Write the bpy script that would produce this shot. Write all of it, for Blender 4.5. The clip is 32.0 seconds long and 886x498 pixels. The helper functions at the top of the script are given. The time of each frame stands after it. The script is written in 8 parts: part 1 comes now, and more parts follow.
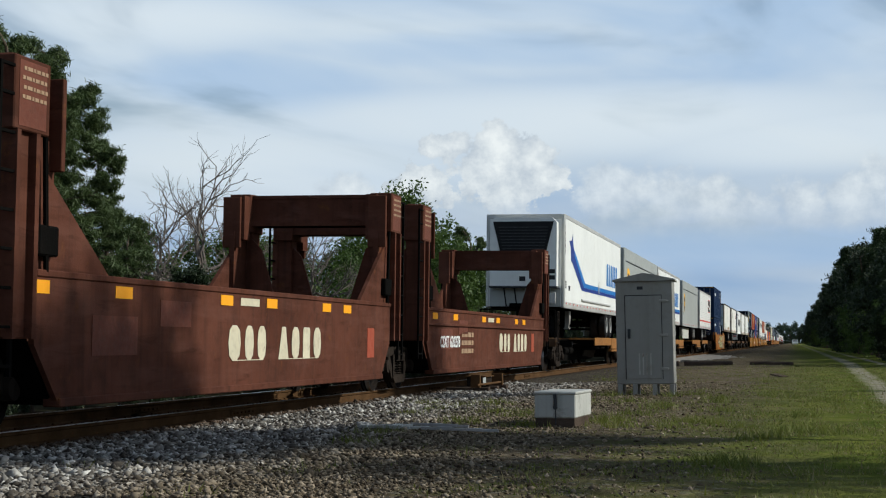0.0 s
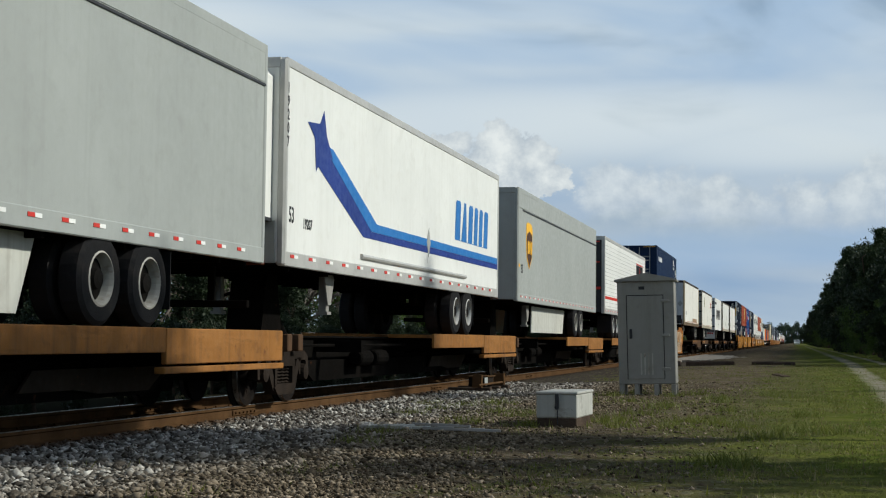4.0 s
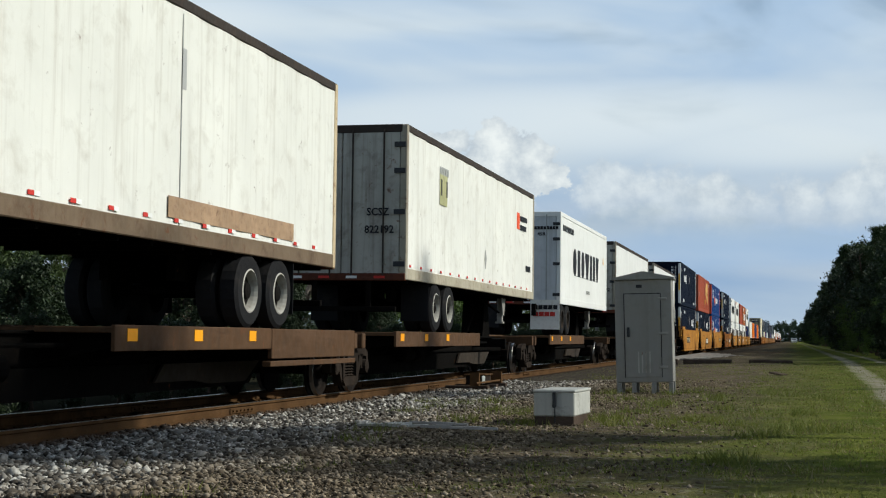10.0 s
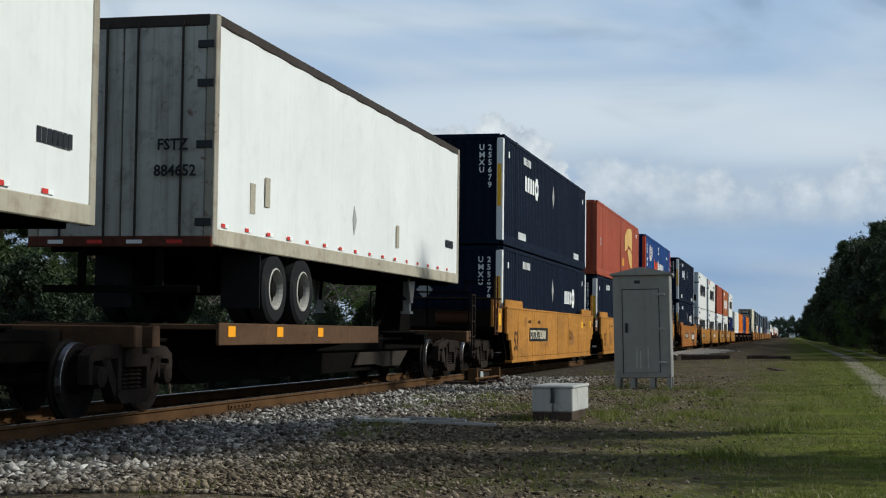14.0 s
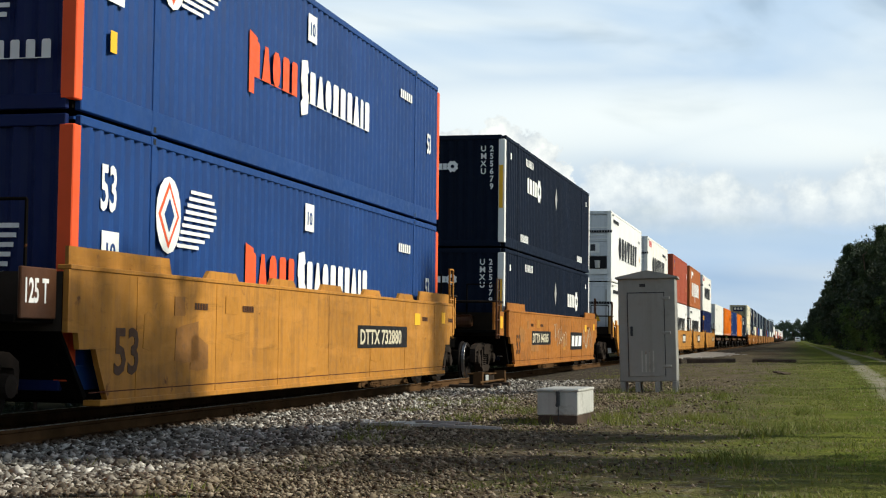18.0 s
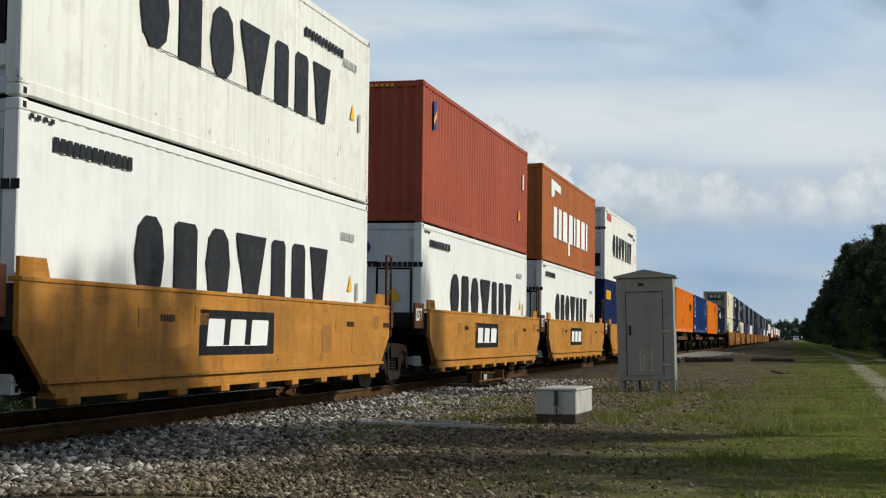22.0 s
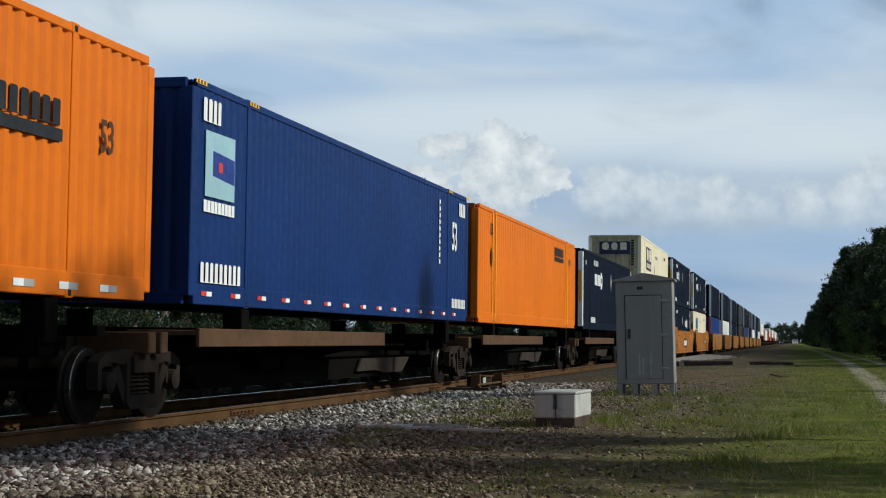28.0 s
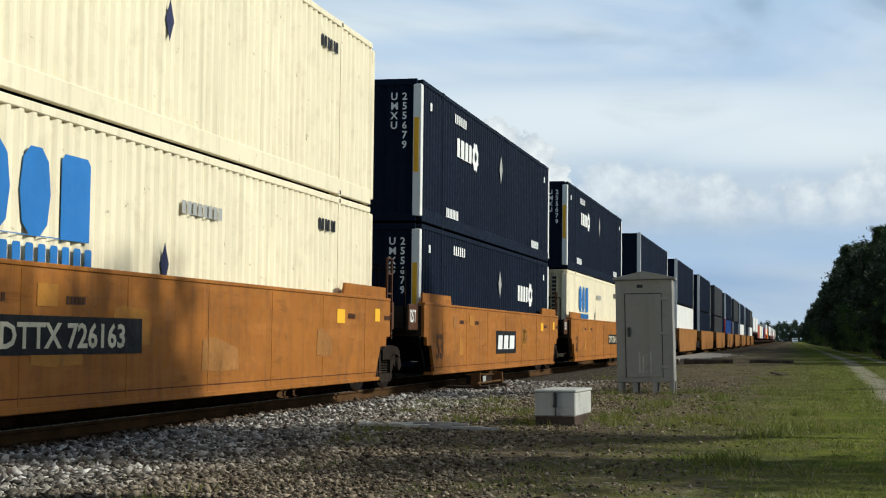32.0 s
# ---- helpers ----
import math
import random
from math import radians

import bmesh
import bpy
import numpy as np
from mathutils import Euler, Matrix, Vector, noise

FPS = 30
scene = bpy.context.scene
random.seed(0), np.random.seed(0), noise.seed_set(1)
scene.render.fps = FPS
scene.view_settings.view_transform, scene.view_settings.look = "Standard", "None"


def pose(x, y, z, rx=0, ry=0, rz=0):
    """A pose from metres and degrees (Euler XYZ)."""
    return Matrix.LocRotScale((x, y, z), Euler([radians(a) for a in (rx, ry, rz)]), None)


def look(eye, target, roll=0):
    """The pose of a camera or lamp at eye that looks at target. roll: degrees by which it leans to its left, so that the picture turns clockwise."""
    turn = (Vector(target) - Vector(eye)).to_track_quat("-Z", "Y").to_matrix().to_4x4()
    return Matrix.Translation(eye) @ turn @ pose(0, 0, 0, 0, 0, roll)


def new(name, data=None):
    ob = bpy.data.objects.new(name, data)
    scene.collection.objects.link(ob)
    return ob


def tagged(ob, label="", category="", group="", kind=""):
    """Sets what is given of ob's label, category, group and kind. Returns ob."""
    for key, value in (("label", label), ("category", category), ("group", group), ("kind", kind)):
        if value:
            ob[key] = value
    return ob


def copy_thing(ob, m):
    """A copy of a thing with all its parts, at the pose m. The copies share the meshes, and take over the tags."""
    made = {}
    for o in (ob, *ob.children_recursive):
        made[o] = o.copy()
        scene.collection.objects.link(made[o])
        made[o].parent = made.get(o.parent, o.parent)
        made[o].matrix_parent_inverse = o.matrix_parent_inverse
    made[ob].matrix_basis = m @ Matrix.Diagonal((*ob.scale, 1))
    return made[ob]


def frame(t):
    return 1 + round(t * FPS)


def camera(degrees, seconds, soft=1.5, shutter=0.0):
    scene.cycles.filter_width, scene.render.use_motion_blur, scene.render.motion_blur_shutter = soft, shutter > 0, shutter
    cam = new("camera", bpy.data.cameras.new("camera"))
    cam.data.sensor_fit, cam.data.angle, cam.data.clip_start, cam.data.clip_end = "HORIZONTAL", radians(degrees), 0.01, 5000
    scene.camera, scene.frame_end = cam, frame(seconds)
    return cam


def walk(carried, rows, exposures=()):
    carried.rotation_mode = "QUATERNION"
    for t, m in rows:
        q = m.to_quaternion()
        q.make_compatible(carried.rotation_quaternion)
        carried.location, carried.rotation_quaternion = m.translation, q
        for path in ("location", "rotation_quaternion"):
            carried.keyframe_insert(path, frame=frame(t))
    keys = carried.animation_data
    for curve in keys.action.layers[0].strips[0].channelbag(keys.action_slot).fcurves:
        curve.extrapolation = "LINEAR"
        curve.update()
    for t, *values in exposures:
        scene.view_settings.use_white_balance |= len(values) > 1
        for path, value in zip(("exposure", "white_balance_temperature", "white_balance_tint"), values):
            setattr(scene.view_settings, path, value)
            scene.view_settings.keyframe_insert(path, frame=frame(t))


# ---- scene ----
# Camera: on a low stand 0.9 m above the rail heads, zoomed, turned 13 degrees towards the track.
LENS = 33.04
cam = camera(LENS, 32.0, soft=1.15)
FOCAL = 784 / math.tan(radians(LENS / 2))
YAW, PITCH, EYE = 13.174, 3.578, (0.0, 0.0, 0.9)
# seconds, and the small sway of the stand: sideways and upwards, in units of 1 / FOCAL
SWAY = ((0.0, 0.0, 0.0), (0.5, 0.0, -1.5), (1.0, 1.6, 0.0), (1.5, 3.1, -1.5), (2.0, 3.1, -1.5), (2.5, 3.1, 0.0), (3.0, 3.1, -1.5), (3.5, 3.1, 0.0), (5.5, 1.6, 0.0), (6.0, 0.0, -1.6), (6.5, 0.0, -3.1), (7.0, 1.6, -1.5), (7.5, 0.0, -3.0), (8.0, 1.6, -3.1), (8.5, 0.0, -6.1), (9.0, 0.0, -4.6), (9.5, 0.0, -4.6), (10.0, -1.5, -3.1), (10.5, -7.6, 0.0), (11.0, -6.1, -12.3), (11.5, -4.6, -13.8), (12.0, -3.1, -15.3), (12.5, -4.6, -15.3), (13.0, -1.6, -15.3), (13.5, -4.6, -15.3), (14.0, -4.6, -10.7), (14.5, -3.0, -13.8), (16.5, 1.6, -4.6), (17.0, 1.6, -3.1), (17.5, 3.1, -1.6), (18.0, 4.6, -4.6), (18.5, 3.1, -4.6), (19.0, 1.6, -6.1), (19.5, 3.1, -3.1), (20.0, 3.1, -6.1), (20.5, 3.1, -7.6), (21.0, 3.1, -7.6), (21.5, 3.1, -9.2), (22.0, 1.6, -6.1), (22.5, 1.6, -4.6), (23.0, 1.6, -3.1), (23.5, 3.1, -3.1), (24.0, 4.6, -4.6), (24.5, 3.1, -7.6), (25.0, 1.6, -6.1), (25.5, 0.0, -4.6), (27.5, 0.0, -4.6), (28.0, 0.0, 0.0), (28.5, 0.0, -1.5), (29.0, 0.0, -1.5), (29.5, 0.0, -1.5), (30.0, 1.6, -1.5), (30.5, 3.1, -1.6), (31.0, 3.1, -1.5), (31.5, 0.0, 0.0), (32.0, 0.0, -3.1))
# seconds, stops, white balance: the clip's camera brightens for the dark boxes and cools in the shade
EXPOSURES = ((0, -0.24, 6250, 5), (3, -0.32, 6350, 4), (6, -0.38, 6300, 4), (8, -0.32, 6250, 5), (9, -0.04, 6350, 4), (10, -0.22, 6350, 4), (11, -0.36, 6350, 4), (13, -0.40, 6100, 5), (14.5, -0.36, 6100, 5), (16.5, 0.08, 6650, 4), (17, 0.12, 6700, 4), (19, 0.14, 6800, 4), (21, -0.04, 6650, 4), (22, -0.28, 6550, 5), (23, -0.36, 6550, 5), (25, -0.42, 6250, 5), (28, -0.33, 6200, 4), (30, -0.17, 6250, 4), (32, -0.12, 6350, 4))
walk(cam, [(t, pose(*EYE, 90 + PITCH + math.degrees(dy / FOCAL), 0, YAW + math.degrees(dx / FOCAL))) for t, dx, dy in SWAY], EXPOSURES)

# ---- light ----
SUN_AZ, SUN_EL = 80.0, 33.0   # degrees from +Y towards +X, and above the horizon
sun_data = bpy.data.lights.new("sun", "SUN")
sun_data.energy, sun_data.angle, sun_data.color = 4.6, radians(1.4), (1.0, 0.955, 0.88)
sun = new("sun", sun_data)
sun_way = Vector((math.sin(radians(SUN_AZ)) * math.cos(radians(SUN_EL)), math.cos(radians(SUN_AZ)) * math.cos(radians(SUN_EL)), math.sin(radians(SUN_EL))))
sun.matrix_world = look(sun_way * 100, (0, 0, 0))


class Graph:
    """Short hand for node graphs."""

    def __init__(self, tree):
        self.tree = tree
        tree.nodes.clear()

    def node(self, kind, inputs=(), **settings):
        n = self.tree.nodes.new(kind)
        for key, value in settings.items():
            setattr(n, key, value)
        for key, value in dict(inputs).items():
            if isinstance(value, bpy.types.NodeSocket):
                self.tree.links.new(value, n.inputs[key])
            else:
                n.inputs[key].default_value = value
        return n

    def math(self, op, a, b=0.0, c=0.0, clamp=False):
        return self.node("ShaderNodeMath", {0: a, 1: b, 2: c}, operation=op, use_clamp=clamp).outputs[0]

    def mix(self, factor, a, b, blend="MIX"):
        n = self.node("ShaderNodeMix", {0: factor, 6: a, 7: b}, data_type="RGBA", blend_type=blend)
        return n.outputs[2]

    def ramp(self, value, a, b, lo=0.0, hi=1.0, smooth=False):
        n = self.node("ShaderNodeMapRange", {0: value, 1: a, 2: b, 3: lo, 4: hi})
        if smooth:
            n.interpolation_type = "SMOOTHSTEP"
        return n.outputs[0]

    def noise(self, vector, scale, detail=4.0, rough=0.55, distortion=0.0):
        return self.node("ShaderNodeTexNoise", {"Vector": vector, "Scale": scale, "Detail": detail, "Roughness": rough, "Distortion": distortion}).outputs[0]


def build_sky():
    world = bpy.data.worlds.new("sky")
    scene.world = world
    world.use_nodes = True
    g = Graph(world.node_tree)
    sky = g.node("ShaderNodeTexSky", sky_type="NISHITA", sun_disc=False, sun_elevation=radians(SUN_EL), sun_rotation=radians(SUN_AZ), air_density=1.0, dust_density=1.2, ozone_density=1.5)
    way = g.node("ShaderNodeTexCoord").outputs["Generated"]
    xyz = g.node("ShaderNodeSeparateXYZ", {0: way})
    az = g.math("ARCTAN2", xyz.outputs[0], xyz.outputs[1])
    el = g.math("ARCSINE", xyz.outputs[2])
    flat = g.node("ShaderNodeCombineXYZ", {0: az, 1: g.math("MULTIPLY", el, 1.0), 2: 0.0}).outputs[0]
    wide = g.node("ShaderNodeCombineXYZ", {0: g.math("MULTIPLY_ADD", el, 0.9, az), 1: g.math("MULTIPLY", el, 3.2), 2: 0.4}).outputs[0]
    # high veil: streaky layers, thin enough in places for blue to show
    veil = g.noise(wide, 3.4, 5.0, 0.5, 0.5)
    veil_mask = g.ramp(veil, 0.34, 0.52, 0.25, 1.0, True)
    veil_mask = g.math("MULTIPLY", veil_mask, g.ramp(el, 0.22, 0.65, 1.0, 0.12, True))
    veil_mask = g.math("MAXIMUM", veil_mask, g.ramp(el, 0.05, 0.17, 1.0, 0.0, True))
    tone = g.node("ShaderNodeValToRGB", {0: g.ramp(el, 0.0, 0.26)})
    stops = ((0.0, (0.40, 0.48, 0.57, 1)), (0.16, (0.33, 0.41, 0.54, 1)), (0.30, (0.35, 0.42, 0.54, 1)), (0.46, (0.56, 0.62, 0.68, 1)), (0.66, (0.62, 0.69, 0.77, 1)), (1.0, (0.50, 0.61, 0.76, 1)))
    while len(tone.color_ramp.elements) < len(stops):
        tone.color_ramp.elements.new(0.5)
    for e, (at, colour) in zip(tone.color_ramp.elements, stops):
        e.position, e.color = at, colour
    streak = g.noise(wide, 5.0, 4.0, 0.5, 0.3)
    clouds = g.mix(g.ramp(streak, 0.30, 0.72), g.mix(0.55, tone.outputs[0], (0.31, 0.46, 0.70, 1)), g.mix(0.5, tone.outputs[0], (0.82, 0.85, 0.87, 1)))
    # thin places that show more blue, and thicker white sheets
    for lobes, strength, colour in ((GAPS, 0.50, (0.36, 0.51, 0.74, 1)), (SHEETS, 0.55, (0.80, 0.84, 0.88, 1))):
        cover = None
        for u, v, wu, wv in lobes:
            du = g.math("DIVIDE", g.math("SUBTRACT", az, u), wu)
            dv = g.math("DIVIDE", g.math("SUBTRACT", el, v), wv)
            d = g.math("ADD", g.math("MULTIPLY", du, du), g.math("MULTIPLY", dv, dv))
            m = g.ramp(g.math("ADD", d, g.math("MULTIPLY", g.math("SUBTRACT", streak, 0.5), 3.0)), 0.0, 1.6, strength, 0.0, True)
            cover = m if cover is None else g.math("MAXIMUM", cover, m)
        clouds = g.mix(cover, clouds, colour)
    # heaped clouds: a union of puffs, broken up by fine noise, soft below
    lumps = g.math("MULTIPLY", g.math("SUBTRACT", g.noise(flat, 34.0, 9.0, 0.60), 0.5), 3.4)

    def heap(lobes, soft):
        puff = None
        for u, v, r in lobes:
            du = g.math("SUBTRACT", az, u)
            dv = g.math("MULTIPLY", g.math("SUBTRACT", el, v), 1.25)
            d = g.math("SQRT", g.math("ADD", g.math("MULTIPLY", du, du), g.math("MULTIPLY", dv, dv)))
            m = g.math("SUBTRACT", 1.0, g.math("DIVIDE", d, r))
            puff = m if puff is None else g.math("SMOOTH_MAX", puff, m, 0.3)
        puff = g.math("ADD", g.math("MAXIMUM", puff, -1.5), lumps)
        return puff, g.ramp(puff, -0.06 - soft, 0.14 + soft, 0.0, 1.0, True)

    tall, tall_mask = heap(CUMULUS, 0.0)
    low, low_mask = heap(BANKS, 0.28)
    base = g.ramp(g.math("MULTIPLY_ADD", g.math("SUBTRACT", g.noise(flat, 14.0, 5.0), 0.5), 0.05, el), 0.066, 0.100, 0.08, 1.0, True)
    puff_mask = g.math("MULTIPLY", g.math("MAXIMUM", g.math("MULTIPLY", tall_mask, 0.97), g.math("MULTIPLY", low_mask, 0.62)), base)
    relief = g.math("MULTIPLY_ADD", g.noise(flat, 60.0, 6.0, 0.62), 0.75, g.math("MULTIPLY", g.math("MAXIMUM", tall, low), 0.16))
    puff_colour = g.mix(g.ramp(relief, 0.30, 0.62), (0.56, 0.61, 0.68, 1), (0.93, 0.94, 0.94, 1))
    back_sky = g.node("ShaderNodeBackground", {0: sky.outputs[0], 1: 0.10})
    back_veil = g.node("ShaderNodeBackground", {0: clouds, 1: 1.17})
    back_puff = g.node("ShaderNodeBackground", {0: puff_colour, 1: 1.12})
    m1 = g.node("ShaderNodeMixShader", {0: veil_mask, 1: back_sky.outputs[0], 2: back_veil.outputs[0]})
    m2 = g.node("ShaderNodeMixShader", {0: puff_mask, 1: m1.outputs[0], 2: back_puff.outputs[0]})
    g.node("ShaderNodeOutputWorld", {0: m2.outputs[0]})


# heaped clouds: bearing and height in radians, and half width
CUMULUS = ((-0.222, 0.132, 0.016), (-0.194, 0.133, 0.018), (-0.206, 0.114, 0.025), (-0.170, 0.121, 0.019), (-0.161, 0.108, 0.018), (-0.184, 0.099, 0.023), (-0.236, 0.104, 0.018), (-0.262, 0.101, 0.013))
BANKS = ((-0.290, 0.098, 0.016), (-0.112, 0.100, 0.026), (-0.082, 0.092, 0.028), (-0.052, 0.086, 0.024), (-0.020, 0.084, 0.020), (0.010, 0.088, 0.022), (0.036, 0.092, 0.022), (0.064, 0.098, 0.026), (0.1, 0.094, 0.026))
# thin and thick stretches of the veil: bearing, height, half width and half height in radians
GAPS = ((-0.36, 0.170, 0.09, 0.020), (0.02, 0.205, 0.15, 0.030), (-0.20, 0.196, 0.12, 0.014), (-0.02, 0.062, 0.16, 0.014))
SHEETS = ((-0.36, 0.112, 0.15, 0.034), (-0.14, 0.146, 0.22, 0.022), (0.02, 0.132, 0.12, 0.020), (-0.42, 0.212, 0.10, 0.018))
build_sky()

# ---- materials ----
def surface(name, colour, rough=0.6, metal=0.0, dirt=(0.10, 0.08, 0.06), dirty=0.25, scale=1.0, bump=0.15, streak=0.0, rust=0.0, fine=60.0, vary=0.12, spec=0.28):
    """Painted or bare surface: base colour with broad fading, grime patches, vertical streaks, rust spots and fine relief."""
    dull = name in ("underframe", "truck_steel", "rail_side", "tie_wood", "bark", "oxide", "rubber", "wheel_steel", "dark_rim")
    m = bpy.data.materials.new(name)
    m.use_nodes = True
    g = Graph(m.node_tree)
    at = g.node("ShaderNodeTexCoord").outputs["Object"]
    col = (*colour, 1)
    broad = g.noise(at, 0.55 * scale, 5.0, 0.6)
    shade = g.mix(g.ramp(broad, 0.35, 0.68, 0.0, 1.0), tuple(c * (1 - vary) for c in colour) + (1,), tuple(min(1, c * (1 + vary)) for c in colour) + (1,))
    grime = g.ramp(g.noise(at, 2.3 * scale, 8.0, 0.66, 0.3), 0.52, 0.74, 0.0, dirty)
    out = g.mix(grime, shade, (*dirt, 1))
    if streak:
        thin = g.node("ShaderNodeVectorMath", {0: at, 1: (5.0, 5.0, 0.22)}, operation="MULTIPLY").outputs[0]
        s = g.ramp(g.noise(thin, 1.6, 6.0, 0.6), 0.50, 0.72, 0.0, streak)
        out = g.mix(s, out, (*dirt, 1))
    if name.startswith(("well_", "spine_", "oxide")):
        long = g.node("ShaderNodeVectorMath", {0: at, 1: (1.0, 0.35, 2.6)}, operation="MULTIPLY").outputs[0]
        faded = g.ramp(g.noise(long, 1.3, 7.0, 0.62), 0.50, 0.66, 0.0, 0.42)
        out = g.mix(faded, out, tuple(min(1, c * 1.35 + 0.015) for c in colour) + (1,))
        stain = g.ramp(g.noise(long, 2.7, 9.0, 0.7, 0.6), 0.56, 0.68, 0.0, 0.55)
        out = g.mix(stain, out, tuple(c * 0.45 for c in colour) + (1,))
    rough_in = g.ramp(g.noise(at, 7.0 * scale, 4.0), 0.3, 0.7, max(0.05, rough - 0.12), min(1, rough + 0.12))
    if rust:
        r = g.ramp(g.noise(at, 3.7 * scale, 9.0, 0.72, 0.5), 0.66 - 0.22 * rust, 0.74 - 0.16 * rust, 0.0, 0.9)
        out = g.mix(r, out, g.mix(g.noise(at, 30.0, 3.0), (0.055, 0.022, 0.012, 1), (0.19, 0.075, 0.03, 1)))
        rough_in = g.math("MAXIMUM", rough_in, g.math("MULTIPLY", r, 0.85))
    relief = g.node("ShaderNodeBump", {"Height": g.noise(at, fine, 4.0, 0.6), "Strength": bump, "Distance": 0.02}).outputs[0]
    b = g.node("ShaderNodeBsdfPrincipled", {"Base Color": out, "Roughness": rough_in, "Metallic": metal, "Normal": relief, "Specular IOR Level": 0.02 if dull else min(spec, 0.14) if min(colour) < 0.12 and not metal else spec})
    g.node("ShaderNodeOutputMaterial", {0: b.outputs[0]})
    return m


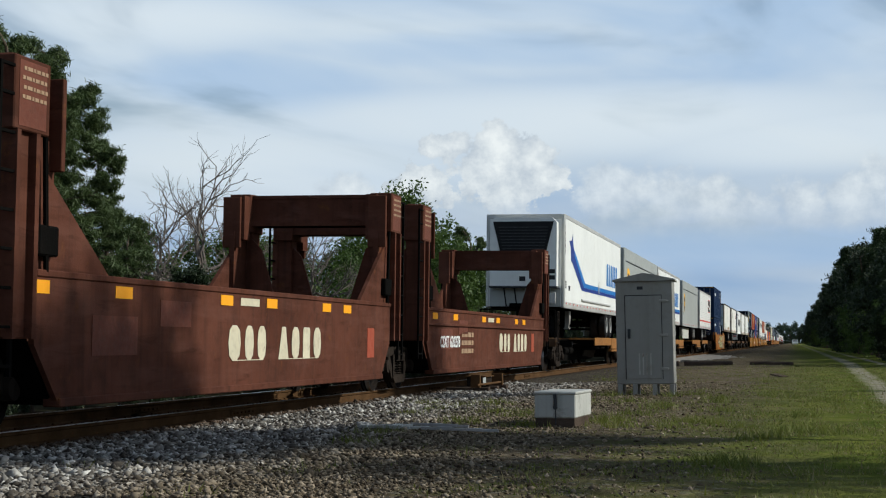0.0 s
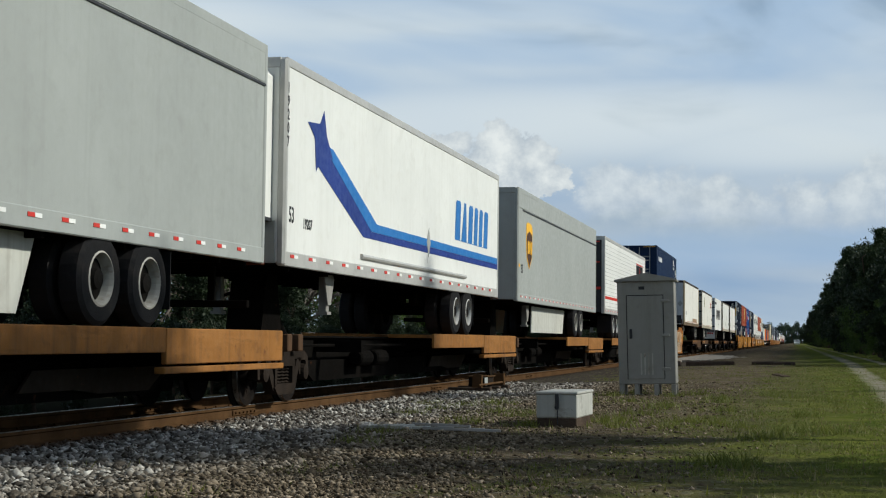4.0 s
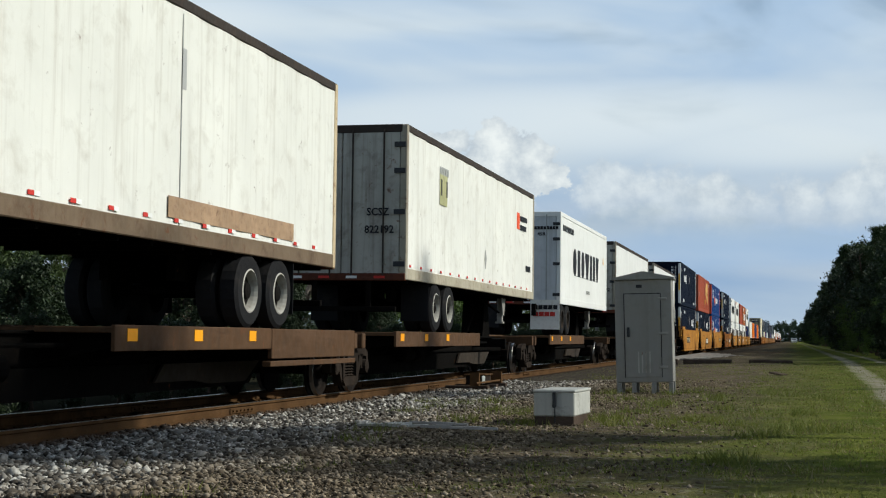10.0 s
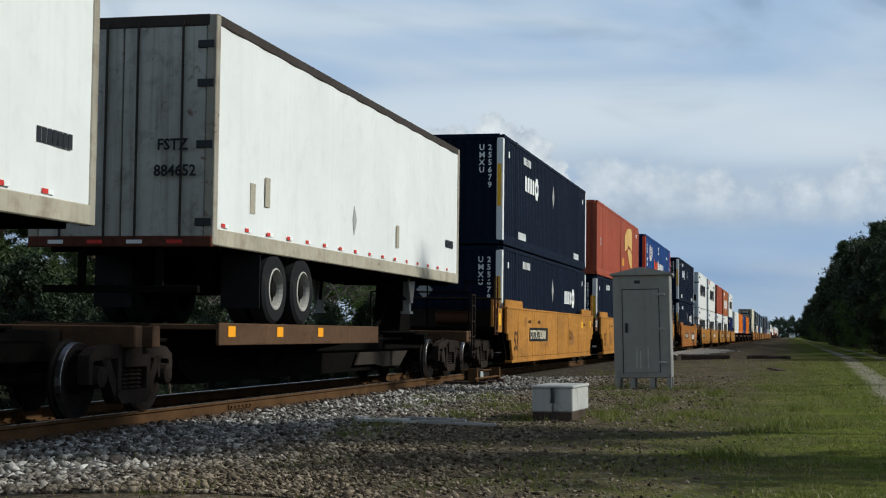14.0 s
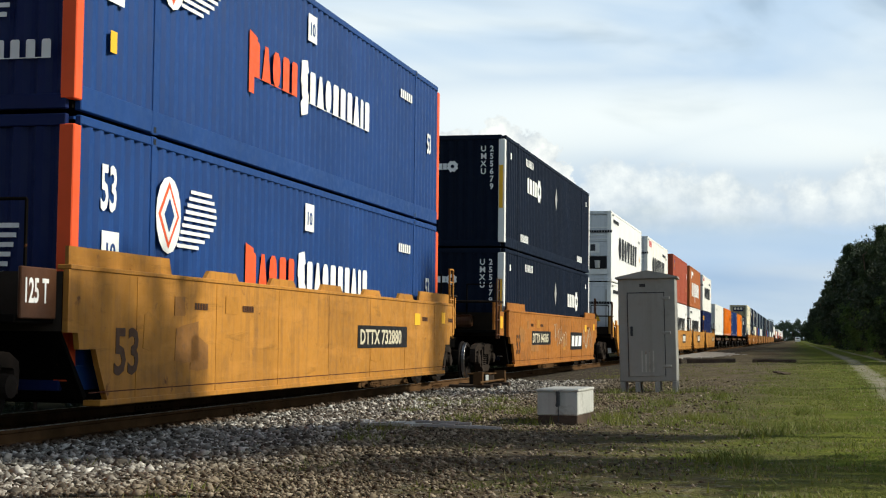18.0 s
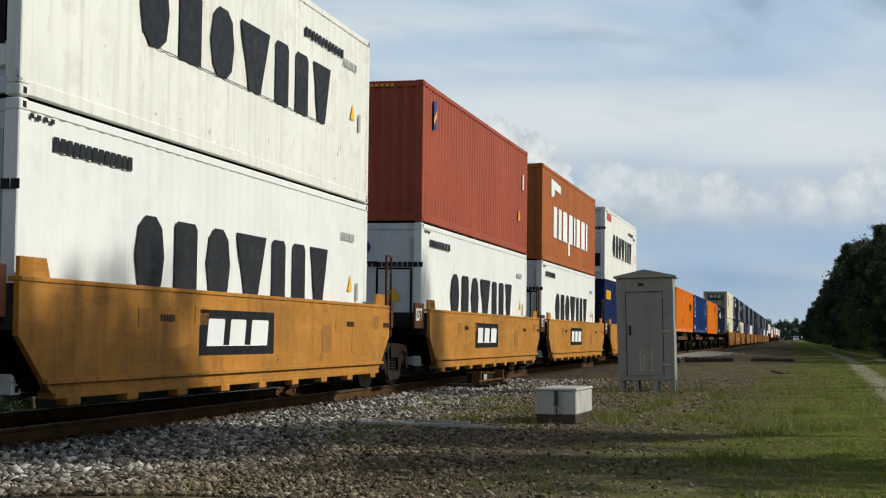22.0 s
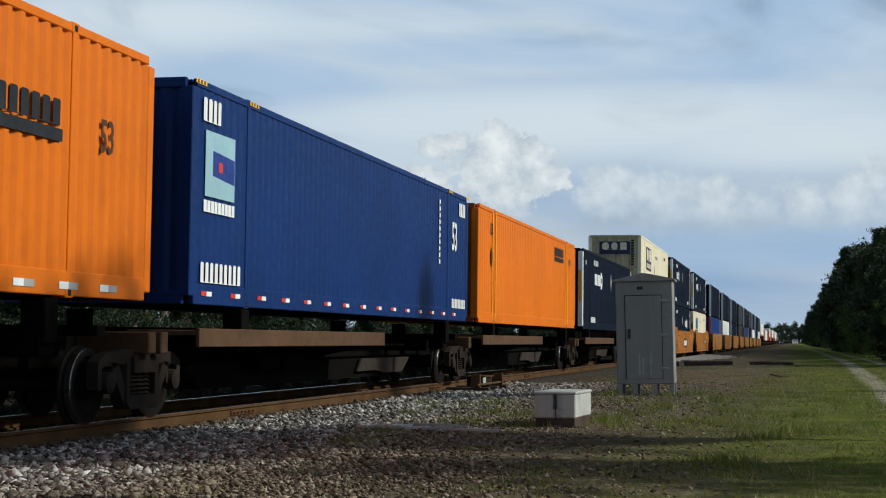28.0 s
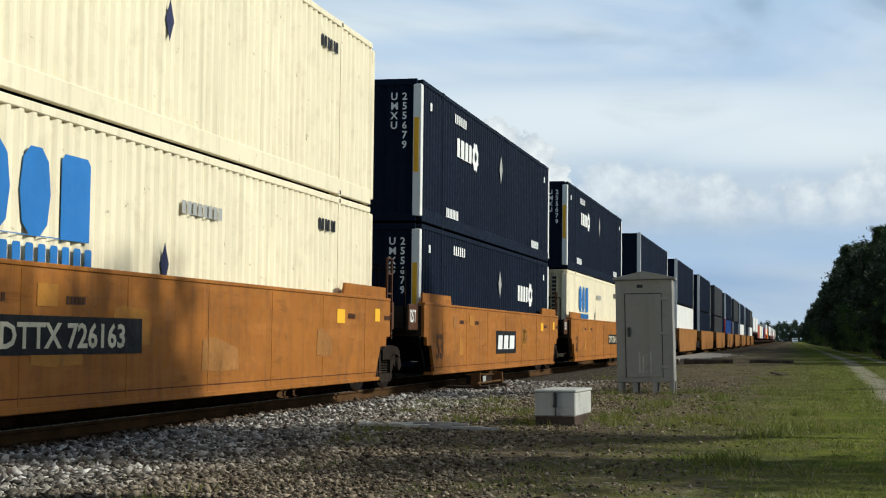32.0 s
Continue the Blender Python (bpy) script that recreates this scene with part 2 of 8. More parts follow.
MAT = {}
for args in (
    ("navy", (0.0038, 0.0084, 0.0200), 0.66, 0, (0.012, 0.014, 0.020), 0.3, 1, 0.1, 0.16, 0.04, 60, 0.18, 0.07),
    ("marine_blue", (0.0070, 0.0215, 0.060), 0.55, 0, (0.025, 0.027, 0.04), 0.25, 1, 0.1, 0.2, 0.0),
    ("bright_blue", (0.010, 0.046, 0.172), 0.5, 0, (0.04, 0.05, 0.08), 0.2, 1, 0.1, 0.15, 0.0),
    ("royal_blue", (0.0035, 0.024, 0.115), 0.5, 0, (0.015, 0.03, 0.06), 0.2, 1, 0.1, 0.1, 0.0),
    ("deep_blue", (0.005, 0.013, 0.066), 0.5, 0, (0.02, 0.02, 0.05), 0.2, 1, 0.1, 0.1, 0.0),
    ("white", (0.745, 0.745, 0.71), 0.5, 0, (0.45, 0.42, 0.36), 0.22, 1, 0.08, 0.12, 0.0, 60, 0.05),
    ("old_white", (0.74, 0.73, 0.67), 0.6, 0, (0.33, 0.28, 0.21), 0.35, 1, 0.1, 0.3, 0.12, 60, 0.06),
    ("cream", (0.78, 0.70, 0.50), 0.6, 0, (0.36, 0.28, 0.17), 0.3, 1, 0.1, 0.3, 0.1, 60, 0.06),
    ("gold_paint", (0.64, 0.40, 0.12), 0.6, 0, (0.38, 0.13, 0.06), 0.6, 1.5, 0.05, 0.4),
    ("pale_grey", (0.345, 0.36, 0.34), 0.5, 0, (0.2, 0.2, 0.18), 0.25, 1, 0.08, 0.15, 0.0, 60, 0.06),
    ("skirt_white", (0.50, 0.50, 0.45), 0.6, 0, (0.22, 0.19, 0.15), 0.4, 1, 0.1, 0.4, 0.08, 60, 0.08),
    ("spine_bright", (0.27, 0.118, 0.030), 0.7, 0, (0.07, 0.04, 0.025), 0.6, 1.2, 0.2, 0.45, 0.3, 50, 0.22),
    ("pale_teal", (0.30, 0.47, 0.52), 0.5, 0, (0.15, 0.2, 0.25), 0.3, 2, 0.05, 0.1),
    # unit covers, and white ends toned greyer for the shade on them
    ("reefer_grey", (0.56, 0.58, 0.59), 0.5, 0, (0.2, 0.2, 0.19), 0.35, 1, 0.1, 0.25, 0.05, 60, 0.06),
    ("rust_red", (0.33, 0.072, 0.038), 0.6, 0, (0.14, 0.05, 0.035), 0.3, 1, 0.1, 0.25, 0.05),
    ("red_patch", (0.29, 0.062, 0.033), 0.6, 0, (0.12, 0.04, 0.03), 0.3, 1, 0.1, 0.25, 0.05),
    ("brown_orange", (0.36, 0.11, 0.034), 0.6, 0, (0.16, 0.06, 0.03), 0.3, 1, 0.1, 0.2, 0.05),
    ("orange", (0.66, 0.150, 0.004), 0.55, 0, (0.34, 0.09, 0.015), 0.25, 1, 0.1, 0.2, 0.0, 60, 0.08),
    # orange turned brown: the end wall's shade is put into it, besides rust
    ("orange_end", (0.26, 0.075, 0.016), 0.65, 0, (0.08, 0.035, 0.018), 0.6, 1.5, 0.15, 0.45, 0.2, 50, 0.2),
    # door tone holds dirt as well as the shade on the rear ends
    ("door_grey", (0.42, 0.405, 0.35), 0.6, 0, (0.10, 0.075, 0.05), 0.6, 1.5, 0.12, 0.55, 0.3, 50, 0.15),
    ("oxide", (0.094, 0.036, 0.023), 0.78, 0, (0.025, 0.016, 0.013), 0.5, 1, 0.2, 0.4, 0.3, 40, 0.28),
    ("well_yellow", (0.39, 0.172, 0.029), 0.62, 0, (0.13, 0.07, 0.033), 0.5, 1, 0.12, 0.5, 0.24, 50, 0.22),
    ("well_fresh", (0.42, 0.185, 0.030), 0.6, 0, (0.15, 0.08, 0.035), 0.35, 1, 0.1, 0.4, 0.15, 50, 0.15),
    ("well_faded", (0.33, 0.150, 0.042), 0.7, 0, (0.13, 0.07, 0.04), 0.6, 1.5, 0.12, 0.5, 0.25, 50, 0.2),
    ("well_orange", (0.31, 0.115, 0.020), 0.65, 0, (0.10, 0.05, 0.025), 0.5, 1, 0.12, 0.45, 0.2, 50, 0.2),
    ("spine_orange", (0.085, 0.045, 0.022), 0.75, 0, (0.045, 0.030, 0.020), 0.6, 1, 0.2, 0.4, 0.3, 50, 0.22),
    # base held near black to stand in for shade below the cars
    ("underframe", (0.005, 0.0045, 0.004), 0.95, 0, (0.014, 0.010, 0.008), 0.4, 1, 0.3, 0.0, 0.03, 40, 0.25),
    ("dusty_steel", (0.036, 0.028, 0.021), 0.9, 0, (0.03, 0.022, 0.016), 0.6, 1.5, 0.2, 0.3, 0.2, 40, 0.25),
    # stained, rusty cream, lowered further to hold the end wall's shade
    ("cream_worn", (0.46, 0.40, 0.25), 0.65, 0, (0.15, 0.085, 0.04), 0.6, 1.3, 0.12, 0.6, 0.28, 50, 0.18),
    ("dull_navy", (0.030, 0.034, 0.085), 0.55, 0, (0.12, 0.1, 0.09), 0.3, 2, 0.05, 0.2),
    ("truck_steel", (0.027, 0.021, 0.017), 0.85, 0, (0.055, 0.038, 0.027), 0.5, 1, 0.4, 0.0, 0.15, 40, 0.25),
    ("wheel_steel", (0.014, 0.012, 0.011), 0.75, 0, (0.03, 0.02, 0.014), 0.5, 1, 0.2, 0.0, 0.1, 40, 0.2),
    ("tread", (0.34, 0.32, 0.30), 0.35, 1.0, (0.12, 0.10, 0.08), 0.3, 1, 0.05),
    ("rubber", (0.020, 0.020, 0.021), 0.85, 0, (0.07, 0.06, 0.05), 0.4, 1, 0.4, 0, 0, 80),
    ("aluminium", (0.50, 0.49, 0.46), 0.45, 0.3, (0.2, 0.19, 0.18), 0.25, 1, 0.08),
    ("steel_rim", (0.42, 0.40, 0.35), 0.6, 0.0, (0.14, 0.10, 0.06), 0.6, 2, 0.1),
    ("black", (0.012, 0.012, 0.013), 0.6, 0, (0.05, 0.045, 0.04), 0.2, 1, 0.15),
    ("charcoal", (0.040, 0.042, 0.045), 0.5, 0, (0.09, 0.08, 0.07), 0.25, 1, 0.1),
    ("ink", (0.020, 0.021, 0.024), 0.55, 0, (0.2, 0.2, 0.19), 0.12, 1, 0.05),
    ("paint_white", (0.80, 0.80, 0.77), 0.55, 0, (0.35, 0.32, 0.27), 0.25, 1, 0.05),
    ("paint_grey", (0.36, 0.36, 0.34), 0.55, 0, (0.25, 0.22, 0.2), 0.25, 1, 0.05),
    ("mark_blue", (0.030, 0.17, 0.46), 0.45, 0, (0.1, 0.15, 0.25), 0.12, 1, 0.05),
    ("mark_navy", (0.022, 0.045, 0.22), 0.45, 0, (0.1, 0.12, 0.2), 0.12, 1, 0.05),
    ("mark_red", (0.55, 0.045, 0.035), 0.5, 0, (0.3, 0.1, 0.08), 0.15, 1, 0.05),
    ("mark_orange", (0.78, 0.10, 0.03), 0.5, 0, (0.3, 0.1, 0.05), 0.15, 1, 0.05),
    ("mark_yellow", (0.85, 0.46, 0.035), 0.5, 0, (0.35, 0.2, 0.05), 0.2, 1, 0.05),
    ("mark_amber", (0.95, 0.38, 0.015), 0.4, 0, (0.4, 0.2, 0.03), 0.2, 1, 0.05),
    ("mark_brown", (0.075, 0.032, 0.016), 0.5, 0, (0.1, 0.06, 0.04), 0.15, 1, 0.05),
    ("mark_green", (0.03, 0.22, 0.12), 0.5, 0, (0.1, 0.2, 0.15), 0.15, 1, 0.05),
    ("tag_pale", (0.44, 0.43, 0.22), 0.6, 0, (0.14, 0.12, 0.05), 0.75, 2.2, 0.08, 0.4, 0.1, 60, 0.25),
    ("tag_pink", (0.38, 0.25, 0.15), 0.6, 0, (0.14, 0.075, 0.04), 0.75, 2.2, 0.08, 0.4, 0.2, 60, 0.25),
    ("cabinet_grey", (0.275, 0.265, 0.24), 0.6, 0.05, (0.17, 0.15, 0.125), 0.4, 1.5, 0.1, 0.3, 0.0, 60, 0.08),
    ("box_white", (0.43, 0.425, 0.385), 0.65, 0.0, (0.10, 0.09, 0.065), 0.7, 3, 0.15, 0.3, 0.05, 60, 0.1),
    ("rail_side", (0.085, 0.047, 0.022), 0.85, 0, (0.045, 0.025, 0.016), 0.5, 3, 0.3, 0, 0.3, 60, 0.25),
    ("tag_light", (0.50, 0.45, 0.34), 0.6, 0, (0.2, 0.14, 0.08), 0.5, 3, 0.05, 0.3, 0.1),
    ("tag_dark", (0.09, 0.075, 0.05), 0.6, 0, (0.2, 0.14, 0.08), 0.5, 3, 0.05, 0.3, 0.1),
    ("dark_rim", (0.012, 0.011, 0.010), 0.8, 0, (0.03, 0.025, 0.02), 0.4, 2, 0.1),
    ("rust_rail", (0.16, 0.115, 0.075), 0.7, 0, (0.07, 0.035, 0.02), 0.6, 1.5, 0.2, 0.4, 0.35, 50, 0.25),
    ("worn_rail", (0.40, 0.36, 0.27), 0.65, 0, (0.16, 0.10, 0.055), 0.6, 1.5, 0.15, 0.4, 0.25, 50, 0.15),
    ("worn_post", (0.34, 0.31, 0.24), 0.65, 0, (0.12, 0.06, 0.03), 0.6, 1.5, 0.15, 0.5, 0.35, 50, 0.15),
    ("rust_post", (0.55, 0.44, 0.28), 0.65, 0, (0.22, 0.10, 0.045), 0.6, 1.5, 0.15, 0.5, 0.35, 50, 0.15),
    ("dark_rail", (0.045, 0.036, 0.03), 0.75, 0, (0.09, 0.05, 0.03), 0.5, 2, 0.2, 0.0, 0.2),
    ("rail_head", (0.50, 0.48, 0.46), 0.3, 0.9, (0.15, 0.1, 0.07), 0.3, 2, 0.1),
    ("tie_wood", (0.075, 0.055, 0.042), 0.9, 0, (0.03, 0.025, 0.02), 0.5, 3, 0.6, 0, 0, 30, 0.3),
    ("bark", (0.105, 0.080, 0.060), 0.95, 0, (0.05, 0.04, 0.03), 0.5, 4, 0.9, 0, 0, 25, 0.3),
    ("dead_wood", (0.15, 0.125, 0.105), 0.9, 0, (0.08, 0.065, 0.05), 0.4, 3, 0.5, 0, 0, 25, 0.2),
    ("faded_red", (0.15, 0.050, 0.032), 0.75, 0, (0.06, 0.03, 0.02), 0.7, 2, 0.15, 0.4, 0.25, 50, 0.25),
    ("cream_paint", (0.62, 0.56, 0.40), 0.6, 0, (0.2, 0.13, 0.08), 0.45, 2.5, 0.08, 0.3, 0.15),
    ("concrete", (0.36, 0.35, 0.33), 0.85, 0, (0.18, 0.16, 0.14), 0.4, 1, 0.3, 0, 0, 40, 0.15),
):
    MAT[args[0]] = surface(*args)


# ---- mesh tools ----
class Shape:
    """Collects boxes, tubes and prisms into one mesh."""

    def __init__(self):
        self.bm = bmesh.new()

    def box(self, x0, x1, y0, y1, z0, z1, bevel=0.0):
        v = [self.bm.verts.new(p) for p in ((x0, y0, z0), (x1, y0, z0), (x1, y1, z0), (x0, y1, z0), (x0, y0, z1), (x1, y0, z1), (x1, y1, z1), (x0, y1, z1))]
        f = [self.bm.faces.new([v[i] for i in q]) for q in ((3, 2, 1, 0), (4, 5, 6, 7), (0, 1, 5, 4), (1, 2, 6, 5), (2, 3, 7, 6), (3, 0, 4, 7))]
        if bevel:
            bmesh.ops.bevel(self.bm, geom=list({e for q in f for e in q.edges}), offset=bevel, segments=1, affect="EDGES")
        return self

    def prism(self, outline, axis, a, b):
        """Extrudes a closed outline, given in the two other axes in order, along axis from a to b."""
        def at(p, d):
            q = list(p)
            q.insert("xyz".index(axis), d)
            return q
        lo = [self.bm.verts.new(at(p, a)) for p in outline]
        hi = [self.bm.verts.new(at(p, b)) for p in outline]
        n = len(outline)
        self.bm.faces.new(lo[::-1])
        self.bm.faces.new(hi)
        for i in range(n):
            self.bm.faces.new((lo[i], lo[(i + 1) % n], hi[(i + 1) % n], hi[i]))
        return self

    def tube(self, a, b, r, r2=None, n=8, caps=True):
        a, b = Vector(a), Vector(b)
        turn = (b - a).to_track_quat("Z", "Y")
        r2 = r if r2 is None else r2
        rings = [[self.bm.verts.new(p + turn @ Vector((q * math.cos(2 * math.pi * i / n), q * math.sin(2 * math.pi * i / n), 0))) for i in range(n)] for p, q in ((a, r), (b, r2))]
        for i in range(n):
            self.bm.faces.new((rings[0][i], rings[0][(i + 1) % n], rings[1][(i + 1) % n], rings[1][i]))
        if caps:
            self.bm.faces.new(rings[0][::-1])
            self.bm.faces.new(rings[1])
        return self

    def lathe(self, rings, axis="x", n=20, at=(0, 0, 0), caps=True):
        """Turns (distance along the axis, radius) rings about the axis."""
        loops = []
        for d, r in rings:
            loop = []
            for i in range(n):
                c, s = r * math.cos(2 * math.pi * i / n), r * math.sin(2 * math.pi * i / n)
                p = {"x": (d, c, s), "y": (s, d, c), "z": (c, s, d)}[axis]
                loop.append(self.bm.verts.new([p[k] + at[k] for k in range(3)]))
            loops.append(loop)
        for p, q in zip(loops, loops[1:]):
            for i in range(n):
                self.bm.faces.new((p[i], p[(i + 1) % n], q[(i + 1) % n], q[i]))
        if caps:
            self.bm.faces.new(loops[0][::-1])
            self.bm.faces.new(loops[-1])
        return self

    def sheet(self, profile, z0, z1, normal="x", thick=0.02):
        """A folded sheet: profile of (run, depth) points, upright from z0 to z1. normal x: runs along y; normal y: runs along x."""
        rows = []
        for z in (z0, z1):
            for back in (0, thick):
                rows.append([self.bm.verts.new((d - back, s, z) if normal == "x" else ((d + back, s, z) if normal == "-x" else (s, d + back, z))) for s, d in profile])
        f0, b0, f1, b1 = rows
        for i in range(len(profile) - 1):
            self.bm.faces.new((f0[i], f0[i + 1], f1[i + 1], f1[i]))
            self.bm.faces.new((b0[i + 1], b0[i], b1[i], b1[i + 1]))
        return self

    def mesh(self, name):
        bmesh.ops.recalc_face_normals(self.bm, faces=self.bm.faces)
        me = bpy.data.meshes.new(name)
        self.bm.to_mesh(me)
        self.bm.free()
        return me


def part(name, shape, material, parent, label="", at=None):
    """Links a Shape or a mesh as one mesh object under a thing or a part."""
    me = shape.mesh(name) if isinstance(shape, Shape) else shape
    if not me.materials:
        me.materials.append(MAT[material] if isinstance(material, str) else material)
    ob = new(name, me)
    ob.parent = parent
    if at is not None:
        ob.matrix_basis = at if isinstance(at, Matrix) else Matrix.Translation(at)
    if label:
        ob["label"] = label
    return ob


def thing(name, label, category, group=""):
    ob = new(name)
    ob.empty_display_size = 0.3
    return tagged(ob, label, category, group)


def folds(a, b, pitch, depth, base, flat=0.32):
    """Trapezoid folds from a to b along the run; depth is inwards (negative) of base."""
    n = max(1, round((b - a) / pitch))
    p = (b - a) / n
    pts = [(a, base)]
    for i in range(n):
        s = a + i * p
        pts += [(s + p * flat * 0.5, base), (s + p * 0.5 - p * flat * 0.30, base - depth), (s + p * 0.5 + p * flat * 0.30, base - depth), (s + p - p * flat * 0.5, base)]
    pts.append((b, base))
    return pts


LETTERS = {}


def letters(text, size):
    """Mesh of a short text in the built-in font: width along x, height along y."""
    if (text, size) not in LETTERS:
        c = bpy.data.curves.new("lettering", "FONT")
        c.body, c.size, c.extrude, c.align_x, c.align_y, c.resolution_u = text, size * 1.38, 0.002, "LEFT", "BOTTOM_BASELINE", 2
        c.offset = size * 0.03
        tmp = new("lettering", c)
        bpy.context.view_layer.update()
        me = bpy.data.meshes.new_from_object(tmp.evaluated_get(bpy.context.evaluated_depsgraph_get()))
        bpy.data.objects.remove(tmp)
        bpy.data.curves.remove(c)
        LETTERS[text, size] = me
    return LETTERS[text, size]


SIDE = Matrix(((0, 0, 1, 0), (1, 0, 0, 0), (0, 1, 0, 0), (0, 0, 0, 1)))     # writing on a face that looks to +x
FRONT = Matrix(((1, 0, 0, 0), (0, 0, -1, 0), (0, 1, 0, 0), (0, 0, 0, 1)))   # writing on a face that looks to -y


def write(text, size, material, parent, at, face=SIDE, name="lettering", wide=1.0):
    key = (text, size, material)
    if key not in LETTERS:
        LETTERS[key] = letters(text, size).copy()
        LETTERS[key].materials.clear()
        LETTERS[key].materials.append(MAT[material])
    ob = new(name, LETTERS[key])
    ob.parent = parent
    ob.matrix_basis = Matrix.Translation(at) @ face @ Matrix.Diagonal((wide, 1, 1, 1))
    return ob


def bars(widths, height, gap, material, parent, at, face=SIDE, name="wordmark", slant=0.0, label="", forms=""):
    """A wordmark or unreadable line as plain filled blocks, one for each letter. forms: i block, o round, v and a tapered."""
    s = Shape()
    u = 0.0
    k = slant / height
    foot = min(0.01, height * 0.08)
    up = []
    for i, w in enumerate(widths):
        e = 0.0 if height < 0.2 or w < 0.12 else 0.10 * w
        form = forms[i] if i < len(forms) else "i"
        c = 0.08 * height if e else 0.0
        out = {"i": ((e, 0), (e, height - c), (e + c, height), (w - e - c, height), (w - e, height - c), (w - e, 0)),
               "o": ((0.34 * w, 0), (0.14 * w, 0.14 * height), (0.06 * w, 0.5 * height), (0.14 * w, 0.86 * height), (0.34 * w, height), (0.66 * w, height), (0.86 * w, 0.86 * height), (0.94 * w, 0.5 * height), (0.86 * w, 0.14 * height), (0.66 * w, 0)),
               "v": ((0.30 * w, 0), (0.0, height), (w, height), (0.70 * w, 0)),
               "a": ((0.02 * w, 0), (0.33 * w, height), (0.67 * w, height), (0.98 * w, 0))}[form]
        up += [(u + p + k * q, max(q, foot)) for p, q in out]
        u += w + gap
    s.prism([(up[-1][0], 0.0), (up[0][0], 0.0)] + up, "z", 0.0, 0.004)
    ob = part(name, s, material, parent, label)
    ob.matrix_basis = Matrix.Translation(at) @ face
    return ob


def rosette(material, centre, parent, at, r, face=SIDE):
    """Eight-pointed emblem with an open middle."""
    star = [(r * (1 if i % 2 else 0.8) * math.cos(math.pi * i / 8), r * (1 if i % 2 else 0.8) * math.sin(math.pi * i / 8)) for i in range(16)]
    plate(star, material, parent, at, face, "emblem", label="white rosette emblem")
    off = face.to_3x3() @ Vector((0, 0, 0.005))
    plate([(0.32 * r * math.cos(math.pi * i / 4), 0.32 * r * math.sin(math.pi * i / 4)) for i in range(8)], centre, parent, tuple(Vector(at) + off), face, "emblem_centre")


def plate(outline, material, parent, at, face=SIDE, name="marking", depth=0.004, label=""):
    ob = part(name, Shape().prism(outline, "z", 0.0, depth), material, parent, label)
    ob.matrix_basis = Matrix.Translation(at) @ face
    return ob


def rect(w, h):
    return [(0, 0), (w, 0), (w, h), (0, h)]

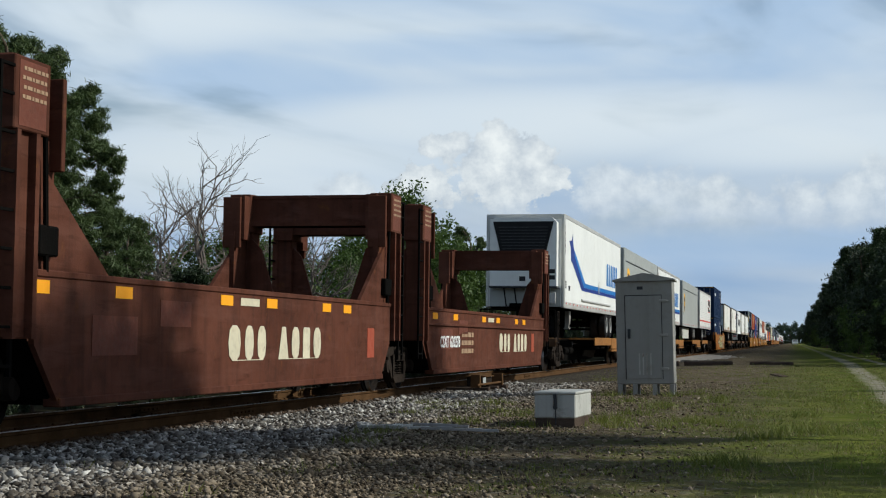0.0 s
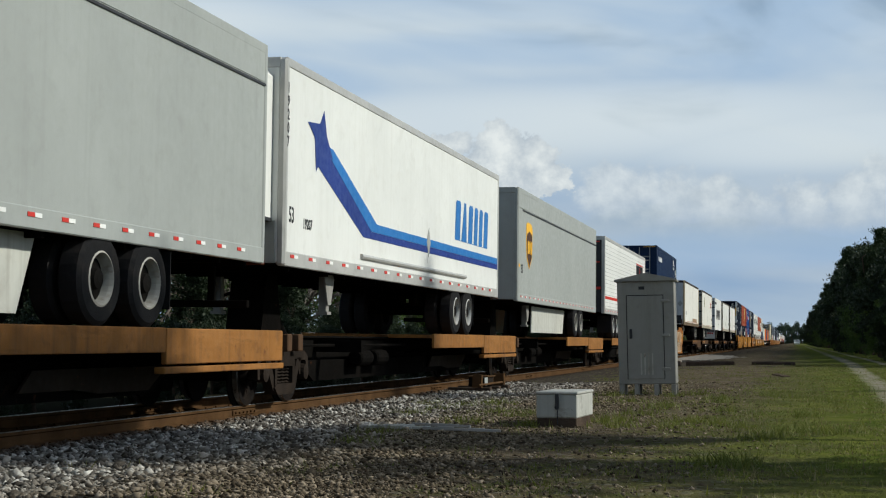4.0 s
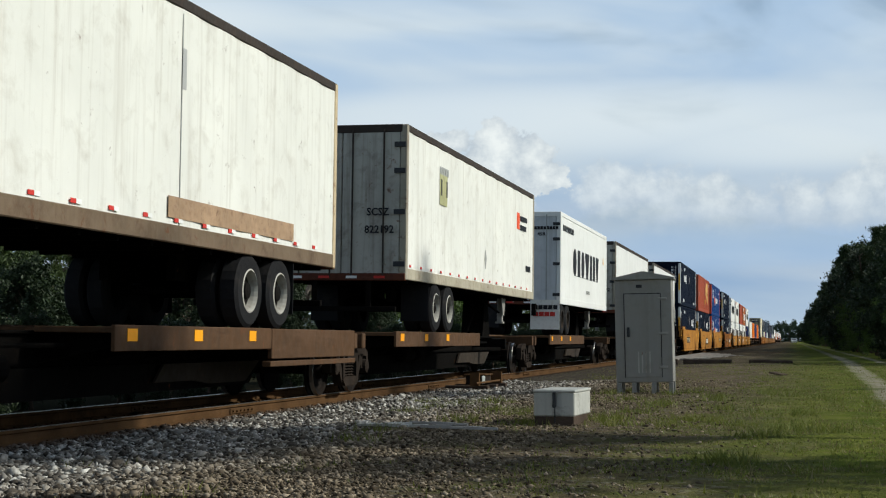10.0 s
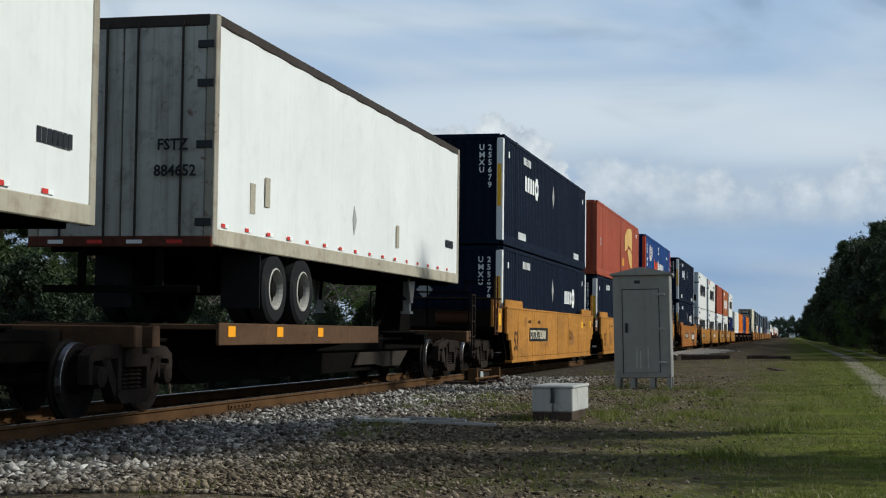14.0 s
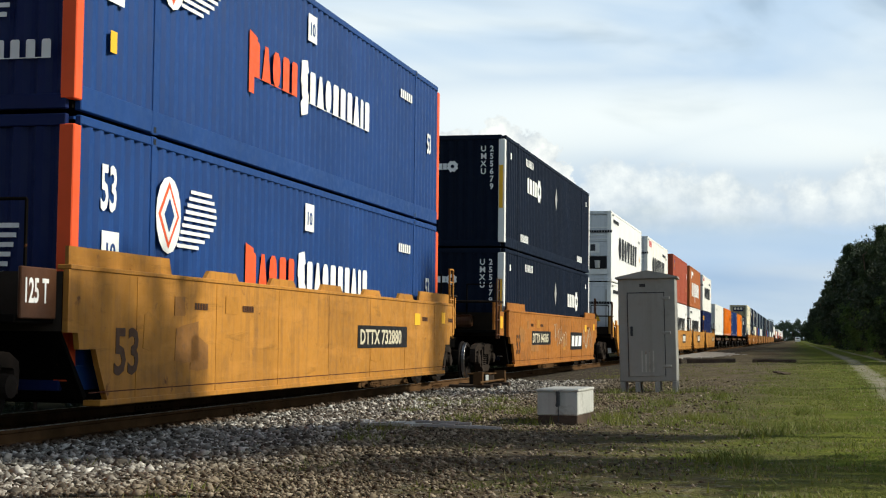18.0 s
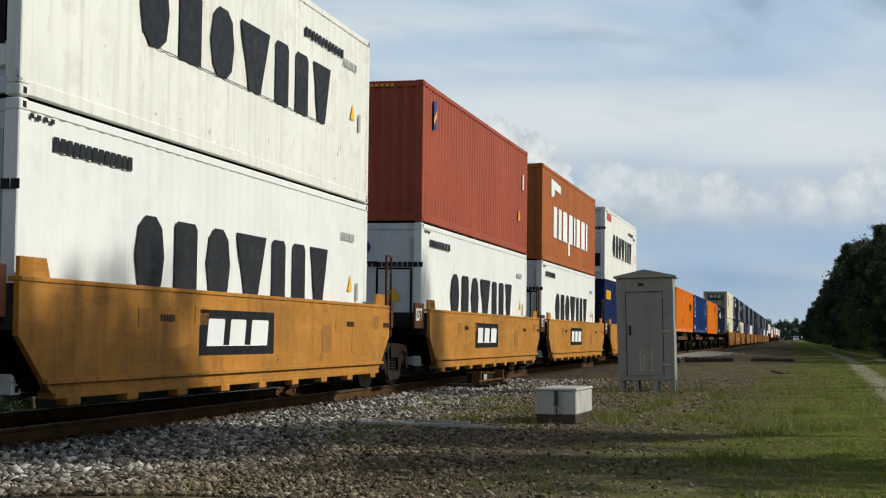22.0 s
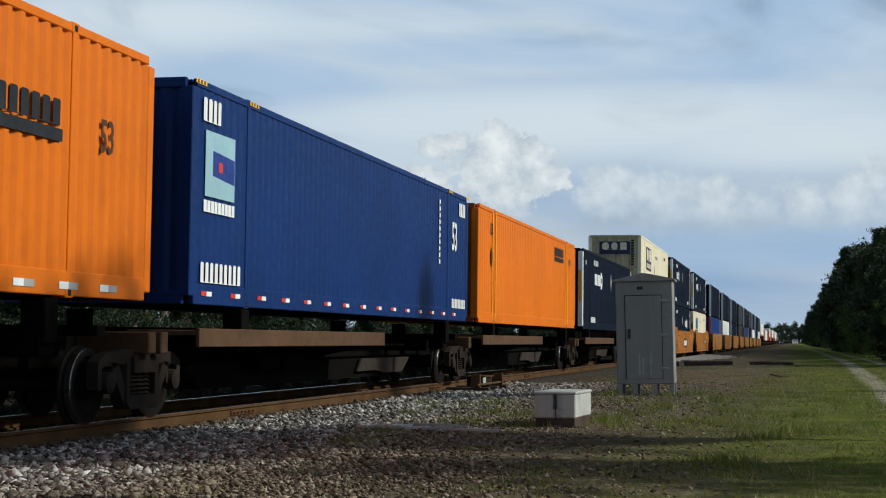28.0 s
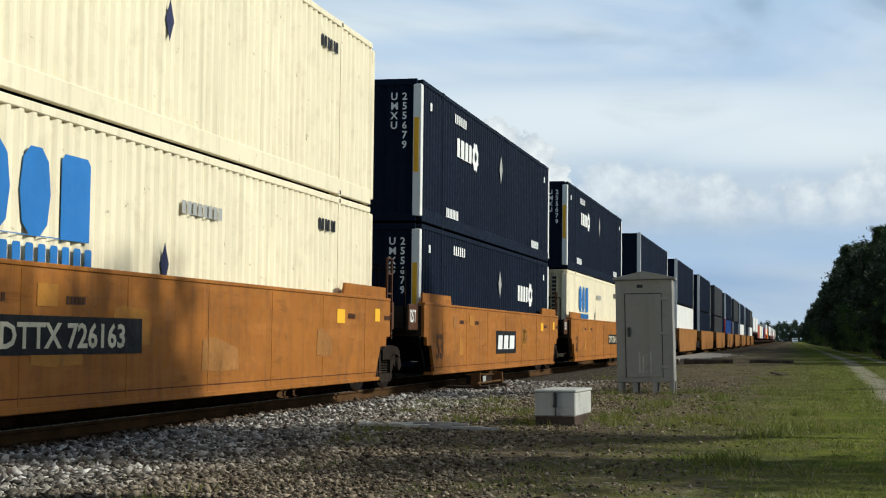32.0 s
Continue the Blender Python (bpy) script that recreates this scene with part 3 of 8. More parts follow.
# ---- containers ----
def container(label, length, body, height=2.9, width=2.6, post="", inset=0.0, near="wall", pitch=0.28, smooth=False, group="containers on the train", rail="", end_mat=""):
    """Steel box: folded sides, roof, end walls or doors, posts, rails and corner castings. near: what closes the end at -y."""
    post, rail, end_mat = post or body, rail or body, end_mat or body
    c = thing("container", label, "shipping container", group)
    h, w = length / 2, width / 2
    cuts = [-h + 0.16] + ([-inset, inset] if inset else []) + [h - 0.16]
    for s in (1, -1):
        for a, b in zip(cuts, cuts[1:]):
            lo, hi = a + (0.06 if a != cuts[0] else 0), b - (0.06 if b != cuts[-1] else 0)
            prof = folds(lo, hi, pitch, 0.011 if smooth else 0.036, w - 0.012)
            if s < 0:
                prof = [(y, -d) for y, d in prof]
            part("side_panel", Shape().sheet(prof, 0.26 if inset else 0.15, height - 0.1, "x" if s > 0 else "-x"), body, c)
        if inset:
            for y in (-inset, inset):
                part("side_post", Shape().box(*sorted((s * (w - 0.05), s * (w + 0.002))), y - 0.06, y + 0.06, 0.0, height, 0.006), body, c)
        part("top_rail", Shape().box(*sorted((s * (w - 0.07), s * (w - 0.002))), -h + 0.15, h - 0.15, height - 0.11, height - 0.01, 0.01), rail, c)
        part("bottom_rail", Shape().box(*sorted((s * (w - 0.08), s * (w - 0.002))), -h + 0.15, h - 0.15, 0.02, 0.28 if inset else 0.17, 0.01), rail, c)
    roof = Shape().box(-w + 0.06, w - 0.06, -h + 0.1, h - 0.1, height - 0.06, height - 0.03)
    for i in range(int(length / 0.6)):
        y = -h + 0.4 + i * 0.6
        if y < h - 0.3:
            roof.box(-w + 0.14, w - 0.14, y - 0.12, y + 0.12, height - 0.03, height - 0.012)
    part("roof", roof, body, c)
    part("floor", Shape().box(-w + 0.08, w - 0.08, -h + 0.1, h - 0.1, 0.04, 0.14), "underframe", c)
    for sy in (-1, 1):
        kind = near if sy < 0 else "wall"
        y = sy * (h - 0.03)
        if kind == "wall":
            prof = [(x, sy * d) for x, d in folds(-w + 0.14, w - 0.14, 0.25, 0.045, h - 0.02)]
            part("end_wall", Shape().sheet(prof, 0.14, height - 0.12, "y", -0.02 * sy), end_mat, c)
        elif kind == "doors":
            for sx in (-1, 1):
                d = part("door", Shape().box(*sorted((sx * 0.012, sx * (w - 0.12))), -h + 0.02, -h + 0.07, 0.16, height - 0.13, 0.01), end_mat, c)
                for x in (0.30, 0.86):
                    part("locking_bar", Shape().tube((sx * x, -h + 0.0, 0.12), (sx * x, -h + 0.0, height - 0.1), 0.02), "aluminium" if body in ("white", "old_white") else "pale_grey", d)
                    part("door_handle", Shape().box(*sorted((sx * (x - 0.25), sx * (x + 0.04))), -h - 0.03, -h - 0.005, 0.93 + 0.2 * (x < 0.5), 0.97 + 0.2 * (x < 0.5)), "pale_grey", d)
        elif kind == "panel":
            part("end_panel", Shape().box(-w + 0.14, w - 0.14, -h + 0.012, -h + 0.06, 0.18, height - 0.14, 0.012), end_mat, c, "flat white insulated end panel")
            for z in (0.9, 1.9):
                part("panel_rib", Shape().box(-w + 0.18, w - 0.18, -h + 0.0, -h + 0.012, z, z + 0.03, 0.004), end_mat, c)
            for sx in (-1, 1):
                part("lashing_strip", Shape().box(*sorted((sx * (w - 0.24), sx * (w - 0.17))), -h - 0.004, -h + 0.012, 0.3, height - 0.3), "paint_grey", c)
        elif kind == "reefer":
            part("cooling_unit", Shape().box(-w + 0.12, w - 0.12, -h + 0.10, -h + 0.2, 0.16, height - 0.13), "reefer_grey", c, "recessed refrigeration unit")
            part("unit_cover", Shape().box(-w + 0.16, w - 0.16, -h + 0.03, -h + 0.1, 1.62, 2.72, 0.02), "reefer_grey", c)
            part("lower_cover", Shape().box(-w + 0.16, w - 0.16, -h + 0.04, -h + 0.1, 0.30, 0.55, 0.01), "white", c)
            for z in (1.72, 1.88, 2.04, 2.2):
                part("cover_rib", Shape().box(-w + 0.18, w - 0.18, -h + 0.012, -h + 0.03, z, z + 0.035, 0.006), "white", c)
            part("battery_case", Shape().box(-0.98, -0.58, -h + 0.0, -h + 0.03, 0.58, 0.82, 0.01), "white", c)
            part("vent_dial", Shape().lathe([(0.0, 0.14), (0.015, 0.14)], "y", 16, (-0.8, -h + 0.015, 1.34)), "charcoal", c)
            part("control_panel", Shape().box(0.16, 0.72, -h + 0.012, -h + 0.03, 1.18, 1.58, 0.006), "white", c)
            part("fan_opening", Shape().box(-0.42, 0.08, -h + 0.015, -h + 0.03, 1.12, 1.6), "black", c)
            part("control_screen", Shape().box(0.36, 0.56, -h + 0.0, -h + 0.012, 1.25, 1.52), "charcoal", c)
            part("unit_face", Shape().box(-w + 0.16, w - 0.16, -h + 0.03, -h + 0.1, 1.05, 1.61, 0.01), "reefer_grey", c)
            part("machinery_bay", Shape().box(-w + 0.2, w - 0.2, -h + 0.02, -h + 0.03 + 0.05, 0.52, 1.03), "black", c, "dark opening with compressor and pipes")
            for k in range(4):
                x = -0.85 + 0.5 * k
                part("compressor_part", Shape().lathe(((0.0, 0.1), (0.3, 0.1 + 0.02 * (k % 2))), "z", 10, (x, -h - 0.005 + 0.02, 0.56)), "aluminium" if k % 2 else "charcoal", c)
        part("end_rail", Shape().box(-w + 0.1, w - 0.1, *sorted((sy * (h - 0.08), sy * (h - 0.004))), height - 0.14, height - 0.01, 0.01), end_mat, c)
        part("end_sill", Shape().box(-w + 0.1, w - 0.1, *sorted((sy * (h - 0.08), sy * (h - 0.004))), 0.02, 0.18, 0.01), end_mat, c)
        for sx in (-1, 1):
            part("corner_post", Shape().box(*sorted((sx * (w - 0.17), sx * w)), *sorted((sy * (h - 0.17), sy * h)), 0.12, height - 0.12, 0.012), post, c)
    spots = [(sx, sy * h) for sx in (-1, 1) for sy in (-1, 1)] if not inset else [(sx, sy * inset) for sx in (-1, 1) for sy in (-1, 1)]
    for sx, y in spots:
        q = 0.085
        yc = y - math.copysign(q, y) if not inset else y
        for z in (0.0, height - 0.118):
            part("corner_casting", Shape().box(*sorted((sx * (w - 0.16), sx * (w + 0.004))), yc - q - 0.003, yc + q + 0.003, z, z + 0.118, 0.012), rail, c)
            if sx > 0:
                part("casting_slot", Shape().box(*sorted((sx * (w + 0.003), sx * (w + 0.006))), yc - 0.035, yc + 0.035, z + 0.025, z + 0.09), "black", c)
    return c


def stripes_tape(parent, y0, y1, z, x, n, size=(0.30, 0.05), pair=("mark_red", "paint_white")):
    """Rows of reflective dashes along a lower side, one mesh for each colour."""
    step = (y1 - y0) / n
    for k, colour in enumerate(pair):
        s = Shape()
        for i in range(n):
            y = y0 + i * step + k * (size[0] * 0.5 + 0.004)
            s.box(x - 0.002, x + 0.004, y, y + size[0] * 0.5, z, z + size[1])
        part("reflective_tape", s, colour, parent)["kind"] = "stuff"


def navy_box(label, number_end=True, style=0):
    c = container(label, 16.154, "navy", 2.9, 2.6, "white", 6.096, "wall", 0.25)
    h, x = 8.077, 1.304
    plate(rect(0.16, 0.16), "paint_white", c, (x, -7.35, 2.34), name="size_mark")
    plate(rect(0.16, 0.16), "paint_white", c, (x, 7.0, 2.34), name="size_mark")
    bars([0.14] * 6, 0.2, 0.07, "paint_white", c, (x, -5.06, 2.42), name="serial_number")
    y, z = (-4.84, 1.70) if style == 0 else (2.8, 1.62)
    bars([0.34, 0.40, 0.36, 0.32], 0.42, 0.05, "paint_white", c, (x, y, z))
    rosette("paint_white", "navy", c, (x, y + 1.98, z + 0.21), 0.36)
    plate([(0.2, 0), (0.4, 0.35), (0.2, 0.7), (0, 0.35)], "paint_grey", c, (x, 0.1, 1.62), name="hazard_placard")
    for yy in (-5.8, 4.9):
        bars([0.1] * 8, 0.2, 0.05, "paint_white", c, (x, yy, 0.28), name="stencil")
    e = -h - 0.006
    bars([0.11, 0.13, 0.12, 0.1], 0.16, 0.02, "paint_white", c, (-0.75, e, 2.0), FRONT)
    rosette("paint_white", "navy", c, (-0.08, e, 2.08), 0.16, FRONT)
    plate([(0.22, 0), (0.44, 0.24), (0.22, 0.48), (0, 0.24)], "paint_grey", c, (-0.98, e, 1.5), FRONT, "hazard_placard")
    if number_end:
        for i, ch in enumerate("255679"):
            write(ch, 0.15, "paint_white", c, (0.90, e, 2.46 - i * 0.195), FRONT, "serial_number")
        for i, ch in enumerate("UMXU"):
            write(ch, 0.15, "paint_white", c, (0.66, e, 2.46 - i * 0.195), FRONT, "owner_code")
    for sx in (-1, 1):
        plate(rect(0.1, 1.1), "mark_yellow", c, (sx * 1.2 - 0.05, e - 0.002, 1.0), FRONT, "warning_label", label="yellow height warning strip")
    return c


def blue_box(label):
    c = container(label, 13.716, "marine_blue", 2.9, 2.5, "", 0, "doors", 0.28)
    x, e = 1.254, -6.87
    bars([0.16] * 12, 0.24, 0.03, "paint_white", c, (x, -5.9, 2.1))
    bars([0.14] * 4, 0.14, 0.03, "paint_white", c, (x, 4.1, 2.08))
    plate([(0.2, 0), (0.45, 0.08), (0.4, 0.3), (0.15, 0.42), (0, 0.22)], "paint_white", c, (x, 4.15, 2.3), name="emblem")
    write("45", 0.5, "paint_white", c, (x, 5.95, 1.68), name="size_mark", wide=0.75)
    plate([(0, 0), (0.2, 0), (0.1, 0.25)], "mark_amber", c, (x, 5.2, 1.3), name="warning_triangle")
    bars([0.09] * 10, 0.11, 0.04, "paint_white", c, (x, 4.95, 1.25), Matrix(((0, 0, 1, 0), (0, 1, 0, 0), (1, 0, 0, 0), (0, 0, 0, 1))), "serial_number")
    plate([(0, 0.4), (0.34, 0.4), (0.2, 0), (0.14, 0)], "paint_white", c, (-1.08, e - 0.02, 1.95), FRONT, "emblem")
    plate([(0, 0), (0.26, 0), (0.3, 0.4), (0.1, 0.4)], "mark_red", c, (-0.80, e - 0.02, 1.95), FRONT, "emblem")
    for z in (2.25, 2.05, 1.55, 1.38, 1.2):
        bars([0.07, 0.04, 0.09, 0.05, 0.06, 0.08][:5 if z < 2 else 6], 0.07, 0.018, "paint_grey", c, (0.42, e - 0.04, z), FRONT, "stencil")
    plate([(0, 0.18), (0.2, 0.18), (0.1, 0)], "paint_white", c, (-0.42, e - 0.04, 0.95), FRONT, "stencil")
    for sx in (-1, 1):
        bars([0.06] * 6, 0.05, 0.05, "mark_yellow", c, (sx * 0.85 - 0.32, e - 0.004, 2.8), FRONT, "hazard_stripes")
    return c


def bright_box(label):
    c = container(label, 16.154, "bright_blue", 2.9, 2.6, "mark_orange", 6.096, "wall", 0.27, end_mat="deep_blue")
    x = 1.304
    bars([0.40, 0.36, 0.36, 0.34, 0.30], 0.50, 0.06, "mark_orange", c, (x, -3.05, 1.24), label="row of orange block letters", forms="iaoii")
    plate([(0, 0), (0.2, 0), (0.2, 0.42), (0.36, 0.46), (0.3, 0.80), (0, 0.86)], "mark_orange", c, (x + 0.003, -3.1, 1.0), name="wordmark_initial")
    bars([0.34, 0.32, 0.34, 0.34, 0.34, 0.32, 0.32, 0.34, 0.2, 0.32], 0.50, 0.06, "paint_white", c, (x, -0.9, 1.24), forms="oiaoiiiaii")
    plate([(0.05, 0), (0.34, 0.06), (0.38, 0.36), (0.1, 0.56), (0.36, 0.7), (0.3, 0.88), (0.04, 0.84), (0, 0.5), (0.22, 0.34), (0, 0.2)], "paint_white", c, (x + 0.003, -0.92, 1.0), name="wordmark_initial")
    for i in range(9):
        wdt = 0.5 + 0.35 * math.sin(math.pi * (i + 0.5) / 9)
        plate(rect(wdt * 1.2, 0.045), "paint_white", c, (x, -5.4 + 0.05 * i, 1.66 + i * 0.085), name="emblem_line")
    plate([(0.38 + 0.36 * math.cos(a * 0.3927), 0.4 + 0.46 * math.sin(a * 0.3927)) for a in range(16)], "paint_white", c, (x + 0.005, -6.05, 1.62), name="emblem", label="white globe emblem")
    plate([(0.0, 0.40), (0.30, 0.0), (0.60, 0.40), (0.30, 0.80)], "mark_orange", c, (x + 0.008, -5.97, 1.62), name="emblem_edge")
    plate([(0.06, 0.40), (0.30, 0.08), (0.54, 0.40), (0.30, 0.72)], "paint_white", c, (x + 0.011, -5.97, 1.62), name="emblem_diamond")
    plate([(0.14, 0), (0.28, 0.2), (0.14, 0.4), (0, 0.2)], "bright_blue", c, (x + 0.016, -5.81, 1.82), name="emblem_centre")
    for yy, zz in ((-7.4, 1.3), (-0.6, 2.2)):
        plate(rect(0.42, 0.42), "paint_white", c, (x, yy, zz), name="size_panel")
        write("10", 0.2, "bright_blue", c, (x + 0.006, yy + 0.06, zz + 0.1), name="size_mark")
    write("53", 0.5, "paint_white", c, (x, -7.45, 1.95), name="size_mark", wide=0.6)
    write("53", 0.4, "paint_white", c, (x, 7.0, 1.4), name="size_mark", wide=0.6)
    bars([0.1] * 6, 0.16, 0.05, "paint_white", c, (x, 4.9, 2.2), name="serial_number")
    plate(rect(0.16, 0.24), "mark_yellow", c, (x, -7.3, 0.75), name="warning_label")
    e = -8.083
    for i in range(8):
        plate(rect(0.8, 0.05), "paint_white", c, (-0.3 + 0.03 * i, e, 1.0 + 0.1 * i), FRONT, "emblem_line")
    plate([(0.25, 0), (0.5, 0.32), (0.25, 0.64), (0, 0.32)], "paint_white", c, (-0.7, e - 0.002, 1.1), FRONT, "emblem")
    write("53", 0.42, "paint_white", c, (-1.0, e, 2.1), FRONT, "size_mark")
    plate(rect(0.4, 0.4), "paint_white", c, (-1.05, e, 1.55), FRONT, "size_panel")
    bars([0.13] * 4, 0.2, 0.05, "paint_white", c, (-0.9, e, 0.55), FRONT, "owner_code")
    bars([0.13] * 6, 0.2, 0.05, "paint_white", c, (0.0, e, 0.55), FRONT, "serial_number")
    return c


def red53(label):
    c = container(label, 16.154, "rust_red", 2.9, 2.6, "", 6.096, "wall", 0.27)
    x = 1.304
    for out in (((1.75, 1.44), (2.30, 1.50), (2.30, 2.34), (1.75, 2.14)), ((2.36, 1.52), (2.92, 1.60), (2.92, 2.52), (2.36, 2.37)), ((3.0, 1.78), (3.9, 1.74), (4.85, 1.56), (4.85, 2.42), (4.5, 2.60), (3.0, 2.56)), ((2.9, 1.44), (3.3, 1.62), (4.0, 1.60), (4.85, 1.42), (4.85, 0.80), (4.25, 0.78), (3.6, 1.02))):
        plate(list(out), "gold_paint", c, (x, 0, 0), name="emblem", label="faded gold panel of a split square emblem")
    plate(rect(1.35, 2.3), "red_patch", c, (x - 0.002, 0.2, 0.45), name="repainted_panel")
    bars([0.2, 0.2, 0.2], 0.36, 0.03, "mark_yellow", c, (x, 0.8, 0.74), name="wordmark")
    bars([0.08] * 4, 0.18, 0.05, "paint_white", c, (x, 6.6, 2.35), name="serial_number")
    write("53", 0.3, "paint_grey", c, (x, -7.2, 1.2), name="size_mark")
    bars([0.1] * 7, 0.16, 0.04, "paint_grey", c, (-1.0, -8.083, 1.0), FRONT, "stencil")
    plate([(0.3, 0), (0.9, 0.1), (0.95, 0.8), (0.3, 0.9), (0, 0.45)], "mark_brown", c, (-0.6, -8.083, 1.6), FRONT, "emblem")
    return c


def reefer_box(label, body="white", name_z=1.06, short_bars=False, unit="reefer", site=True):
    c = container(label, 12.192, body, 2.9, 2.44, "", 0, unit, 0.3, True, end_mat="reefer_grey")
    x = 1.224
    bars([0.90, 0.86, 0.92, 1.16, 0.72, 0.74, 0.88], 0.92, 0.18, "ink", c, (x, -3.46, name_z), label="row of large black block letters", forms="oioviiv")
    if site:
        bars([0.11] * 13, 0.15, 0.035, "ink", c, (x, -5.4, 2.45), name="small_lettering")
    if short_bars:
        bars([0.24] * 5, 0.3, 0.05, "mark_red", c, (x, -5.4, 2.42), name="wordmark")
        bars([0.12] * 12, 0.14, 0.05, "ink", c, (x, 2.5, 2.3), name="small_lettering")
    bars([0.07] * 8, 0.12, 0.03, "paint_grey", c, (x, 4.5, 2.2), name="serial_number")
    plate([(0, 0), (0.24, 0), (0.12, 0.28)], "mark_yellow", c, (x, 4.95, 1.35), name="warning_triangle")
    plate(rect(0.14, 0.3), "paint_grey", c, (x, 5.4, 1.2), name="data_label")
    for k in range(4):
        plate(rect(0.08, 0.05), "ink", c, (x, -5.9 + 0.14 * k, 2.72), name="hazard_mark")
    e = -6.1
    if unit == "reefer":
        plate([(0, 0), (0.3, 0), (0.15, 0.3)], "mark_yellow", c, (-0.62, e - 0.0, 2.25), FRONT, "warning_triangle", 0.12)
    if unit == "panel":
        plate([(0, 0), (0.3, 0), (0.15, 0.3)], "mark_yellow", c, (0.5, e - 0.012, 1.3), FRONT, "warning_triangle")
    bars([0.08] * 4 + [0.09] * 7, 0.1, 0.02, "ink", c, (0.1, e - 0.012, 2.0), FRONT, "serial_number")
    plate([(0.06, 0), (0.2, 0), (0.26, 0.1), (0.2, 0.22), (0.06, 0.22), (0, 0.11)], "mark_navy", c, (-0.1, e - 0.012, 2.3), FRONT, "emblem")
    plate([(0.02, 0), (0.09, 0), (0.11, 0.05), (0.09, 0.1), (0.02, 0.1), (0, 0.05)], "mark_red", c, (-0.04, e - 0.02, 2.36), FRONT, "emblem_centre")
    return c


def box40(label, body, near="wall", mark=None):
    c = container(label, 12.192, body, 2.9, 2.44, "", 0, near, 0.28)
    x = 1.224
    if mark == "tall_bars":
        bars([0.85, 0.75, 1.1, 1.1, 0.4, 1.0, 1.1, 0.45], 0.98, 0.17, "paint_white", c, (x, -4.05, 0.80), label="row of tall white block letters")
        plate([(0, 0), (0.6, 0.08), (0.7, 0.3), (1.9, 0.25), (1.9, 0.5), (0, 0.58)], "paint_white", c, (x, -4.45, 2.02), name="emblem")
        plate(rect(0.4, 0.42), "paint_white", c, (x, -0.85, 0.4), name="wordmark_tail")
    elif mark == "short_bars":
        bars([0.27] * 5, 0.36, 0.04, "mark_yellow", c, (x, -5.62, 2.15))
        bars([0.09] * 10, 0.11, 0.04, "paint_white", c, (x, 4.9, 0.9), Matrix(((0, 0, 1, 0), (0, 1, 0, 0), (1, 0, 0, 0), (0, 0, 0, 1))), "serial_number")
        write("40", 0.24, "paint_white", c, (x, 5.4, 1.1), name="size_mark", wide=0.7)
        plate([(0, 0), (0.24, 0), (0.12, 0.28)], "mark_amber", c, (x, 5.35, 0.3), name="warning_triangle")
    else:
        plate(rect(0.24, 0.6), "mark_navy", c, (x, -5.2, 2.0), name="emblem")
        plate([(0, 0.1), (0.24, 0.3), (0.24, 0.42), (0, 0.22)], "mark_yellow", c, (x + 0.005, -5.2, 2.0), name="emblem_stripe")
        plate(rect(0.16, 0.42), "paint_white", c, (x, 5.3, 1.75), name="size_panel")
        plate(rect(0.18, 0.26), "mark_yellow", c, (x, 4.7, 0.85), name="warning_label")
    bars([0.06] * 14, 0.05, 0.05, "mark_yellow", c, (-0.9, -6.1, 2.78), FRONT, "hazard_stripes")
    return c


def cream_box(label, mat):
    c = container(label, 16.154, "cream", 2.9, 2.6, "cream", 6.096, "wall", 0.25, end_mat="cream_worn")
    x, e = 1.304, -8.083
    if mat == "boxed":
        plate(rect(2.62, 1.15), "dull_navy", c, (x, -5.42, 1.33), name="sign_panel")
        bars([0.7, 0.64, 0.7], 0.6, 0.12, "cream", c, (x + 0.005, -5.25, 1.8), forms="ooi")
        bars([0.2] * 9, 0.24, 0.06, "cream", c, (x + 0.005, -5.28, 1.42), name="wordmark_line")
        plate(rect(1.5, 0.62), "dull_navy", c, (-0.75, e, 1.95), FRONT, "sign_panel")
        bars([0.4, 0.36, 0.4], 0.36, 0.06, "cream", c, (-0.65, e - 0.005, 2.16), FRONT, forms="ooi")
    else:
        bars([0.76, 0.7, 0.8], 0.88, 0.1, "mark_blue", c, (x, -5.22, 1.57), label="row of blue block letters", forms="ooi")
        bars([0.19] * 10, 0.26, 0.06, "mark_blue", c, (x, -5.2, 1.24), name="wordmark_line")
        bars([0.42, 0.38, 0.42], 0.5, 0.06, "mark_blue", c, (-0.75, e, 1.9), FRONT, forms="ooi")
    bars([0.09] * 10, 0.14, 0.04, "ink", c, (0.95, e, 1.4), Matrix(((0, -1, 0, 0), (0, 0, -1, 0), (1, 0, 0, 0), (0, 0, 0, 1))), "serial_number")
    bars([0.12] * 8, 0.16, 0.05, "paint_grey", c, (x, -0.4, 2.1), name="serial_number")
    plate([(0.12, 0), (0.24, 0.25), (0.12, 0.5), (0, 0.25)], "dull_navy", c, (x, -1.0, 1.2), name="placard_holder")
    bars([0.1] * 6, 0.18, 0.05, "ink", c, (x, 5.0, 2.3), name="stencil")
    return c


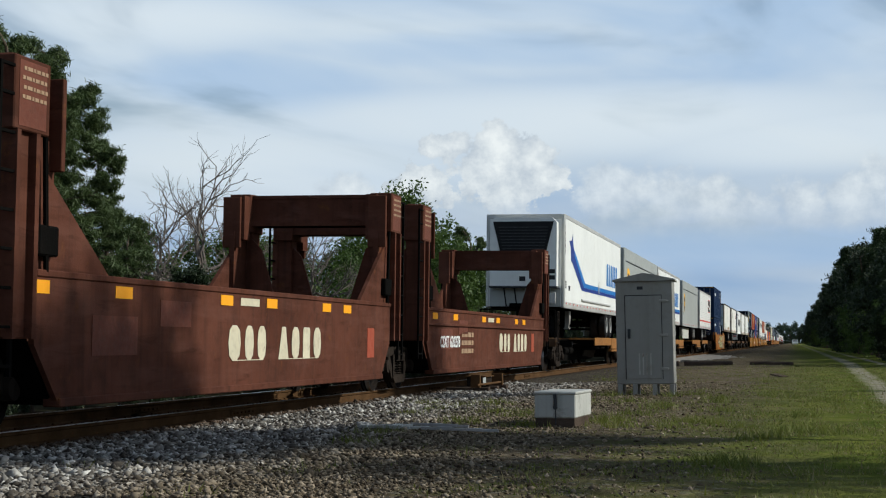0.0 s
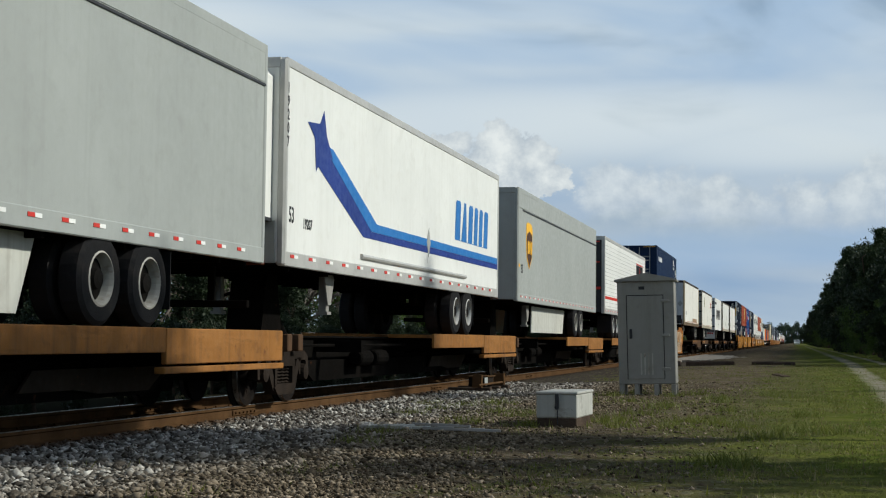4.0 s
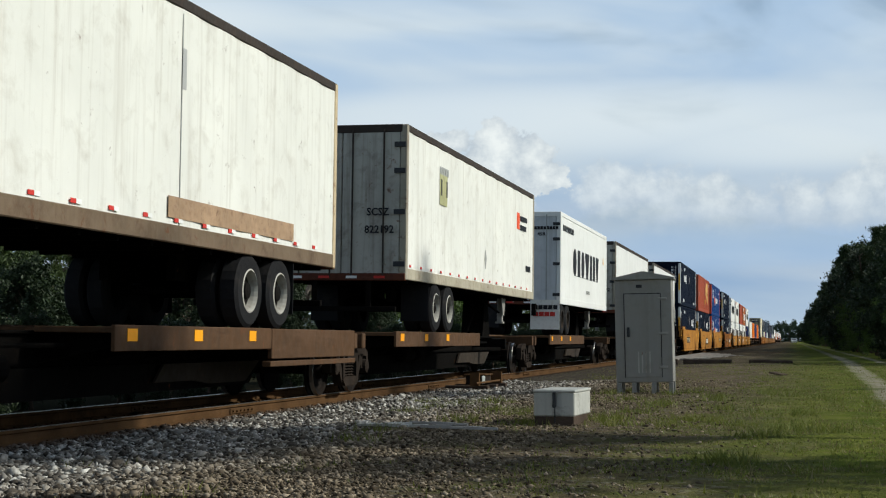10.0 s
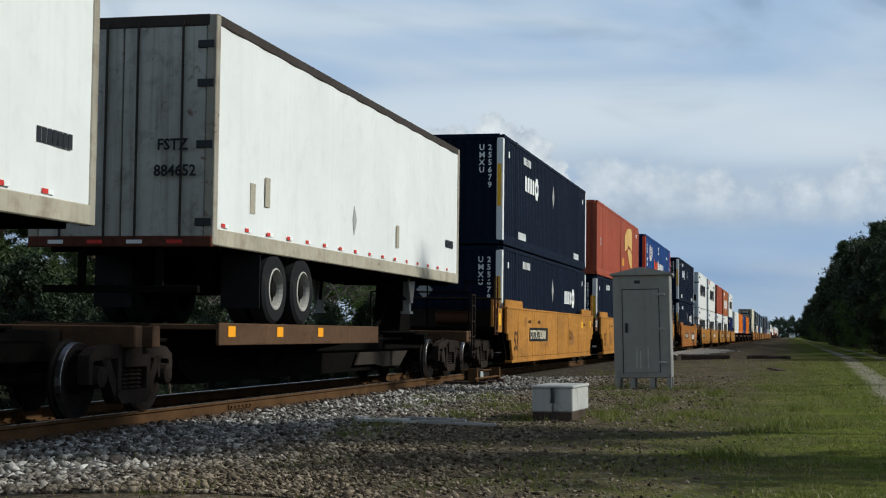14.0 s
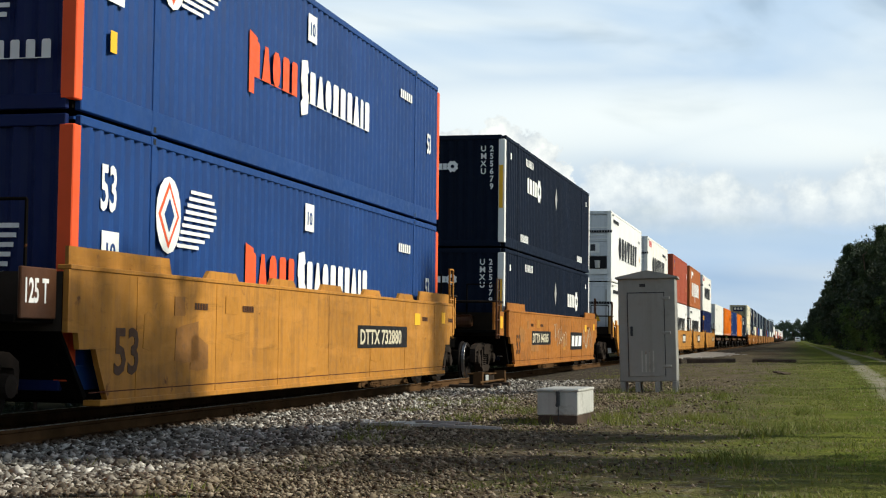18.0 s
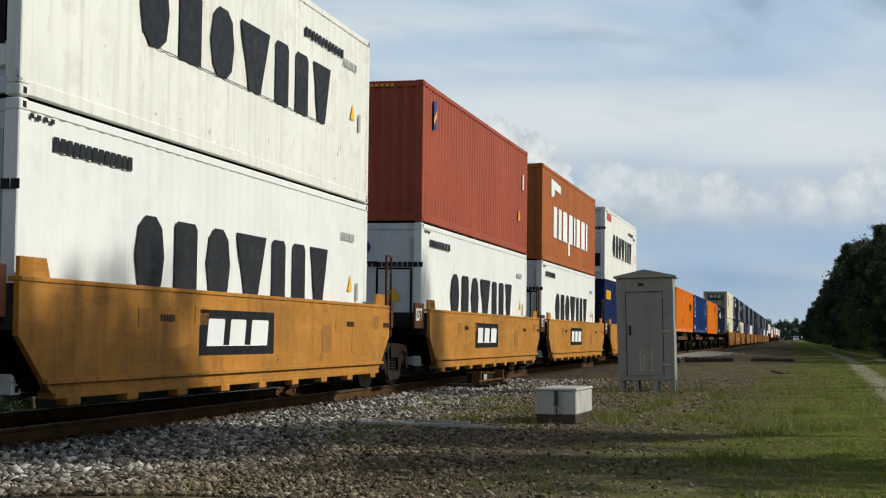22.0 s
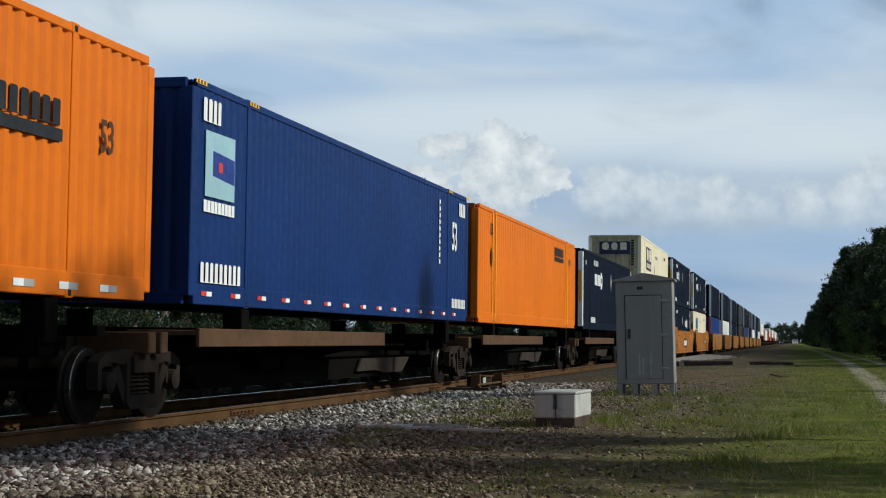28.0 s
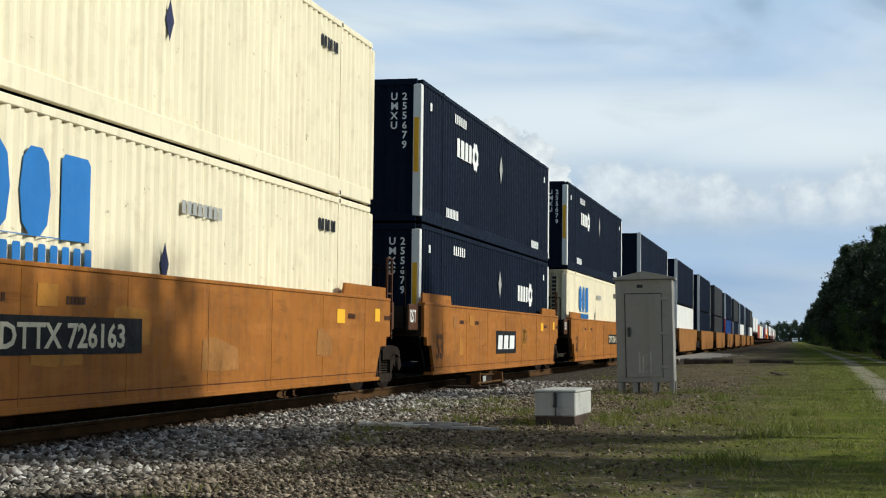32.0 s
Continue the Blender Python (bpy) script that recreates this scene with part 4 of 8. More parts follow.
def plain53(label, body, post="", mark=None):
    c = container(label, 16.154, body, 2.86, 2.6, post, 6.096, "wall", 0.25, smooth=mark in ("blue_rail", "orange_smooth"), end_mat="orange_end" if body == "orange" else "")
    x, e = 1.304, -8.083
    if mark == "parcel":
        write("UPSU 604892", 0.2, "ink", c, (-0.7, e, 2.35), FRONT, "serial_number", 0.85)
        bars([0.13] * 6, 0.18, 0.05, "paint_grey", c, (x, -5.6, 2.3), name="serial_number")
        plate(rect(0.16, 0.18), "mark_yellow", c, (x, -6.5, 0.35), name="warning_label")
        plate([(0.1, 0), (0.2, 0.25), (0.1, 0.5), (0, 0.25)], "charcoal", c, (x, 0.4, 0.55), name="placard_holder")
        plate(rect(0.2, 0.4), "paint_grey", c, (x, -7.6, 0.4), name="data_label")
    elif mark == "orange":
        stripes_tape(c, -7.9, 7.7, 0.09, x, 17, (0.40, 0.075), ("paint_white", "paint_grey"))
        bars([0.19] * 9, 0.27, 0.025, "ink", c, (x, 3.9, 1.74))
        plate(rect(1.95, 0.13), "ink", c, (x, 3.9, 1.58), name="wordmark_line")
        plate([(0.25, 0), (0.5, 0.35), (0.25, 0.7), (0, 0.35)], "paint_grey", c, (x, -2.4, 1.9), name="hazard_placard")
        bars([0.12] * 6, 0.26, 0.1, "mark_brown", c, (x, -3.0, 0.6), name="stencil")
        write("53", 0.36, "mark_brown", c, (x, 6.7, 1.6), name="size_mark", wide=0.7)
    elif mark == "orange_smooth":
        bars([0.17] * 9, 0.27, 0.025, "ink", c, (x, 3.6, 2.26))
        plate(rect(1.75, 0.12), "ink", c, (x, 3.6, 2.1), name="wordmark_line")
        write("53", 0.3, "mark_brown", c, (x, -6.6, 2.2), name="size_mark", wide=0.7)
        plate([(0.14, 0), (0.3, 0.25), (0.14, 0.5), (0, 0.25)], "mark_brown", c, (x, -6.6, 1.4), name="placard_holder")
        bars([0.08] * 3, 0.18, 0.05, "mark_brown", c, (x, 6.6, 2.1), name="stencil")
        for yy in (-6.3, -5.9, 5.9, 6.3):
            part("side_batten", Shape().box(1.28, 1.31, yy - 0.04, yy + 0.04, 0.15, 2.78, 0.006), "mark_amber", c)
    elif mark == "blue_rail":
        stripes_tape(c, -7.7, 7.5, 0.13, x, 15, (0.34, 0.06))
        plate(rect(1.02, 0.84), "pale_teal", c, (x, -7.65, 1.40), name="emblem", label="pale teal square emblem")
        plate([(0.25, 0.28), (1.0, 0.22), (1.0, 0.55), (0.25, 0.60)], "mark_navy", c, (x + 0.004, -7.65, 1.40), name="emblem_field")
        plate(rect(0.14, 0.13), "mark_red", c, (x + 0.008, -7.22, 1.74), name="emblem_centre")
        bars([0.1] * 9, 0.15, 0.02, "paint_white", c, (x, -7.68, 1.2), name="wordmark_line")
        bars([0.14, 0.14, 0.12, 0.12], 0.3, 0.03, "paint_white", c, (x, -7.75, 2.35), name="owner_code")
        bars([0.14, 0.14, 0.12, 0.12], 0.3, 0.03, "paint_white", c, (x, 7.1, 2.35), name="owner_code")
        bars([0.12] * 9, 0.26, 0.04, "paint_white", c, (x, -7.75, 0.3), name="stencil")
        bars([0.12] * 9, 0.2, 0.03, "paint_white", c, (x, 6.45, 0.3), name="stencil")
        write("53", 0.62, "paint_white", c, (x, 6.42, 1.57), name="size_mark", wide=0.6)
        bars([0.09] * 10, 0.11, 0.05, "paint_white", c, (x, 5.2, 1.2), Matrix(((0, 0, 1, 0), (0, 1, 0, 0), (1, 0, 0, 0), (0, 0, 0, 1))), "serial_number")
        for yy in (-6.1, -8.0, 6.1, 8.0):
            bars([0.05] * 4, 0.06, 0.05, "mark_yellow", c, (x, yy - 0.2 * (yy > 7), 2.79), name="hazard_stripes")
    return c

# ---- road trailers ----
def wheel_pair(parent, y, side, rim):
    """Two tyres side by side on one end of an axle, each with its rim."""
    for k, x in enumerate((1.14, 0.80)):
        t = part("tyre", Shape().lathe([(-0.14, 0.29), (-0.14, 0.46), (-0.10, 0.51), (0.10, 0.51), (0.14, 0.46), (0.14, 0.30), (0.0, 0.29)], "x", 24, caps=False), "rubber", parent, at=(side * x, y, 0.51))
        if k == 0:
            d = side
            part("rim", Shape().lathe([(d * 0.02, 0.29), (d * 0.142, 0.305), (d * 0.150, 0.285), (d * 0.10, 0.265), (d * 0.02, 0.25)], "x", 24, caps=False), rim, t)
            part("hub", Shape().lathe([(d * 0.0, 0.27), (d * 0.025, 0.25), (d * 0.03, 0.13), (d * 0.11, 0.11), (d * 0.13, 0.05)], "x", 20), "dark_rim", t)


def trailer(label, length, body, top, floor, tandem, front="plain", rear="doors", corner="aluminium", rail="aluminium", rim="steel_rim", ribs=0.0, gear=True, end_mat="", rounded=False, roof_rail=""):
    """Box trailer. z = 0 is the deck under its tyres. tandem: place of the wheel pair along y; its front end is the end away from it."""
    t = thing("road_trailer", label, "trailer", "trailers on the train")
    h, w = length / 2, 1.295
    flip = tandem < 0
    end_mat = end_mat or body
    for s in (1, -1):
        prof = folds(-h + 0.12, h - 0.06, ribs, 0.012, w) if ribs else [(-h + 0.12, w), (h - 0.06, w)]
        part("side_panel", Shape().sheet([(y, s * d) for y, d in prof], floor + 0.2, top - 0.12, "x" if s > 0 else "-x", 0.03), body, t)
        part("top_rail", Shape().box(*sorted((s * (w - 0.05), s * (w + 0.012))), -h + 0.05, h - 0.03, top - 0.14, top, 0.012), roof_rail or rail, t)
        part("bottom_rail", Shape().box(*sorted((s * (w - 0.06), s * (w + 0.014))), -h + 0.05, h - 0.03, floor, floor + 0.22, 0.012), rail, t)
        for sy in (-1, 1):
            part("corner_post", Shape().box(*sorted((s * (w - 0.12), s * (w + 0.016))), *sorted((sy * (h - 0.14), sy * h)), floor, top - 0.01, 0.035 if rounded else 0.012), corner, t)
    n = int(length / 0.9)
    part("roof", Shape().box(-w + 0.05, w - 0.05, -h + 0.05, h - 0.05, top - 0.05, top - 0.015), body, t)
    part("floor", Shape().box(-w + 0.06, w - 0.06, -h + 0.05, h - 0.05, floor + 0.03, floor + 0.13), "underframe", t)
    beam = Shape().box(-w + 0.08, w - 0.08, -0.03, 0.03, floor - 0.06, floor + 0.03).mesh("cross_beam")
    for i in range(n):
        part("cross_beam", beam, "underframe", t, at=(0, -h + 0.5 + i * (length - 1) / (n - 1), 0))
    for sy in (-1, 1):
        is_rear = (sy < 0) == flip
        y0, y1 = sorted((sy * (h - 0.09), sy * (h - 0.012)))
        if is_rear and rear == "doors":
            for sx in (-1, 1):
                d = part("door", Shape().box(*sorted((sx * 0.01, sx * (w - 0.13))), y0, y1, floor + 0.1, top - 0.14, 0.01), end_mat, t)
                for x in (0.22, 0.85):
                    part("locking_bar", Shape().tube((sx * x, sy * (h + 0.02), floor + 0.05), (sx * x, sy * (h + 0.02), top - 0.1), 0.018), "dark_rail" if end_mat == "door_grey" else "pale_grey", d)
                for z in (floor + 0.3, (top + floor) / 2 - 0.2, (top + floor) / 2 + 0.6, top - 0.4):
                    part("hinge", Shape().box(*sorted((sx * (w - 0.24), sx * (w - 0.01))), *sorted((sy * (h - 0.01), sy * (h + 0.02))), z - 0.05, z + 0.05, 0.006), "charcoal", d)
            part("rear_sill", Shape().box(-w, w, *sorted((sy * (h - 0.1), sy * (h + 0.03))), floor - 0.02, floor + 0.12, 0.01), "oxide", t)
            bump = part("underride_guard", Shape().box(-1.1, 1.1, *sorted((sy * (h - 0.12), sy * (h - 0.02))), floor - 0.62, floor - 0.52, 0.01).box(-0.6, -0.5, *sorted((sy * (h - 0.1), sy * (h - 0.04))), floor - 0.52, floor).box(0.5, 0.6, *sorted((sy * (h - 0.1), sy * (h - 0.04))), floor - 0.52, floor), "underframe", t)
            for k in range(4):
                plate(rect(0.22, 0.05), "mark_red" if k % 2 else "paint_white", t, (-1.0 + 0.56 * k, sy * (h + 0.036) if sy < 0 else h + 0.04, floor + 0.02), FRONT, "reflective_tape")
        else:
            part("front_wall", Shape().box(-w + 0.1, w - 0.1, y0, y1, floor + 0.05, top - 0.02, 0.01), end_mat, t)
        part("end_rail", Shape().box(-w + 0.08, w - 0.08, *sorted((sy * (h - 0.1), sy * (h + 0.004))), top - 0.16, top - 0.005, 0.012), roof_rail or rail, t)
    # running gear
    for k in (-0.62, 0.62):
        axle = part("axle", Shape().tube((-1.2, tandem + k, 0.51), (1.2, tandem + k, 0.51), 0.07), "underframe", t)
        for s in (1, -1):
            wheel_pair(axle, tandem + k, s, rim)
    part("slider_frame", Shape().box(-0.55, -0.42, tandem - 1.5, tandem + 1.5, 0.62, floor).box(0.42, 0.55, tandem - 1.5, tandem + 1.5, 0.62, floor).box(-0.5, 0.5, tandem - 0.1, tandem + 0.1, 0.45, 0.7), "underframe", t)
    for s in (1, -1):
        yy = tandem + math.copysign(1.25, tandem)
        part("mud_flap", Shape().box(*sorted((s * 0.68, s * 1.26)), yy - 0.01, yy + 0.01, 0.22, floor - 0.02), "rubber", t)
    if gear:
        yg = -math.copysign(h - 3.1, tandem)
        for s in (1, -1):
            part("landing_leg", Shape().box(*sorted((s * 0.86, s * 1.0)), yg - 0.07, yg + 0.07, 0.32, floor, 0.01).box(*sorted((s * 0.83, s * 1.03)), yg - 0.11, yg + 0.11, 0.28, 0.33), "cabinet_grey", t)
            part("leg_bracket", Shape().prism([(yg - 0.28, floor), (yg + 0.28, floor), (yg + 0.08, floor - 0.5), (yg - 0.08, floor - 0.5)], "x", *sorted((s * 1.0, s * 1.03))), "cabinet_grey", t)
            part("leg_brace", Shape().tube((s * 0.93, yg, 0.55), (s * 0.5, yg + math.copysign(1.2, tandem), floor), 0.03), "underframe", t)
    return t


def reefer_trailer(label):
    t = trailer(label, 16.154, "white", 4.02, 0.94, 4.1, rounded=True, rim="aluminium")
    h, x = 8.077, 1.298
    # refrigeration unit on the nose
    part("cooling_unit", Shape().prism([(-1.1, 0.0), (1.1, 0.0), (1.1, 2.1), (0.95, 2.25), (-0.95, 2.25), (-1.1, 2.1)], "y", -h - 0.42, -h), "white", t, "white refrigeration unit", at=(0, 0, 1.62))
    part("unit_grille", Shape().prism([(-1.0, 2.1), (1.0, 2.1), (0.72, 0.98), (-0.72, 0.98)], "y", -h - 0.45, -h - 0.415), "black", t, "black trapezoid air grille", at=(0, 0, 1.64))
    for k in range(9):
        z = 2.74 + 0.1 * k
        part("grille_slat", Shape().box(-0.66 - 0.02 * k, 0.66 + 0.02 * k, -h - 0.465, -h - 0.448, z, z + 0.03), "charcoal", t)
    bars([0.15] * 6, 0.2, 0.03, "ink", t, (-0.55, -h - 0.43, 2.35), FRONT, slant=0.05)
    # plate added to put the overhanging unit's shade onto the lower wall
    part("nose_plate", Shape().box(-1.17, 1.17, -h - 0.02, -h + 0.01, 0.98, 1.60, 0.006), "pale_grey", t, "grey plate toned for shade below the cooling unit")
    part("unit_sill", Shape().box(-1.12, 1.12, -h - 0.44, -h - 0.02, 1.58, 1.64, 0.01), "charcoal", t)
    for xx in (-0.7, -0.35, 0.4):
        part("air_hose", Shape().tube((xx, -h - 0.05, 1.6), (xx + 0.1, -h - 0.09, 0.95), 0.022, n=6), "black", t)
    part("power_box", Shape().box(0.62, 1.02, -h - 0.10, -h - 0.02, 1.08, 1.46, 0.01), "aluminium", t)
    for z in (1.85, 2.05):
        part("gauge_panel", Shape().box(0.82, 1.05, -h - 0.428, -h - 0.418, z, z + 0.14), "ink", t)
    part("unit_window", Shape().box(-0.12, 0.08, -h - 0.428, -h - 0.418, 1.8, 1.95), "ink", t)
    # blue sash from the nose, down and along the side
    plate([(-6.3, 2.95), (-5.75, 2.93), (-3.1, 1.92), (8.02, 1.92), (8.02, 1.77), (-3.45, 1.77)], "mark_blue", t, (x, 0, 0), name="sash", label="bright blue sash")
    plate([(-6.3, 2.945), (-3.455, 1.765), (8.02, 1.765), (8.02, 1.64), (-3.95, 1.64), (-6.6, 2.6)], "mark_navy", t, (x, 0, 0), name="sash", label="navy lower edge of the sash")
    plate([(-7.05, 3.2), (-6.45, 3.25), (-6.25, 3.48), (-6.1, 3.1), (-5.75, 2.75), (-6.2, 2.85), (-6.62, 2.48), (-6.7, 3.0)], "mark_navy", t, (x + 0.001, 0, 0), name="emblem", label="navy bird-shaped emblem")
    bars([0.62, 0.56, 0.54, 0.46, 0.46, 0.54], 0.88, 0.09, "mark_blue", t, (x, 3.1, 2.08), slant=0.1, label="row of blue block letters", forms="iaiiii")
    part("side_tube", Shape().tube((1.31, -4.1, 1.3), (1.31, 4.2, 1.3), 0.045), "aluminium", t)
    plate([(0.16, 0), (0.32, 0.3), (0.16, 0.6), (0, 0.3)], "paint_grey", t, (x + 0.004, 0.6, 1.55), name="placard_holder")
    stripes_tape(t, -7.8, 7.8, 1.07, 1.312, 18, (0.34, 0.05))
    write("53", 0.24, "ink", t, (x, -7.85, 1.6), name="size_mark", wide=0.7)
    write("19207", 0.16, "ink", t, (x, -7.2, 1.55), name="fleet_number", wide=0.8)
    for k, ch in enumerate("19207"):
        write(ch, 0.16, "ink", t, (1.313, -8.03, 3.5 - 0.2 * k), name="fleet_number", wide=0.8)
    return t


def parcel_trailer(label, fairing="skirt_white"):
    t = trailer(label, 16.154, "pale_grey", 4.02, 0.93, 3.7, corner="pale_grey", rail="pale_grey", rim="steel_rim", end_mat="pale_grey", rounded=True)
    x, h = 1.298, 8.077
    part("upper_band", Shape().box(1.296, 1.312, -7.4, 8.0, 3.42, 3.46, 0.004), "charcoal", t)
    part("upper_panel", Shape().box(1.297, 1.305, -8.0, 8.0, 3.48, 3.9), "pale_grey", t)
    shield = [(0.55, 0.0), (0.95, 0.45), (1.04, 0.9), (1.04, 1.72), (0.80, 1.88), (0.30, 1.90), (0.06, 1.80), (0.06, 0.9), (0.15, 0.45)]
    plate([(a, b * 0.69) for a, b in shield], "mark_yellow", t, (x, -6.87, 1.86), name="emblem", label="gold shield with a brown field")
    plate([(0.55, 0.06), (0.90, 0.34), (0.98, 0.62), (0.98, 0.98), (0.55, 1.07), (0.24, 1.00), (0.12, 0.90), (0.12, 0.62), (0.20, 0.34)], "mark_brown", t, (x + 0.004, -6.87, 1.86), name="emblem_field")
    bars([0.2, 0.24, 0.2], 0.36, 0.04, "mark_yellow", t, (x + 0.008, -6.64, 2.30), name="wordmark", forms="ioi")
    write("53", 0.24, "ink", t, (x, -7.55, 1.72), name="size_mark", wide=0.7)
    plate(rect(0.16, 0.1), "mark_yellow", t, (1.312, -8.02, 1.85), name="warning_label")
    stripes_tape(t, -7.7, 7.7, 1.05, 1.312, 22, (0.28, 0.045))
    part("side_skirt", Shape().prism([(-4.2, 0.93), (2.1, 0.93), (1.75, 0.11), (-4.3, 0.11)], "x", 0.99, 1.02), fairing, t, "white fibreglass side skirt")
    part("side_skirt", Shape().prism([(-4.2, 0.93), (2.1, 0.93), (1.75, 0.11), (-4.3, 0.11)], "x", -1.02, -0.99), fairing, t, "white fibreglass side skirt")
    part("nose_panel", Shape().box(-1.1, -0.5, -h - 0.03, -h - 0.01, 1.6, 2.2, 0.01), "black", t)
    return t


def stripe_trailer(label):
    t = trailer(label, 16.154, "white", 4.0, 0.96, -4.3, corner="aluminium", rail="aluminium", rim="aluminium", rear="plain", end_mat="charcoal", rounded=False)
    x = 1.297
    for k in range(17):
        z = 1.25 + 0.15 * k
        part("side_groove", Shape().box(1.296, 1.301, -7.95, 8.0, z, z + 0.012), "paint_grey", t)
    plate(rect(16.0, 0.11), "mark_red", t, (1.302, -7.98, 1.54), name="red_stripe", label="red stripe along the side")
    plate(rect(3.0, 0.95), "black", t, (1.302, 3.86, 2.5), name="sign_panel", label="black sign panel with red edges")
    for z in (2.42, 3.47):
        plate(rect(3.0, 0.06), "mark_red", t, (1.302, 3.86, z), name="sign_edge")
    plate([(0, 0), (0.14, 0), (0.2, 0.75), (0.05, 0.8)], "mark_red", t, (1.307, 5.25, 2.58), name="emblem")
    bars([0.14] * 7, 0.2, 0.03, "paint_white", t, (1.307, 3.98, 2.84), slant=0.04, name="wordmark")
    bars([0.12] * 9, 0.18, 0.02, "paint_white", t, (1.307, 5.45, 2.72), slant=0.04, name="wordmark")
    stripes_tape(t, -7.8, 7.8, 1.05, 1.312, 20, (0.3, 0.05))
    for z in (2.95, 3.75):
        plate(rect(2.2, 0.05), "mark_red", t, (-1.1, -8.085, z), FRONT, "sign_edge")
    bars([0.14] * 9, 0.2, 0.04, "paint_white", t, (-0.9, -8.085, 3.2), FRONT, slant=0.04)
    plate(rect(2.3, 0.1), "mark_red", t, (-1.15, -8.085, 1.9), FRONT, "red_stripe")
    return t


def old_trailer(label, number, length, tandem, marks=""):
    # ends greyer than the sides, with their shade put into the tone
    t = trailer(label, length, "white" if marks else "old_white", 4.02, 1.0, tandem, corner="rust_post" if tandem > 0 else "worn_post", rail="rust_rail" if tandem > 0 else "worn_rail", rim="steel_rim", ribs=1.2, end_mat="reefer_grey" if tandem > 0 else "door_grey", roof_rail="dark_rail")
    h, x = length / 2, 1.3
    stripes_tape(t, -h + 0.3, h - 0.3, 1.25, x + 0.004, 16, (0.24, 0.05))
    if tandem > 0:
        write(number, 0.2, "ink", t, (-0.47, -h - 0.006, 2.14), FRONT, "fleet_number", 0.8)
        plate([(0, 0), (0.3, 0), (0.15, 0.26)], "mark_green", t, (-0.12, -h - 0.004, 3.45), FRONT, "emblem")
        plate(rect(0.3, 0.36), "pale_grey", t, (-0.6, -h - 0.004, 3.35), FRONT, "document_holder")
        for xx, ww in ((-0.2, 0.36), (0.66, 0.42)):
            part("junction_box", Shape().box(xx, xx + ww, -h - 0.05, -h - 0.01, 1.12, 1.66, 0.01), "charcoal", t)
        for xx, zz in ((0.28, 2.35), (0.82, 2.25)):
            plate([(0.18, 0), (0.36, 0.2), (0.18, 0.4), (0, 0.2)], "pale_grey", t, (xx, -h - 0.004, zz), FRONT, "placard_holder")
        plate(rect(0.02, 2.6), "paint_grey", t, (x, 1.03, 1.22), name="door_seam")
        plate(rect(0.14, 0.5), "aluminium", t, (x, 1.03, 2.9), name="door_hinge")
        plate(rect(4.6, 0.26), "tag_pink", t, (x + 0.002, 0.7, 1.3), name="kick_plate", label="rust-stained kick plate")
        plate(rect(0.7, 0.24), "paint_grey", t, (x, -6.25, 1.72), name="fleet_number")
    else:
        a, b = number.split()
        write(a, 0.15, "ink", t, (0.52, -h - 0.04, 2.24), FRONT, "owner_code", 0.95)
        write(b, 0.15, "ink", t, (0.48, -h - 0.04, 1.90), FRONT, "fleet_number", 0.95)
        plate([(0.1, 0), (0.24, 0.25), (0.1, 0.5), (0, 0.25)], "paint_grey", t, (x, -1.0 if marks else 0.3, 1.55), name="placard_holder")
        bars([0.09] * 7, 0.16, 0.02, "ink", t, (x, h - 1.3, 1.75), name="fleet_number")
        if marks == "clean":
            for yy in (0.0, 0.42):
                plate(rect(0.03, 0.45), "ink", t, (x, 1.35 + yy, 2.16), name="document_frame")
            for zz in (2.16, 2.6):
                plate(rect(0.45, 0.03), "ink", t, (x + 0.001, 1.35, zz), name="document_frame")
        elif marks == "plain":
            for yy, zz in ((-5.95, 1.52), (-5.35, 1.66), (1.9, 1.5)):
                plate(rect(0.2, 0.42), "worn_rail", t, (x, yy, zz), name="data_label")
        else:
            bars([0.14] * 5, 0.16, 0.03, "paint_grey", t, (x, -4.5, 3.35), name="stencil")
            plate(rect(0.7, 0.65), "tag_pale", t, (x, -4.5, 2.7), name="faded_patch")
            for yy in (-4.4, -3.9):
                plate(rect(0.1, 0.34), "ink", t, (x + 0.005, yy, 2.9), name="stencil")
            plate(rect(0.4, 0.45), "mark_orange", t, (x, 4.6, 2.85), name="emblem")
            bars([0.1] * 9, 0.14, 0.02, "ink", t, (x, 5.1, 3.1), name="wordmark")
            bars([0.1] * 8, 0.14, 0.02, "ink", t, (x, 5.1, 2.85), name="wordmark")
    return t


